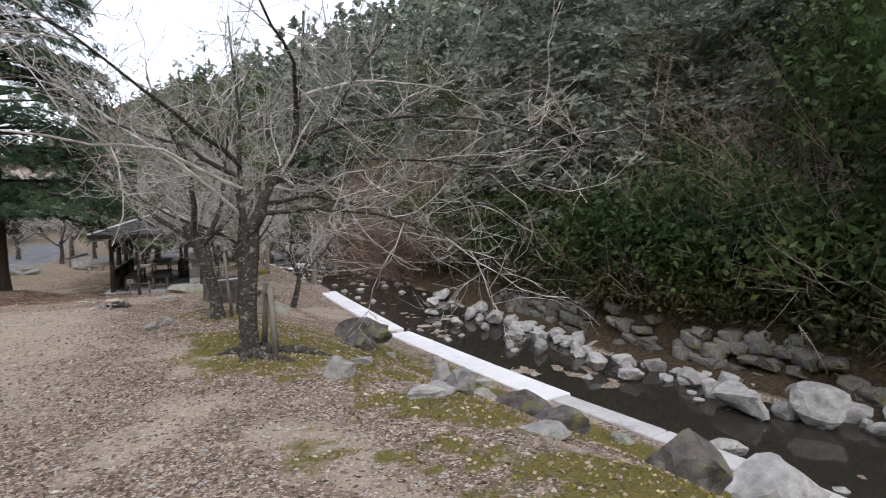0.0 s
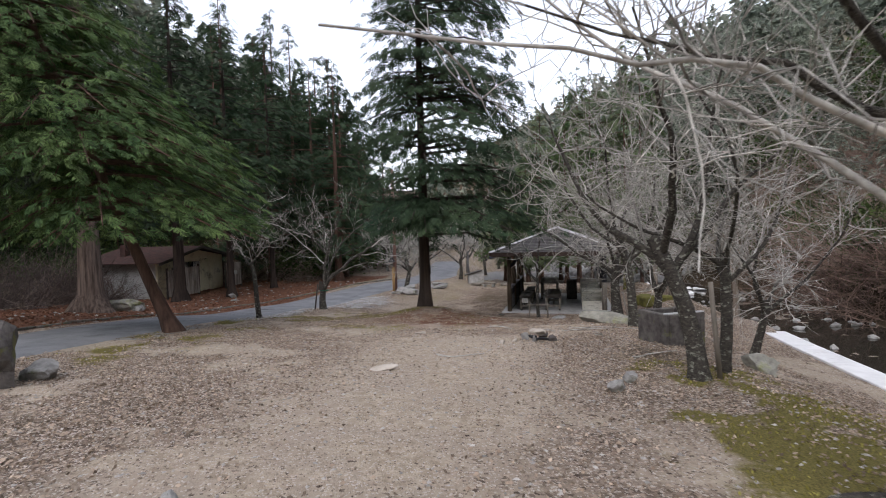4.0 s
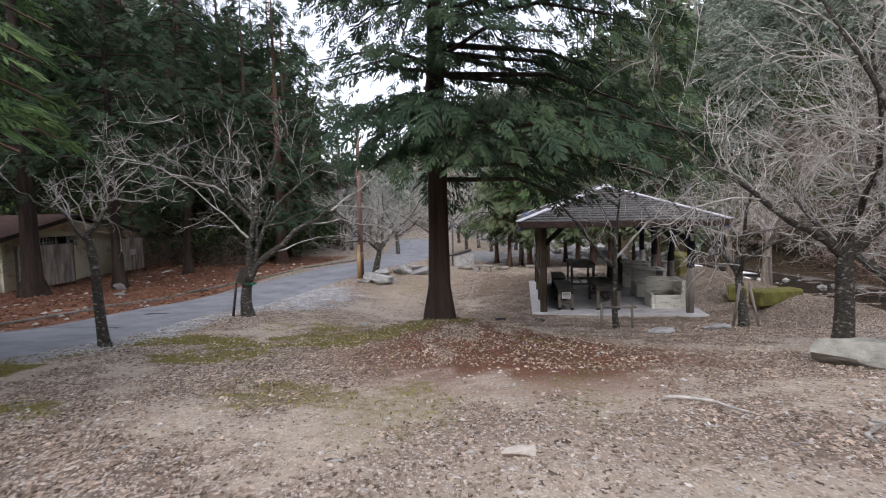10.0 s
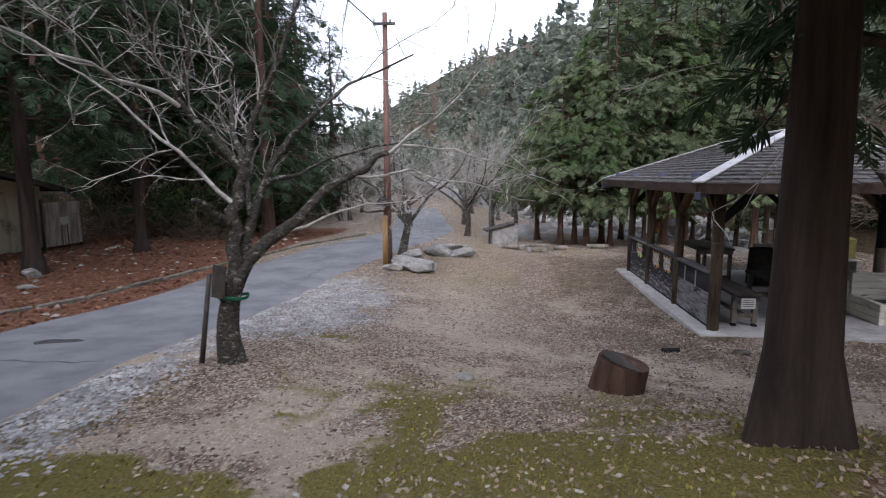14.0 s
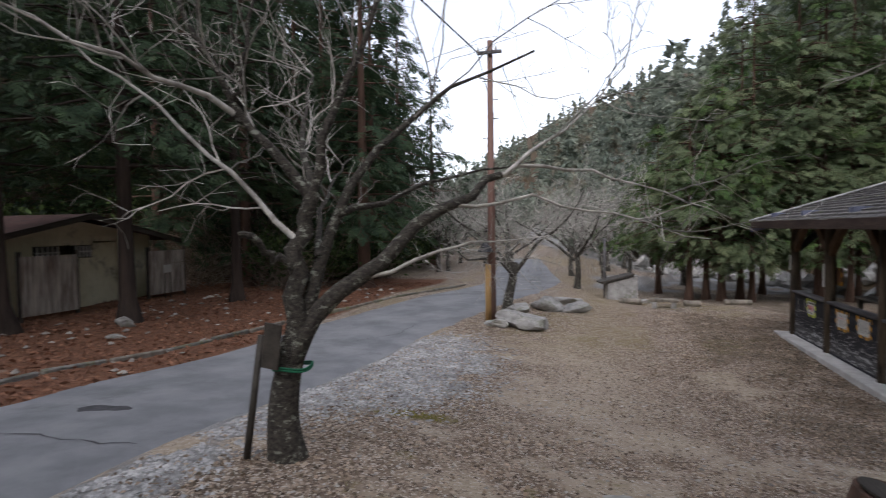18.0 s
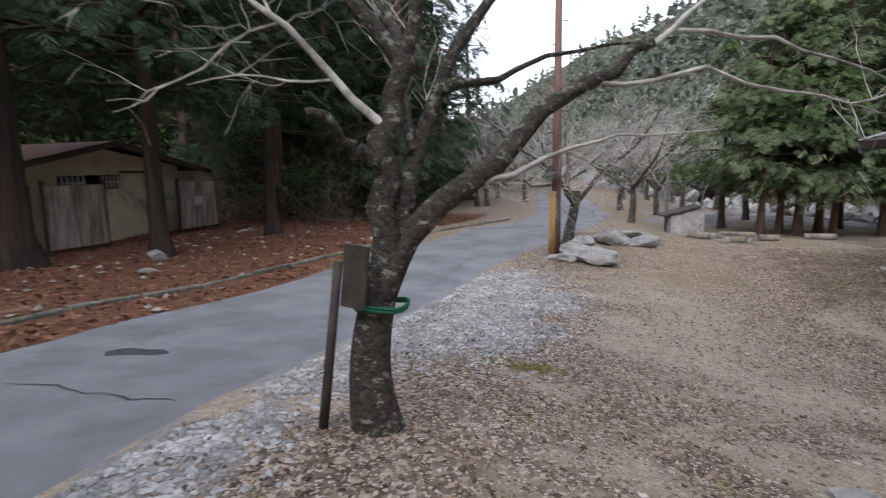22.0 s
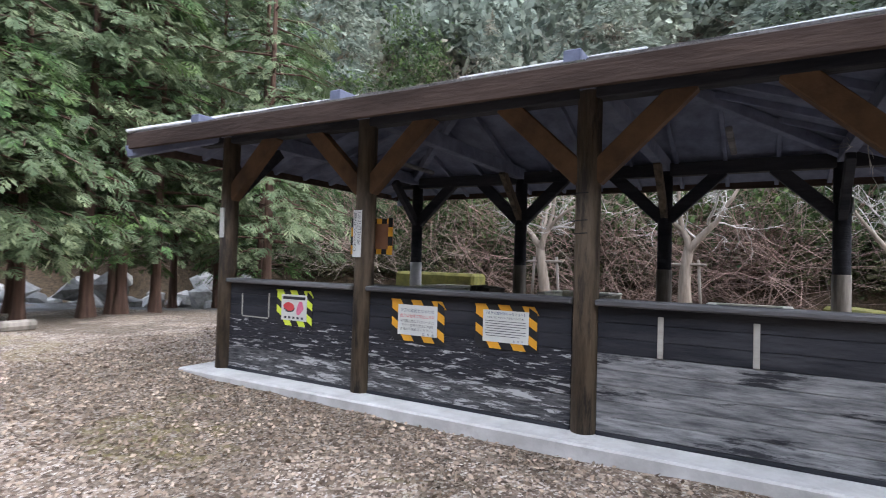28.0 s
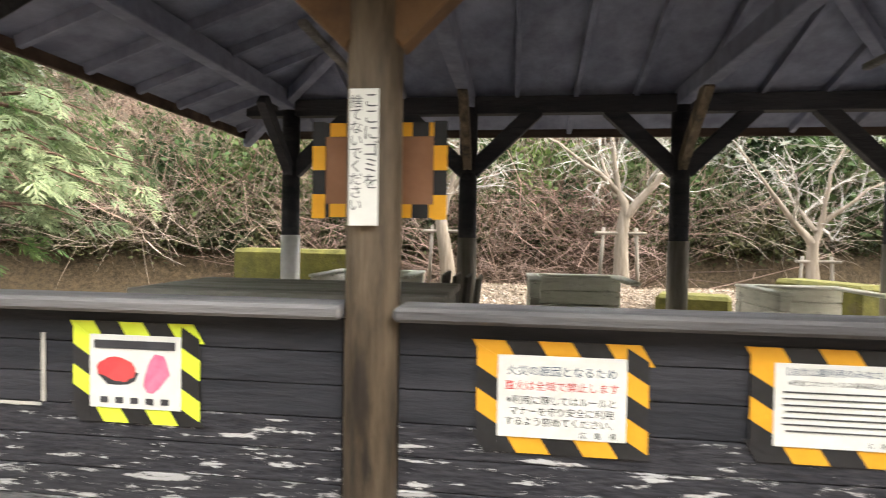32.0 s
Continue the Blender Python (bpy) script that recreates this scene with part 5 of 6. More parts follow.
grove("low_shrubs", np.array(low_spots), low, "lowshrub", "low brown-green shrubs and ferns on the bank", 11)
grove("undergrowth", np.array(spots), bushes, "shrub", "glossy evergreen undergrowth at the foot of the slope", 6)


def brush_np(seed, n, R, H):
    r = np.random.default_rng(seed)
    polys = []
    for _ in range(n):
        a, l = r.random() * 6.28, H * r.uniform(0.5, 1.1)
        d = np.array([math.cos(a) * 0.7, math.sin(a) * 0.7, r.uniform(0.2, 1.0)])
        p = np.array([r.normal(0, R * 0.4), r.normal(0, R * 0.4), -0.1])
        pts = [p]
        for _ in range(4):
            d = d / np.linalg.norm(d) + r.normal(0, 0.22, 3)
            p = p + d / np.linalg.norm(d) * l / 4
            pts.append(p)
        polys.append((pts, np.linspace(0.013, 0.004, 5)))
        for _ in range(3):
            k = r.integers(1, 4)
            e = d + r.normal(0, 0.8, 3)
            polys.append(([pts[k], pts[k] + e / np.linalg.norm(e) * l * 0.25, pts[k] + e / np.linalg.norm(e) * l * 0.45 + r.normal(0, 0.05, 3)], [0.007, 0.005, 0.003]))
    v, f = tubes_np(polys, 3)
    return v, np.concatenate([f[:, [0, 1, 2]], f[:, [0, 2, 3]]])


brushes = [brush_np(230 + i, 30, 0.9, 3.0) for i in range(4)]
spots = []
for _ in range(230):
    y = hr.uniform(-6, 58)
    spots.append(along(y, 3.9 + abs(hr.normal(0, 5.0))))
for _ in range(90):
    spots.append(along(hr.uniform(22, 41), 4.0 + abs(hr.normal(0, 2.2))))
for _ in range(70):
    y = hr.uniform(5, 60)
    spots.append((float(west_foot(y)) + 1.0 - abs(hr.normal(0, 2.0)), y))
for _ in range(26):
    spots.append((hr.uniform(-32, -26.5), hr.uniform(22, 28.5)) if hr.random() < 0.6 else (hr.uniform(-24, -18.5), hr.uniform(36.5, 41)))
thicket = [(hr.uniform(-31, -24.5), hr.uniform(21, 28.2)) for _ in range(60)]
M["darkbrush"] = mat("dark_brown_brush", (0.07, 0.052, 0.046), (0.2, 0.16, 0.14), 0.4, 0.95, 0.0, island=0.4)
grove("winter_thicket", np.array(thicket), brushes, "darkbrush", "dark brown leafless thicket beside the hut", 14)
tall = [brush_np(240 + i, 46, 1.0, 6.0) for i in range(3)]
bare_spots = []
for _ in range(170):
    y = hr.uniform(-10, 75)
    bare_spots.append(along(y, 5.5 + abs(hr.normal(0, 16))))
for _ in range(40):
    y = hr.uniform(36, 75)
    bare_spots.append((float(west_foot(y)) - abs(hr.normal(0, 8)), y))
grove("bare_hillside_trees", np.array(bare_spots), tall, "brush", "pale leafless trees among the evergreens", 9)
M["russet"] = mat("russet_brush", (0.15, 0.1, 0.08), (0.31, 0.22, 0.175), 0.4, 0.95, 0.0, island=0.4)
grove("russet_brush", np.array([(hr.uniform(10.5, 19), hr.uniform(27, 46)) for _ in range(170)]), [(v * np.array([1.5, 1.5, 1.0]), f) for v, f in brushes], "russet", "russet leafless brush in a clearing on the slope", 15)
grove("winter_brush", np.array(spots), brushes, "brush", "tangled leafless brush on the slope", 7)

# ---- the pavilion ----
SL = -2.45
PX, PY = (-3.4, 0.6), (26.87, 28.9, 31.07, 33.05)
CX, CY = -1.4, 29.96
pav = thing("pavilion", CX, CY, SL - 0.14, "open timber pavilion with a shingled hip roof and dark boarded parapet", "pavilion")
PI = pav.matrix_world.inverted()


def pp(name, bm, material, label="", smooth=False, parent=None):
    o = part(name, bm, material, pav, label, smooth)
    o.matrix_parent_inverse = PI
    return o


pp("slab", box((-3.73 + 1.01) / 2, (26.52 + 33.42) / 2, SL - 0.13, 4.74, 6.9, 0.26, 0.015), "concrete", "pale concrete floor slab")
for ix, x in enumerate(PX):
    for iy, y in enumerate(PY):
        bm = tube((x, y, SL), (x, y, 0.2), 0.1, 0.095, 16)
        o = pp("post", bm, "post" if ix == 0 else "dark", "", True)
        if ix == 1:
            c = pp("post_sleeve", tube((x, y, SL), (x, y, SL + 1.25), 0.104, 0.104, 16), "oldwood" if iy < 3 else "concrete", "weathered pale lower part of the post", True)
        for sgn in (-1, 1):
            yb = y + sgn * 0.72
            if PY[0] - 0.1 < yb < PY[-1] + 0.1 and not (iy == 0 and sgn < 0) and not (iy == 3 and sgn > 0):
                pp("brace", beam((x, y + sgn * 0.04, -0.49), (x, yb, 0.16), 0.11, 0.17), "brace" if ix == 0 else "dark")
        if iy in (0, 3):
            sx = 1 if ix == 0 else -1
            pp("brace", beam((x + sx * 0.04, y, -0.5), (x + sx * 0.72, y, 0.14), 0.1, 0.13), "dark")
        elif ix == 1:
            pp("brace", beam((x - 0.04, y, -0.45), (x - 0.78, y, 0.2), 0.09, 0.12), "post")
for x in PX:
    pp("wall_plate", beam((x, PY[0] - 0.5, 0.2), (x, PY[-1] + 0.5, 0.2), 0.14, 0.18), "dark")
for y in PY:
    pp("tie_beam", beam((PX[0] - 0.5, y, 0.26), (PX[1] + 0.5, y, 0.26), 0.13, 0.17), "roofwood")
# roof: eaves rectangle, ridge
EX, EY, EZ, RZ_ = 2.7, 3.97, 0.03, 1.12
RL = 1.1
e = [(-EX, -EY), (EX, -EY), (EX, EY), (-EX, EY)]
ridge = [(0, -RL), (0, -RL), (0, RL), (0, RL)]


def roof_pt(side, u, v):
    """A place on a slope: u along the eave, v from the eave (0) to the ridge (1)."""
    a, b = (np.array(q) for q in {"s": (e[0], e[1]), "n": (e[2], e[3]), "w": (e[3], e[0]), "e": (e[1], e[2])}[side])
    ra, rb = {"s": ((0, -RL), (0, -RL)), "n": ((0, RL), (0, RL)), "w": ((0, RL), (0, -RL)), "e": ((0, -RL), (0, RL))}[side]
    lo = a + (b - a) * u
    hi = np.array(ra) + (np.array(rb) - np.array(ra)) * u
    p = lo + (hi - lo) * v
    return np.array([p[0] + CX, p[1] + CY, EZ + 0.1 + (RZ_ - EZ - 0.1) * v ** 0.93])


COURSES = 17
for side in "snwe":
    n_u = 26 if side in "we" else 18
    for c in range(COURSES):
        v0, v1 = c / COURSES, min((c + 1.25) / COURSES, 1.0)
        vs, fs = [], []
        for i in range(n_u):
            u0, u1 = i / n_u + 0.001, (i + 1) / n_u - 0.001
            lift = 0.034 + 0.014 * random.Random(c * 97 + i * 13 + ord(side)).random()
            q = [roof_pt(side, u0, v0), roof_pt(side, u1, v0), roof_pt(side, u1, v1), roof_pt(side, u0, v1)]
            up = [lift, lift, 0.006, 0.006]
            b = len(vs)
            for p, l in zip(q, up):
                vs.append((p[0], p[1], p[2] + l))
            for p in q:
                vs.append((p[0], p[1], p[2] - 0.002))
            fs += [(b, b + 1, b + 2, b + 3), (b + 4, b + 5, b + 1, b), (b + 5, b + 6, b + 2, b + 1), (b + 7, b + 4, b, b + 3), (b + 7, b + 6, b + 5, b + 4)]
        o = mesh_np("shingle_course", vs, fs, "shingle", pav)
        o.matrix_parent_inverse = PI
    # boarded underside
    q = [roof_pt(side, 0, 0), roof_pt(side, 1, 0), roof_pt(side, 1, 1), roof_pt(side, 0, 1)]
    vs = [(p[0], p[1], p[2] - 0.03) for p in q] + [(p[0], p[1], p[2] - 0.055) for p in q]
    o = mesh_np("roof_deck", vs, [(0, 1, 2, 3), (7, 6, 5, 4), (4, 5, 1, 0)], "roofwood", pav)
    o.matrix_parent_inverse = PI
    half = EY if side in "we" else EX
    for i in range(1, n_u, 2):
        o_ = (2 * i / n_u - 1) * (half - 0.05)
        v_ = min(1.0, (EY - abs(o_)) / (EY - RL)) if side in "we" else 1 - abs(o_) / EX
        if v_ < 0.08:
            continue
        za, zb = (EZ + 0.1 + (RZ_ - EZ - 0.1) * q_ ** 0.93 - 0.10 for q_ in (0.02, v_ * 0.98))
        w_, e_ = (-1, 1) if side in "ws" else (1, -1)
        if side in "we":
            a, b = (CX + w_ * EX * 0.98, CY + o_, za), (CX + w_ * EX * (1 - v_ * 0.98), CY + o_, zb)
        else:
            a, b = (CX + o_, CY + w_ * (EY - 0.02 * (EY - RL)), za), (CX + o_, CY + w_ * (EY - v_ * 0.98 * (EY - RL)), zb)
        pp("rafter", beam(a, b, 0.05, 0.09, 0.004), "roofwood")
fas = [(CX - EX, CY - EY), (CX + EX, CY - EY), (CX + EX, CY + EY), (CX - EX, CY + EY)]
for i in range(4):
    a, b = fas[i], fas[(i + 1) % 4]
    pp("fascia", beam((*a, EZ + 0.045), (*b, EZ + 0.045), 0.04, 0.17, 0.006), "fascia")
for i, (x, y) in enumerate(fas):
    s = -1 if y < CY else 1
    a = Vector((x, y, EZ + 0.15))
    b = Vector((CX, CY + s * RL, RZ_ + 0.05))
    pp("hip_rafter", beam(a - Vector((0, 0, 0.22)), b - Vector((0, 0, 0.2)), 0.09, 0.13, 0.006), "roofwood")
    pp("hip_cap", beam(a, b, 0.2, 0.035, 0.01), "metal", "pale sheet-metal hip cap")
pp("ridge_cap", beam((CX, CY - RL - 0.05, RZ_ + 0.06), (CX, CY + RL + 0.05, RZ_ + 0.06), 0.24, 0.05, 0.012), "metal", "sheet-metal ridge cap")
# parapet of horizontal boards between the front posts
pr = random.Random(3)
worn = mat("worn_black_boards", (0.015, 0.015, 0.019), (0.045, 0.044, 0.05), 90, 0.6, 0.4, stretch=(1, 0.14, 1), fine=60, c3=(0.42, 0.415, 0.41), patch=(0.575, 0.615), spec=0.15)
chipped = mat("chipped_black_boards", (0.018, 0.018, 0.022), (0.04, 0.039, 0.044), 70, 0.6, 0.4, stretch=(1, 0.14, 1), fine=60, c3=(0.34, 0.336, 0.33), patch=(0.53, 0.58), spec=0.15)
pale = mat("paint_stripped_boards", (0.09, 0.09, 0.094), (0.3, 0.298, 0.295), 14, 0.75, 0.5, stretch=(1, 0.2, 1.5), fine=60, c3=(0.03, 0.03, 0.034), patch=(0.54, 0.6), rand=0.2, spec=0.15)
greyed = mat("greyed_boards", (0.03, 0.03, 0.034), (0.13, 0.128, 0.127), 60, 0.65, 0.4, stretch=(1, 0.14, 1), fine=60, c3=(0.42, 0.415, 0.41), patch=(0.53, 0.59), spec=0.15)
for b in range(3):
    y0, y1 = PY[b] + 0.1, PY[b + 1] - 0.1
    n = 8
    hh = 0.94 / n
    for i in range(n):
        z = SL + 0.03 + hh * (i + 0.5)
        m = "dark"
        if b == 0:
            m = pale if i < 5 else "dark"
        else:
            m = greyed if i < 2 else chipped if i < 3 else worn if i < 5 else "dark"
        pp("board", box(-3.4, (y0 + y1) / 2, z, 0.05 + pr.uniform(-0.003, 0.003), y1 - y0, hh - 0.004, 0.002), m)
    pp("cap_rail", box(-3.4, (y0 + y1) / 2, SL + 1.0, 0.2, y1 - y0 + 0.02, 0.05, 0.012), "rail", "grey weathered cap board")
    pp("sill_gap", box(-3.4, (y0 + y1) / 2, SL + 0.015, 0.08, y1 - y0, 0.03, 0.004), "dark")
    if b == 0:
        for y in (27.75, 28.35):
            pp("batten", box(-3.432, y, SL + 0.77, 0.014, 0.04, 0.3, 0.003), "paletop", "short pale vertical batten")


# pale outline left by a sheet that was taken down
for y, z, w, h in ((32.54, -1.84, 0.4, 0.012), (32.75, -1.71, 0.014, 0.24), (32.33, -1.70, 0.016, 0.26)):
    pp("paint_mark", box(-3.4275, y, z, 0.004, w, h, 0), "paletop", "pale outline left by a removed notice")


# ---- writing ----
def letters(text, size, x, y, z, material, parent, yaw=-90, vertical=False, gap=1.0):
    """Upright letters on a board that faces west."""
    cu = bpy.data.curves.new("writing", "FONT")
    cu.body, cu.size, cu.align_x, cu.align_y = ("\n".join(text) if vertical else text), size, "CENTER", "CENTER"
    cu.space_line = gap
    tmp = bpy.data.objects.new("writing_source", cu)
    scene.collection.objects.link(tmp)
    bpy.context.view_layer.update()
    me = bpy.data.meshes.new_from_object(tmp.evaluated_get(bpy.context.evaluated_depsgraph_get()))
    bpy.data.objects.remove(tmp)
    me.materials.clear()
    me.materials.append(M[material])
    ob = new("writing", me)
    ob.parent = parent
    ob.matrix_parent_inverse = parent.matrix_world.inverted()
    ob.matrix_basis = pose(x, y, z, 90, 0, yaw)
    return ob


def bar(x, y, z, w, h, material, parent, name="line_of_print"):
    o = part(name, box(x, y, z, 0.002, w, h, 0), material, parent)
    o.matrix_parent_inverse = parent.matrix_world.inverted()
    return o


FX = -3.428


def poster(y, z, w, h, tape, label, rot=0.0):
    s = thing("notice", FX, y, z, label, "sign", "parapet notices")
    inv = s.matrix_world.inverted()
    bw = 0.07
    for k, (cy, cz, ly, lz, n) in enumerate(((y, z + h / 2 + 0.012, w + 0.13, bw, 5), (y, z - h / 2 - 0.02, w + 0.13, bw, 5), (y - w / 2 - 0.035, z, bw, h + 0.03, 4), (y + w / 2 + 0.035, z, bw, h + 0.03, 4))):
        for i in range(n):
            f = (i + 0.5) / n - 0.5
            py_, pz_ = (cy + f * ly, cz) if k < 2 else (cy, cz + f * lz)
            sl = 0.022
            a, c = (ly / n / 2, lz / 2) if k < 2 else (ly / 2, lz / n / 2)
            x0, x1 = FX - 0.004 - 0.001 * k, FX - 0.001
            if k < 2:
                pts = [(py_ - a - sl, pz_ - c), (py_ + a - sl, pz_ - c), (py_ + a + sl, pz_ + c), (py_ - a + sl, pz_ + c)]
            else:
                pts = [(py_ - a, pz_ - c - sl), (py_ + a, pz_ - c + sl), (py_ + a, pz_ + c + sl), (py_ - a, pz_ + c - sl)]
            vs = [(x0, *p) for p in pts] + [(x1, *p) for p in pts]
            o = mesh_np("tape_stripe", vs, [(0, 1, 2, 3), (0, 4, 5, 1), (1, 5, 6, 2), (2, 6, 7, 3), (3, 7, 4, 0)], "black" if (i + k) % 2 else tape, s)
            o.matrix_parent_inverse = inv
    o = part("sheet", box(FX - 0.008, y, z, 0.004, w, h, 0.001), "paper", s, "laminated white sheet")
    o.matrix_parent_inverse = inv
    return s


TX = FX - 0.0115
n1 = poster(30.42, -1.715, 0.42, 0.275, "yellow", "white fire-ban notice in amber and black striped tape")
letters("火災の原因となるため", 0.036, TX, 30.42, -1.63, "inkblue", n1)
letters("直火は全域で禁止します", 0.034, TX, 30.42, -1.68, "inkred", n1)
letters("※利用に際してはルールと", 0.031, TX, 30.42, -1.728, "ink", n1)
letters("マナーを守り安全に利用", 0.031, TX, 30.42, -1.765, "ink", n1)
letters("するよう努めてください。", 0.031, TX, 30.42, -1.80, "ink", n1)
letters("広　島　県", 0.024, TX, 30.30, -1.836, "ink", n1)
n2 = poster(29.555, -1.70, 0.41, 0.265, "yellow", "white park-user notice in amber and black striped tape")
letters("【自然公園利用のみなさまへ】", 0.027, TX, 29.555, -1.595, "inkblue", n2)
letters("※新型コロナウイルス感染防止のため", 0.02, TX, 29.555, -1.63, "ink", n2)
for i in range(7):
    bar(TX, 29.555 + (0.02 if i in (3, 6) else 0), -1.658 - 0.0205 * i, 0.36 - (0.06 if i in (3, 6) else 0), 0.0045, "ink", n2)
letters("広　島　県", 0.018, TX, 29.44, -1.815, "ink", n2)
n3 = poster(31.95, -1.70, 0.36, 0.27, "lime", "faded illustrated notice in lime and black striped tape")
bar(TX, 31.95, -1.60, 0.32, 0.03, "ink", n3)
o = part("red_blot", rock(5, 0.002, 0.09, 0.055, 2, 0.3), "inkred", n3, "red printed shape")
o.matrix_parent_inverse = n3.matrix_world.inverted()
o.matrix_basis = pose(TX, 32.03, -1.69)
o = part("dark_blot", rock(6, 0.0015, 0.11, 0.045, 2, 0.3), "ink", n3, "dark printed shape")
o.matrix_parent_inverse = n3.matrix_world.inverted()
o.matrix_basis = pose(TX + 0.0005, 32.02, -1.72)
o = part("pink_blot", rock(7, 0.002, 0.07, 0.08, 2, 0.4), "pink", n3, "pink printed shape")
o.matrix_parent_inverse = n3.matrix_world.inverted()
o.matrix_basis = pose(TX, 31.87, -1.71)
for i in range(5):
    bar(TX, 32.07 - i * 0.06, -1.805, 0.03, 0.022, "ink", n3)
# litter notice on the second post, standing out from the round timber
ps = thing("litter_notice", -3.51, 31.06, -0.93, "narrow white vertical litter notice on a brown post", "sign")
o = part("sheet", box(-3.512, 31.08, -0.93, 0.006, 0.1, 0.45, 0.002), "paper", ps, "white laminated strip")
o.matrix_parent_inverse = ps.matrix_world.inverted()
letters("ここにゴミを", 0.056, -3.5165, 31.055, -0.88, "ink", ps, vertical=True, gap=0.95)
letters("捨てないでください", 0.046, -3.5165, 31.105, -0.92, "ink", ps, vertical=True, gap=0.92)
# hanging board seen behind that post
hb = thing("taped_notice", -3.27, 31.1, -0.965, "brown board edged with amber and black tape behind a post", "sign")
hbi = hb.matrix_world.inverted()
hx, hy, hz = -3.27, 31.085, -0.945


def hbp(name, bm, m, label=""):
    o = part(name, bm, m, hb, label)
    o.matrix_parent_inverse = hbi
    return o


hbp("panel", box(hx, hy, hz, 0.02, 0.5, 0.33, 0.003), "board", "plain brown panel")
for i in range(8):
    for zz in (hz + 0.15, hz - 0.15):
        hbp("tape_stripe", box(hx - 0.012, hy - 0.219 + i * 0.0625, zz, 0.004, 0.062, 0.05, 0), "black" if i % 2 else "yellow")
for i in range(4):
    for yy in (hy + 0.23, hy - 0.23):
        hbp("tape_stripe", box(hx - 0.0135, yy, hz - 0.135 + i * 0.09, 0.004, 0.05, 0.09, 0), "black" if i % 2 else "yellow")
for y, z in ((27.0, -0.35), (33.05, -0.8)):
    pl = part("name_plate", box(-3.5 if y > 30 else 0.6, y if y > 30 else 26.76, z, 0.02 if y > 30 else 0.09, 0.06 if y > 30 else 0.02, 0.34 if y > 30 else 0.2, 0.003), "paper")
    tagged(pl, "small white plate fixed to a post", "sign", "post plates")

# wires round the third post, a ceiling tube light
for z in (-0.62, -0.83, -0.93):
    v, f = tubes_np([([(-3.4 + 0.105 * math.cos(a), 28.93 + 0.105 * math.sin(a), z + 0.004 * math.sin(2 * a)) for a in np.linspace(0, 6.3, 18)], np.full(18, 0.004))], 5)
    o = mesh_np("binding_wire", v, f, "cable", pav, "thin black wire round the post")
    o.matrix_parent_inverse = PI
for y in (28.0, 31.9):
    pp("strip_light", box(-1.4, y, 0.12, 1.2, 0.06, 0.05, 0.01), "rail", "unlit strip light under the roof")


# tables, benches and cast fire tubs
def table(name, x, y, w, l, h, label, group, top="table"):
    t = thing(name, x, y, SL, label, "table" if h > 0.6 else "bench", group)
    nb = max(2, int(w / 0.17))
    for i in range(nb):
        part("top_board", box(-w / 2 + w / nb * (i + 0.5), 0, h - 0.025, w / nb - 0.01, l, 0.05, 0.006), top, t)
    for sy_ in (-1, 1):
        for sx_ in (-1, 1):
            leg = part("leg", box(sx_ * (w / 2 - 0.07), sy_ * (l / 2 - 0.12), (h - 0.05) / 2 + 0.03, 0.085, 0.085, h - 0.11, 0.008), "oldwood", t)
            part("foot", box(sx_ * (w / 2 - 0.07), sy_ * (l / 2 - 0.12), 0.02, 0.095, 0.1, 0.04, 0.01), "rubber", leg, "black rubber foot")
        part("end_rail", box(0, sy_ * (l / 2 - 0.12), 0.2, w - 0.14, 0.05, 0.08, 0.006), "oldwood", t)
        part("apron", box(0, sy_ * (l / 2 - 0.05), h - 0.1, w - 0.06, 0.04, 0.09, 0.006), top, t)
    part("stretcher", box(0, 0, 0.2, 0.06, l - 0.3, 0.07, 0.006), "oldwood", t)
    return t


table("dining_table", -1.55, 28.15, 0.72, 2.1, 0.7, "dark weathered slatted timber table on the slab", "pavilion tables")
table("bench", -2.75, 28.05, 0.5, 2.0, 0.62, "low dark timber bench beside the parapet", "pavilion benches")
table("dining_table", -1.85, 31.9, 0.9, 1.9, 0.93, "long pale-topped timber table behind the parapet", "pavilion tables", "paletop")
table("bench", -2.75, 30.6, 0.42, 1.7, 0.6, "low dark timber bench beside the parapet", "pavilion benches")
nt_ = thing("table_notice", -2.75, 27.02, SL + 0.45, "white paper notice hung on a bench end", "sign")
part("sheet", box(0, 0, 0, 0.25, 0.006, 0.19, 0.002), "paper", nt_)
for i in range(4):
    part("line_of_print", box(0, -0.004, 0.055 - i * 0.035, 0.18, 0.002, 0.009, 0), "ink", nt_)
rack = thing("stacked_boards", -0.75, 30.95, SL, "dark boards stacked on edge on the slab", "boards")
for i in range(4):
    part("board", box(0, i * 0.09, 0.47, 0.5, 0.03, 0.94, 0.006, pose(0, 0, 0, 6, 0, 0)), "table", rack)


def tub(x, y, w, l, h):
    t = thing("fire_tub", x, y, SL, "pale cast fire pit box with an open top", "fire pit", "cast fire pits")
    for i in range(6):
        z = h / 6 * (i + 0.5)
        g = 0.006
        for s in ((-1, 1) if i < 3 else (1,)):
            part("side_course", box(s * (w / 2 - 0.05), 0, z, 0.1, l, h / 6 - g, 0.008), "tub", t)
            part("end_course", box(-0.05 if i >= 3 else 0, s * (l / 2 - 0.05), z, w - 0.11 if i >= 3 else w - 0.21, 0.098, h / 6 - g, 0.008), "tub", t)
    part("ash_bed", box(0, 0, h * 0.35, w - 0.22, l - 0.22, 0.06, 0.01), "black", t, "dark ash inside")
    part("rim", box(w / 2 - 0.05, 0, h + 0.012, 0.12, l + 0.02, 0.03, 0.008), "tub", t)
    for s in (-1, 1):
        part("rim", box(-0.06, s * (l / 2 - 0.05), h + 0.012, w - 0.1, 0.12, 0.03, 0.008), "tub", t)
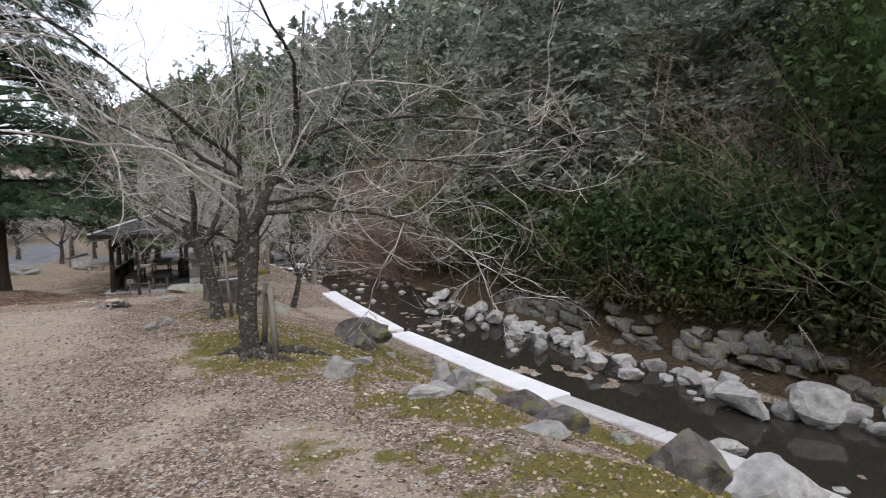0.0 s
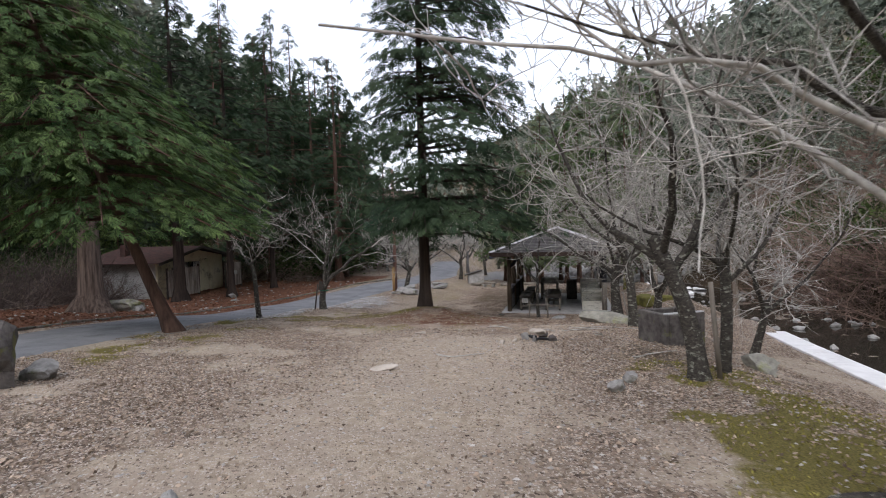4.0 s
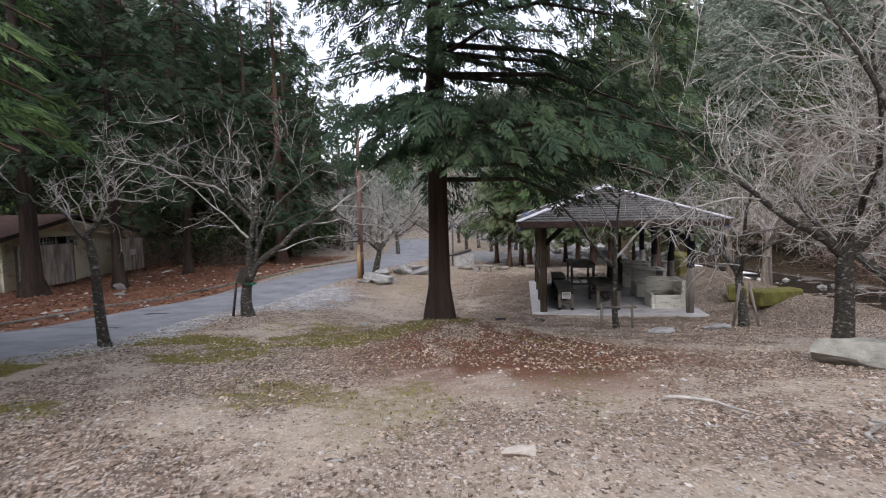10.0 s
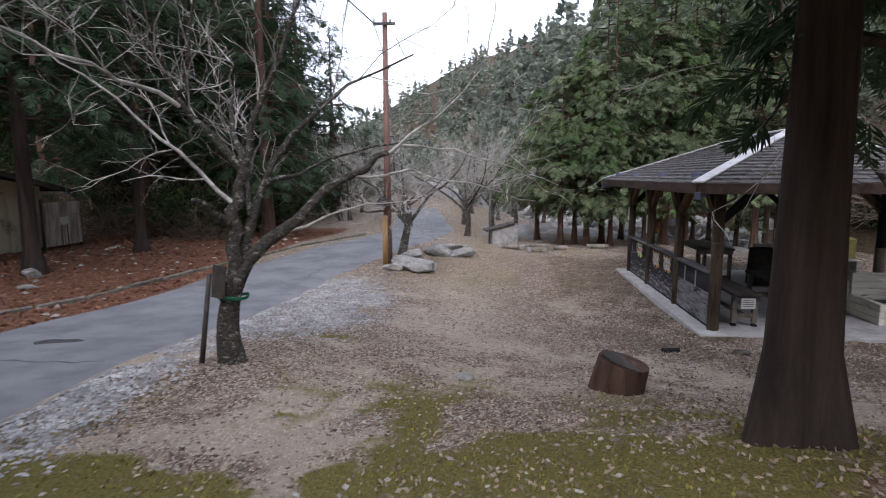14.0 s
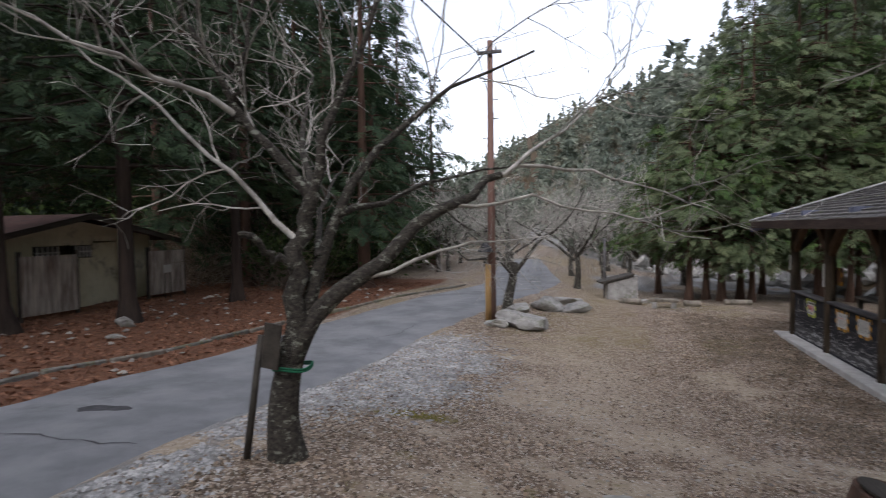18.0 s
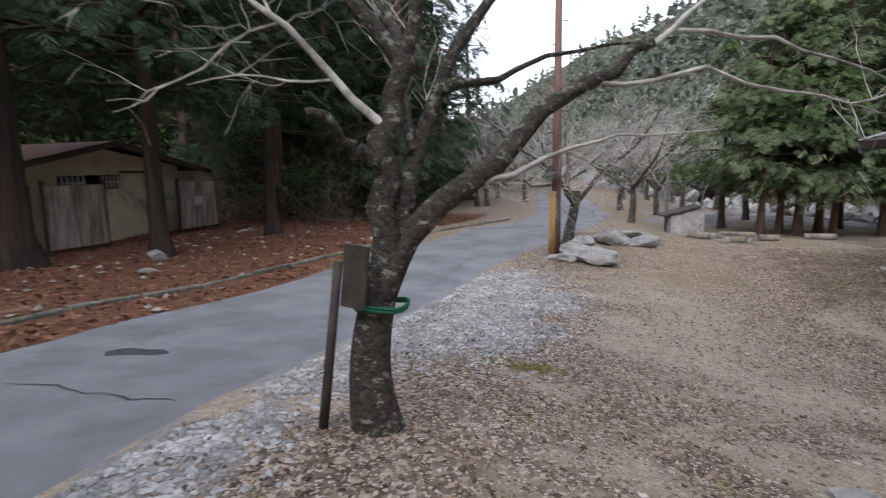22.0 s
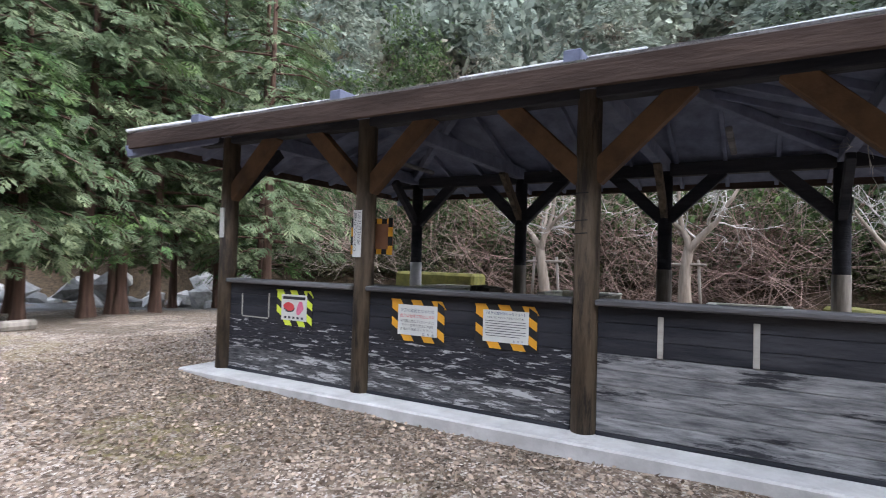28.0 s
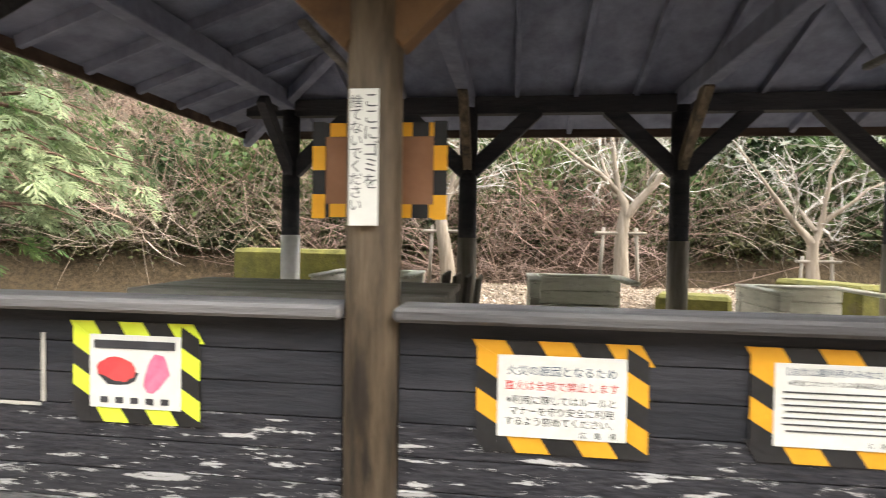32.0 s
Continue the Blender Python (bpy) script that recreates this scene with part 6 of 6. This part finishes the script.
    return t


tub(0.15, 27.85, 0.92, 0.95, 0.8)
tub(0.15, 29.95, 0.92, 0.95, 0.86)
tub(0.15, 32.0, 0.92, 0.95, 0.86)

# mossy cast troughs behind the pavilion
for x, y, l, rz in ((2.2, 33.5, 2.0, 84), (2.3, 28.2, 0.9, 70), (2.6, 26.4, 1.3, 20)):
    o = part("mossy_block", box(0, 0, 0.17, l, 0.5, 0.42 if l < 1.9 else 1.0, 0.05), mat("moss_cushion", (0.085, 0.085, 0.024), (0.17, 0.155, 0.04), 6, 0.95, 0.6, c3=(0.12, 0.1, 0.06)))
    o.matrix_world = pose(x, y, land1(x, y) - 0.05, 0, 0, rz)
    tagged(o, "yellow-green mossy timber block edging the bank", "log", "mossy blocks")

# low white stones where the stream bends behind the pavilion
wr = random.Random(31)
for i in range(18):
    w = wr.uniform(0.5, 1.2)
    x, y = wr.uniform(3.2, 7.0), wr.uniform(36.8, 40.5)
    stone("river_stone", x, y, w, w * 0.7, 0.3, "low pale river stone on the gravel bend", "whitecon", "river stones", seed=700 + i, sub=2, sink=0.2)

# ---- utility pole with its guard and lamp ----
ux, uy = -10.25, 31.8
uz = land1(ux, uy)
up_ = thing("utility_pole", ux, uy, uz, "rust-brown utility pole with a yellow guard plate and a lamp", "pole")
part("shaft", tube((0, 0, -0.2), (0, 0, 6.75), 0.105, 0.065, 14), "redpole", up_, smooth=True)
part("guard", tube((-0.07, -0.09, 0.05), (-0.07, -0.09, 1.42), 0.075, 0.075, 10), "guard", up_, "faded yellow guard tube", smooth=True)
lamp = part("lamp", tube((-0.1, -0.25, 1.72), (-0.1, -0.25, 1.95), 0.2, 0.05, 12), "black", up_, "dark conical lamp shade")
part("bracket", beam((0, 0, 1.95), (-0.1, -0.25, 1.95), 0.03, 0.03, 0.004), "black", lamp)
for z, l in ((6.45, 0.3),):
    a = part("cross_arm", beam((-l, -0.1, z), (l, -0.1, z), 0.07, 0.07, 0.008), "rail", up_)
    for s in (-1, 0.6):
        part("insulator", tube((l * s * 0.9, -0.1, z + 0.03), (l * s * 0.9, -0.1, z + 0.14), 0.035, 0.025, 8), "paper", a, smooth=True)
for z in np.arange(2.2, 6.2, 0.45):
    part("step_bolt", tube((0, 0, z), (0.2 if int(z * 10) % 2 else -0.2, 0, z), 0.01, 0.01, 6), "cable", up_)


def cable(a, b, sag, r=0.012):
    pts = [Vector(a).lerp(Vector(b), f) - Vector((0, 0, sag * 4 * f * (1 - f))) for f in np.linspace(0, 1, 20)]
    v, f = tubes_np([([tuple(p) for p in pts], np.full(20, r))], 5)
    return tagged(mesh_np("overhead_cable", v, f, "cable"), "thin black overhead cable along the lane", "cable", "overhead cables")


cable((ux - 0.3, uy, uz + 6.5), (-19.0, 6.0, 11.0), 0.25, 0.018)
cable((ux - 0.3, uy, uz + 6.5), (-16, 75, 6), 0.8)
cable((ux + 0.3, uy, uz + 6.1), (-12, 75, 5.5), 0.8)

# ---- the hut across the lane ----
hz0 = land1(-24, 30.5)
hut = thing("hut", -24.9, 31.4, hz0, "cream rendered toilet hut with a red-brown gable roof, darkened as in shade", "hut")
HI = hut.matrix_world.inverted()


def hp(name, bm, m, label="", parent=None):
    o = part(name, bm, m, parent or hut, label)
    o.matrix_parent_inverse = HI if parent is None else Matrix()
    return o


hx0, hx1, hy0, hy1, wh = -27.0, -22.9, 28.6, 34.3, 2.15
for nm, bm, m in (("south_wall", box((hx0 + hx1) / 2, hy0, hz0 + wh / 2 - 0.1, hx1 - hx0, 0.16, wh + 0.2, 0.01), "greyrender"), ("north_wall", box((hx0 + hx1) / 2, hy1, hz0 + wh / 2 - 0.1, hx1 - hx0, 0.16, wh + 0.2, 0.01), "cream"), ("west_wall", box(hx0, (hy0 + hy1) / 2, hz0 + wh / 2 - 0.1, 0.16, hy1 - hy0 - 0.17, wh + 0.2, 0.01), "cream")):
    hp(nm, bm, m)
hp("plinth", box((hx0 + hx1) / 2, hy0 - 0.09, hz0 + 0.1, hx1 - hx0 + 0.1, 0.06, 0.36, 0.01), "concrete")
# front with a door opening
for y0, y1, z0, z1 in ((hy0 + 0.08, 30.2, -0.2, wh), (30.2, 32.1, -0.2, 1.5), (30.2, 32.1, 1.9, wh), (32.1, 33.0, 2.0, wh), (33.0, hy1 - 0.08, -0.2, wh)):
    hp("front_wall", box(hx1, (y0 + y1) / 2, hz0 + (z0 + z1) / 2, 0.16, y1 - y0, z1 - z0, 0.004), "cream")
for y0, y1 in ((30.25, 31.0), (31.45, 32.05)):
    fr = hp("vent_window", box(hx1 + 0.02, (y0 + y1) / 2, hz0 + 1.7, 0.08, y1 - y0, 0.36, 0.004), "black", "dark louvred vent")
    for i in range(5):
        hp("slat", box(hx1 + 0.075, y0 + (y1 - y0) * (i + 0.5) / 5, hz0 + 1.7, 0.03, 0.05, 0.34, 0.003), "paper")
    hp("slat", box(hx1 + 0.08, (y0 + y1) / 2, hz0 + 1.7, 0.03, y1 - y0, 0.04, 0.003), "paper")
hp("door", box(hx1 - 0.02, 32.55, hz0 + 0.95, 0.05, 0.86, 2.0, 0.006), "cream", "dull cream panelled door")
hp("corner_trim", box(hx1 + 0.05, hy0 - 0.02, hz0 + 0.95, 0.14, 0.2, 2.2, 0.01), "cream")
hm = (hy0 + hy1) / 2
bm = bmesh.new()
for x in (hx1 - 0.07, hx1 + 0.07):
    for y, z in ((hy0, wh), (hy1, wh), (hm, wh + 0.5)):
        bm.verts.new((x, y, hz0 + z))
bm.verts.ensure_lookup_table()
v_ = bm.verts
for f_ in ((0, 1, 2), (5, 4, 3), (0, 2, 5, 3), (2, 1, 4, 5), (1, 0, 3, 4)):
    bm.faces.new([v_[i] for i in f_])
hp("gable", bm, "cream", "dull cream gable")
for s in (-1, 1):
    ey_ = hm + s * (hm - hy0 + 0.75)
    for i in range(9):
        f0, f1 = i / 9, (i + 1.12) / 9
        a = Vector((0, ey_ + (hm - ey_) * f0, hz0 + wh - 0.2 + 0.82 * f0))
        b = Vector((0, ey_ + (hm - ey_) * min(f1, 1), hz0 + wh - 0.2 + 0.82 * min(f1, 1)))
        q = (b - a).to_track_quat("Y", "Z").to_matrix().to_4x4()
        mid = (a + b) / 2
        hp("roof_course", box(0, 0, 0.02, hx1 - hx0 + 1.6, (b - a).length, 0.03, 0.006, Matrix.Translation(((hx0 + hx1) / 2, mid.y, mid.z + 0.02)) @ q), "redroof")
    hp("verge_board", beam((hx1 + 0.78, ey_, hz0 + wh - 0.22), (hx1 + 0.78, hm, hz0 + wh + 0.6), 0.04, 0.16, 0.004), "table")
hp("chimney", box(hx0 + 1.2, hy0 + 0.9, hz0 + wh + 0.45, 0.36, 0.36, 0.8, 0.02), "redroof", "red-brown brick chimney stub")


def screen(y0, y1, x, h, label, rz=0.0):
    s = thing("fence_screen", x, (y0 + y1) / 2, land1(x, (y0 + y1) / 2), label, "fence", "board screens", rz)
    n = int((y1 - y0) / 0.15)
    for i in range(n):
        part("slat", box(pr.uniform(-0.004, 0.004), (y0 - y1) / 2 + (y1 - y0) * (i + 0.5) / n, h / 2 + 0.12, 0.025, (y1 - y0) / n - 0.008, h, 0.004), "fence", s)
    for z in (0.35, h - 0.05):
        part("rail", box(-0.03, 0, z, 0.04, y1 - y0, 0.07, 0.004), "oldwood", s)
    for y in (-1, 1):
        part("post", box(-0.04, y * (y1 - y0) / 2, h / 2, 0.09, 0.09, h + 0.5, 0.006), "table", s)
    return s


screen(29.15, 30.75, -21.9, 1.55, "pale streaked board screen in front of the hut")
screen(28.55, 29.0, -22.2, 1.45, "narrow grey board screen beside the hut")
screen(33.3, 34.9, -21.9, 1.45, "pale streaked board screen beside the hut")
bd = tagged(part("notice_board", box(0, 0, 1.0, 0.02, 0.34, 0.26, 0.004), "paper"), "small white notice board on thin legs", "sign")
bd.matrix_world = pose(-21.4, 33.55, land1(-21.4, 33.55))
for s in (-1, 1):
    part("leg", tube((0, s * 0.12, -0.05), (0, s * 0.12, 0.9), 0.014, 0.014, 6), "table", bd)

# ---- stone box, rocks and fallen wood along the walk ----
sb = thing("stone_box", 1.15, 14.35, land1(1.15, 14.35), "mossy dark cast fire box with a pale metal rim", "fire pit", rz=28)
for s in (-1, 1):
    part("side_wall", box(s * 0.4, 0, 0.3, 0.09, 0.86, 0.66, 0.02), "darkstone", sb)
    part("end_wall", box(0, s * 0.38, 0.3, 0.7, 0.09, 0.64, 0.02), "darkstone", sb)
part("rim", box(0, -0.38, 0.635, 0.86, 0.06, 0.025, 0.005), "metal", sb, "pale metal edge")
part("ash_bed", box(0, 0, 0.15, 0.68, 0.64, 0.1, 0.02), "black", sb)
R = random.Random(21)
for x, y, w, d, h, m, lab in ((3.75, 10.3, 1.25, 0.8, 0.62, "darkstone", "large dark rounded boulder with moss on the bank"), (2.2, 4.85, 0.42, 0.3, 0.28, "stone", "small pale angular rock on the moss"), (2.8, 3.75, 0.5, 0.25, 0.14, "stone", "flat tan slab of rock on the bank"),
                               (5.3, 2.75, 1.0, 0.75, 0.75, "darkstone", "dark mossy boulder above the stream"), (6.4, 2.7, 1.2, 0.8, 0.6, "wetstone", "pale fractured block at the stream wall"), (4.3, 3.7, 0.8, 0.55, 0.3, "darkstone", "low dark rock set in the bank"), (3.6, 4.8, 0.5, 0.35, 0.35, "stone", "grey rock set in the bank"),
                               (4.3, 6.9, 0.45, 0.35, 0.4, "stone", "grey rock beside the wall"), (3.4, 2.6, 0.55, 0.35, 0.1, "stone", "flat pale rock flush with the ground"), (2.7, 5.9, 0.4, 0.3, 0.15, "stone", "flat grey rock on the moss"), (5.0, 5.6, 0.9, 0.5, 0.4, "darkstone", "dark rock against the wall"), (3.1, 4.2, 0.5, 0.3, 0.14, "stone", "flat pale rock on the moss"),
                               (3.3, 8.9, 0.9, 0.6, 0.35, "darkstone", "low mossy rock on the bank"), (2.3, 12.9, 0.7, 0.5, 0.3, "mossstone", "mossy rock on the bank"), (-8.8, 8.7, 1.3, 1.1, 1.15, "darkstone", "big rounded brown boulder beside the lane"), (-8.25, 9.3, 0.65, 0.5, 0.35, "stone", "pale round rock beside the boulder"),
                               (0.35, 18.0, 1.7, 0.7, 0.35, "mossstone", "long flat mossy rock"), (1.9, 17.4, 1.3, 0.8, 0.45, "mossstone", "mossy rock near the bank"), (-0.2, 9.95, 0.3, 0.22, 0.16, "stone", "small pale rock among leaves"), (-3.5, 10.75, 0.5, 0.22, 0.08, "tanstone", "flat pale stone flush with the path"),
                               (-4.05, 14.75, 0.3, 0.16, 0.09, "tanstone", "small pale stone on the path"), (0.0, 10.5, 0.22, 0.17, 0.14, "stone", "small pale stone among leaves"), (-2.05, 13.4, 0.16, 0.13, 0.1, "tanstone", "small pale stone on the path"), (-3.45, 6.1, 0.22, 0.16, 0.1, "stone", "small pale stone on the path"),
                               (-19.4, 22.85, 2.05, 1.3, 0.74, "mossstone", "large angular green-grey rock under the cedar"), (-18.8, 22.6, 0.8, 0.5, 0.35, "stone", "small rock beside the large one"), (-18.7, 29.3, 0.6, 0.4, 0.3, "stone", "broken pale rock among needles"), (-17.9, 28.2, 0.5, 0.3, 0.12, "stone", "flat pale rock among needles"),
                               (-9.45, 31.65, 1.5, 0.9, 0.44, "stone", "long grey boulder near the pole"), (-8.35, 34.4, 1.25, 0.8, 0.38, "stone", "long grey boulder near the pole"), (-9.15, 34.2, 1.2, 0.8, 0.42, "stone", "grey boulder near the pole"), (-8.7, 35.7, 1.1, 0.7, 0.34, "stone", "grey boulder at the lawn's edge"), (-10.1, 31.3, 0.6, 0.5, 0.25, "stone", "small rock at the pole's foot"),
                               (-6.2, 38.3, 0.6, 0.4, 0.18, "stone", "flat rock on the lawn"), (-9.75, 33.1, 0.95, 0.7, 0.42, "stone", "grey boulder near the pole"), (-11.0, 9.6, 0.5, 0.4, 0.3, "stone", "rock at the lane's edge"), (-7.6, 23.0, 0.35, 0.25, 0.1, "stone", "small rock at the gravel"), (-1.2, 22.6, 0.8, 0.35, 0.12, "stone", "flat pale stone near the pavilion"),
                               (0.2, 23.6, 0.9, 0.4, 0.14, "stone", "flat pale stone near the pavilion"), (-3.6, 25.3, 0.3, 0.2, 0.1, "darkstone", "dark lump of wood and stone")):
    stone("rock", x, y, w * 1.1, d * 1.1, h * 1.3, lab, m, "loose rocks" if w < 0.7 else "boulders", seed=int(abs(x * 100 + y * 7)), rz=R.uniform(-30, 30), sink=0.28)
# scorched stones of an old campfire
for i, (dx, dy, w, h, m) in enumerate(((0.05, 0, 0.46, 0.09, "tanstone"), (-0.24, -0.02, 0.26, 0.16, "stone"), (0.28, -0.12, 0.24, 0.12, "darkstone"), (-0.05, -0.18, 0.2, 0.11, "stone"), (0.12, 0.22, 0.26, 0.12, "darkstone"), (-0.42, -0.3, 0.16, 0.08, "tanstone"))):
    stone("hearth_stone", -1.42 + dx, 14.15 + dy, w, w * 0.6, h * 1.4, "flat pale stone on a scorched pile" if i == 0 else "small scorched hearth stone on the ground", m, "hearth stones", z=land1(-1.42, 14.15) + (0.13 if i == 0 else 0), seed=500 + i)
for x, y, l, a, h in ((-1.62, 14.36, 0.34, 10, 0.08), (-1.28, 13.98, 0.32, 35, 0.07), (-1.5, 14.1, 0.26, -50, 0.06)):
    o = tagged(part("charred_timber", box(0, 0, 0.02, l, 0.06, 0.045, 0.014), "black"), "charred piece of timber in an old hearth", "wood", "charred timbers")
    o.matrix_world = pose(x, y, land1(x, y) + h * 0.4, 4, 8, a)
for i, (x, y, l, a) in enumerate(((-0.6, 15.9, 1.6, 12), (0.0, 16.4, 1.9, -8), (-1.3, 15.6, 0.9, 60), (-2.2, 16.0, 1.1, -25), (-0.2, 15.2, 0.7, 100), (-2.6, 12.0, 0.9, 15), (0.6, 12.6, 1.0, 30))):
    ca, sa = math.cos(radians(a)), math.sin(radians(a))
    pts = [(x + ca * l * f + 0.05 * math.sin(9 * f + i) + 0.02 * math.sin(23 * f), y + sa * l * f + 0.04 * math.cos(8 * f + i), land1(x + ca * l * f, y + sa * l * f) + 0.03 + 0.03 * math.sin(5 * f + i)) for f in np.linspace(-0.5, 0.5, 8)]
    v, f = tubes_np([(pts, np.linspace(0.017, 0.006, 8))], 6)
    tagged(mesh_np("fallen_branch", v, f, "twig"), "dry fallen branch on the ground", "branch", "fallen branches")
# sawn stump
st = thing("stump", -5.95, 22.97, land1(-5.95, 22.97) - 0.12, "dark tilted sawn log stump", "stump")
o = part("log", tube((0, 0, -0.1), (0.12, -0.02, 0.46), 0.31, 0.28, 16), "cedarbark", st, smooth=False)
part("cut_face", tube((0.118, -0.02, 0.455), (0.122, -0.02, 0.467), 0.26, 0.26, 16), "table", st, "dark weathered cut face")
tagged(part("burnt_log", tube((-4.72, 25.27, land1(-4.72, 25.27) + 0.03), (-4.46, 25.34, land1(-4.46, 25.34) + 0.04), 0.055, 0.04, 9), "black"), "charred piece of wood on the ground", "log")
# far lawn: concrete block, lamp post, logs
cb = thing("concrete_block", -7.0, 39.2, land1(-7.0, 39.2), "pale concrete headwall block with a sloping dark lid", "block", rz=12)
bm = box(0, 0, 0.28, 1.05, 0.6, 0.95, 0.02)
for v in bm.verts:
    if v.co.z > 0.5:
        v.co.z += 0.26 * v.co.x
part("body", bm, "stone", cb)
part("lid", box(0, 0, 0.79, 1.2, 0.74, 0.07, 0.012, pose(0, 0, 0, 0, -14, 0)), "table", cb, "dark sloping lid board")
lp = thing("lamp_post", -7.55, 39.3, land1(-7.55, 39.3), "thin grey lamp post at the end of the lawn", "lamp post")
part("shaft", tube((0, 0, -0.1), (0, 0, 2.05), 0.05, 0.045, 10), "rail", lp, smooth=True)
part("cap", tube((0, 0, 2.05), (0, 0, 2.16), 0.1, 0.04, 10), "rail", lp)
sb2 = thing("stone_bench", -5.8, 36.95, land1(-5.8, 36.95), "low weathered slab bench on two blocks", "bench", rz=-6)
part("seat", box(0, 0, 0.25, 0.85, 0.34, 0.09, 0.015), "oldwood", sb2)
for s_ in (-1, 1):
    part("leg", box(s_ * 0.28, 0, 0.1, 0.14, 0.28, 0.22, 0.012), "stone", sb2)
for x, y, l in ((-6.75, 37.7, 0.7), (-4.9, 37.6, 0.5), (-3.4, 38.4, 0.8)):
    o = part("timber_log", tube((-l / 2, 0, 0.09), (l / 2, 0, 0.09), 0.1, 0.1, 10), "oldwood")
    o.matrix_world = pose(x, y, land1(x, y), 0, 0, pr.uniform(-15, 15))
    tagged(o, "short grey log lying on the lawn", "log", "lawn logs")

# ---- leaves, pebbles and tufts on the ground ----
lr = np.random.default_rng(9)


def scatter(n, x0, x1, y0, y1, weight):
    x, y = lr.uniform(x0, x1, n), lr.uniform(y0, y1, n)
    keep = lr.random(n) < weight(x, y)
    x, y = x[keep], y[keep]
    return x, y, land(x, y)


def clear(x, y):
    """Not on the slab, the lane or in the stream."""
    slab = (x > -3.75) & (x < 1.02) & (y > 26.5) & (y < 33.45)
    return ~slab & (np.abs(x - road_mid(y)) > 1.65) & (stream_side(x, y) < -3.5)


bumpz = lambda x, y: 0.07 * (rough2(x, y, 1.4, 20) - 0.5) + 0.03 * (vnoise(x, y, 0.3, 24) - 0.5)
x, y, z = scatter(330000, -14, 6, -1, 36, lambda a, b: clear(a, b) * (0.05 + 0.9 * masks(a, b)[1]) * (1 - 0.45 * masks(a, b)[0]) * np.exp(-((a + 3.5) / 9) ** 2))
v, f = leaves_np(np.stack([x, y, z + bumpz(x, y) + 0.014], 1), np.stack([lr.normal(0, 1, len(x)), lr.normal(0, 1, len(x)), np.zeros(len(x))], 1), 0.045, 0.026, lr, 0.25)
tagged(mesh_np("fallen_leaves", v, f, "leaf"), "scattered brown fallen leaves on the ground", "leaves", kind="stuff")
x, y, z = scatter(26000, -26, -14.6, 8, 42, lambda a, b: (a < -14.5) * 0.8)
v, f = leaves_np(np.stack([x, y, z + bumpz(x, y) + 0.02], 1), np.stack([lr.normal(0, 1, len(x)), lr.normal(0, 1, len(x)), np.zeros(len(x))], 1), 0.12, 0.05, lr, 0.25)
tagged(mesh_np("red_needles", v, f, "redleaf"), "red-brown fallen needles beyond the lane", "leaves", kind="stuff")


def pebbles(n, x0, x1, y0, y1, weight, size, name, label, material):
    x, y, z = scatter(n, x0, x1, y0, y1, weight)
    o = np.array([(1, 0, 0), (0, 1, 0), (-1, 0, 0), (0, -1, 0), (0, 0, 0.7), (0, 0, -0.7)])
    t = np.array([(0, 1, 4), (1, 2, 4), (2, 3, 4), (3, 0, 4), (1, 0, 5), (2, 1, 5), (3, 2, 5), (0, 3, 5)])
    s = size * lr.uniform(0.4, 1.0, (len(x), 1, 1)) * (1 + lr.normal(0, 0.25, (len(x), 6, 1)))
    a = lr.random(len(x)) * 6.28
    rot = np.stack([np.stack([np.cos(a), -np.sin(a), 0 * a], 1), np.stack([np.sin(a), np.cos(a), 0 * a], 1), np.stack([0 * a, 0 * a, 1 + 0 * a], 1)], 1)
    v = np.einsum("nij,nkj->nki", rot, o[None] * s * np.array([1.2, 0.8, 0.7])) + np.stack([x, y, z + bumpz(x, y) + size * 0.12], 1)[:, None, :]
    f = t[None] + 6 * np.arange(len(x))[:, None, None]
    return tagged(mesh_np(name, v.reshape(-1, 3), f.reshape(-1, 3), material), label, "gravel", kind="stuff")


PB = mat("loose_pebble", (0.28, 0.26, 0.23), (0.5, 0.47, 0.43), 3, 0.9, 0.0, island=0.35)
pebbles(14000, -10, 3, -1, 27, lambda a, b: clear(a, b) * 0.45, 0.03, "path_pebbles", "small pale pebbles on the path", PB)
pebbles(60000, -12.5, -8, 18, 31, lambda a, b: clear(a, b) * masks(a, b)[2], 0.035, "gravel_patch", "grey crushed gravel patch beside the lane", mat("crushed_gravel", (0.25, 0.247, 0.243), (0.46, 0.455, 0.447), 3, 0.9, 0.0, island=0.35))
pebbles(330, -21, -14.6, 14, 38, lambda a, b: 0.5 + 0 * a, 0.11, "verge_stones", "broken pale stones among red needles", PB)
# moss tufts
x, y, z = scatter(60000, -12, 6.5, 0, 26, lambda a, b: clear(a, b) * ease(0.35, 0.6, masks(a, b)[0]))
v, f = leaves_np(np.stack([x, y, z + bumpz(x, y) + 0.012], 1), np.stack([0 * x, 0 * x, 0 * x + 1], 1), 0.035, 0.02, lr, 0.5)
tagged(mesh_np("moss_tufts", v, f, mat("yellow_green_moss", (0.15, 0.135, 0.03), (0.34, 0.305, 0.075), 3, 0.95, 0.0, island=0.3)), "yellow-green moss on the ground", "moss", kind="stuff")
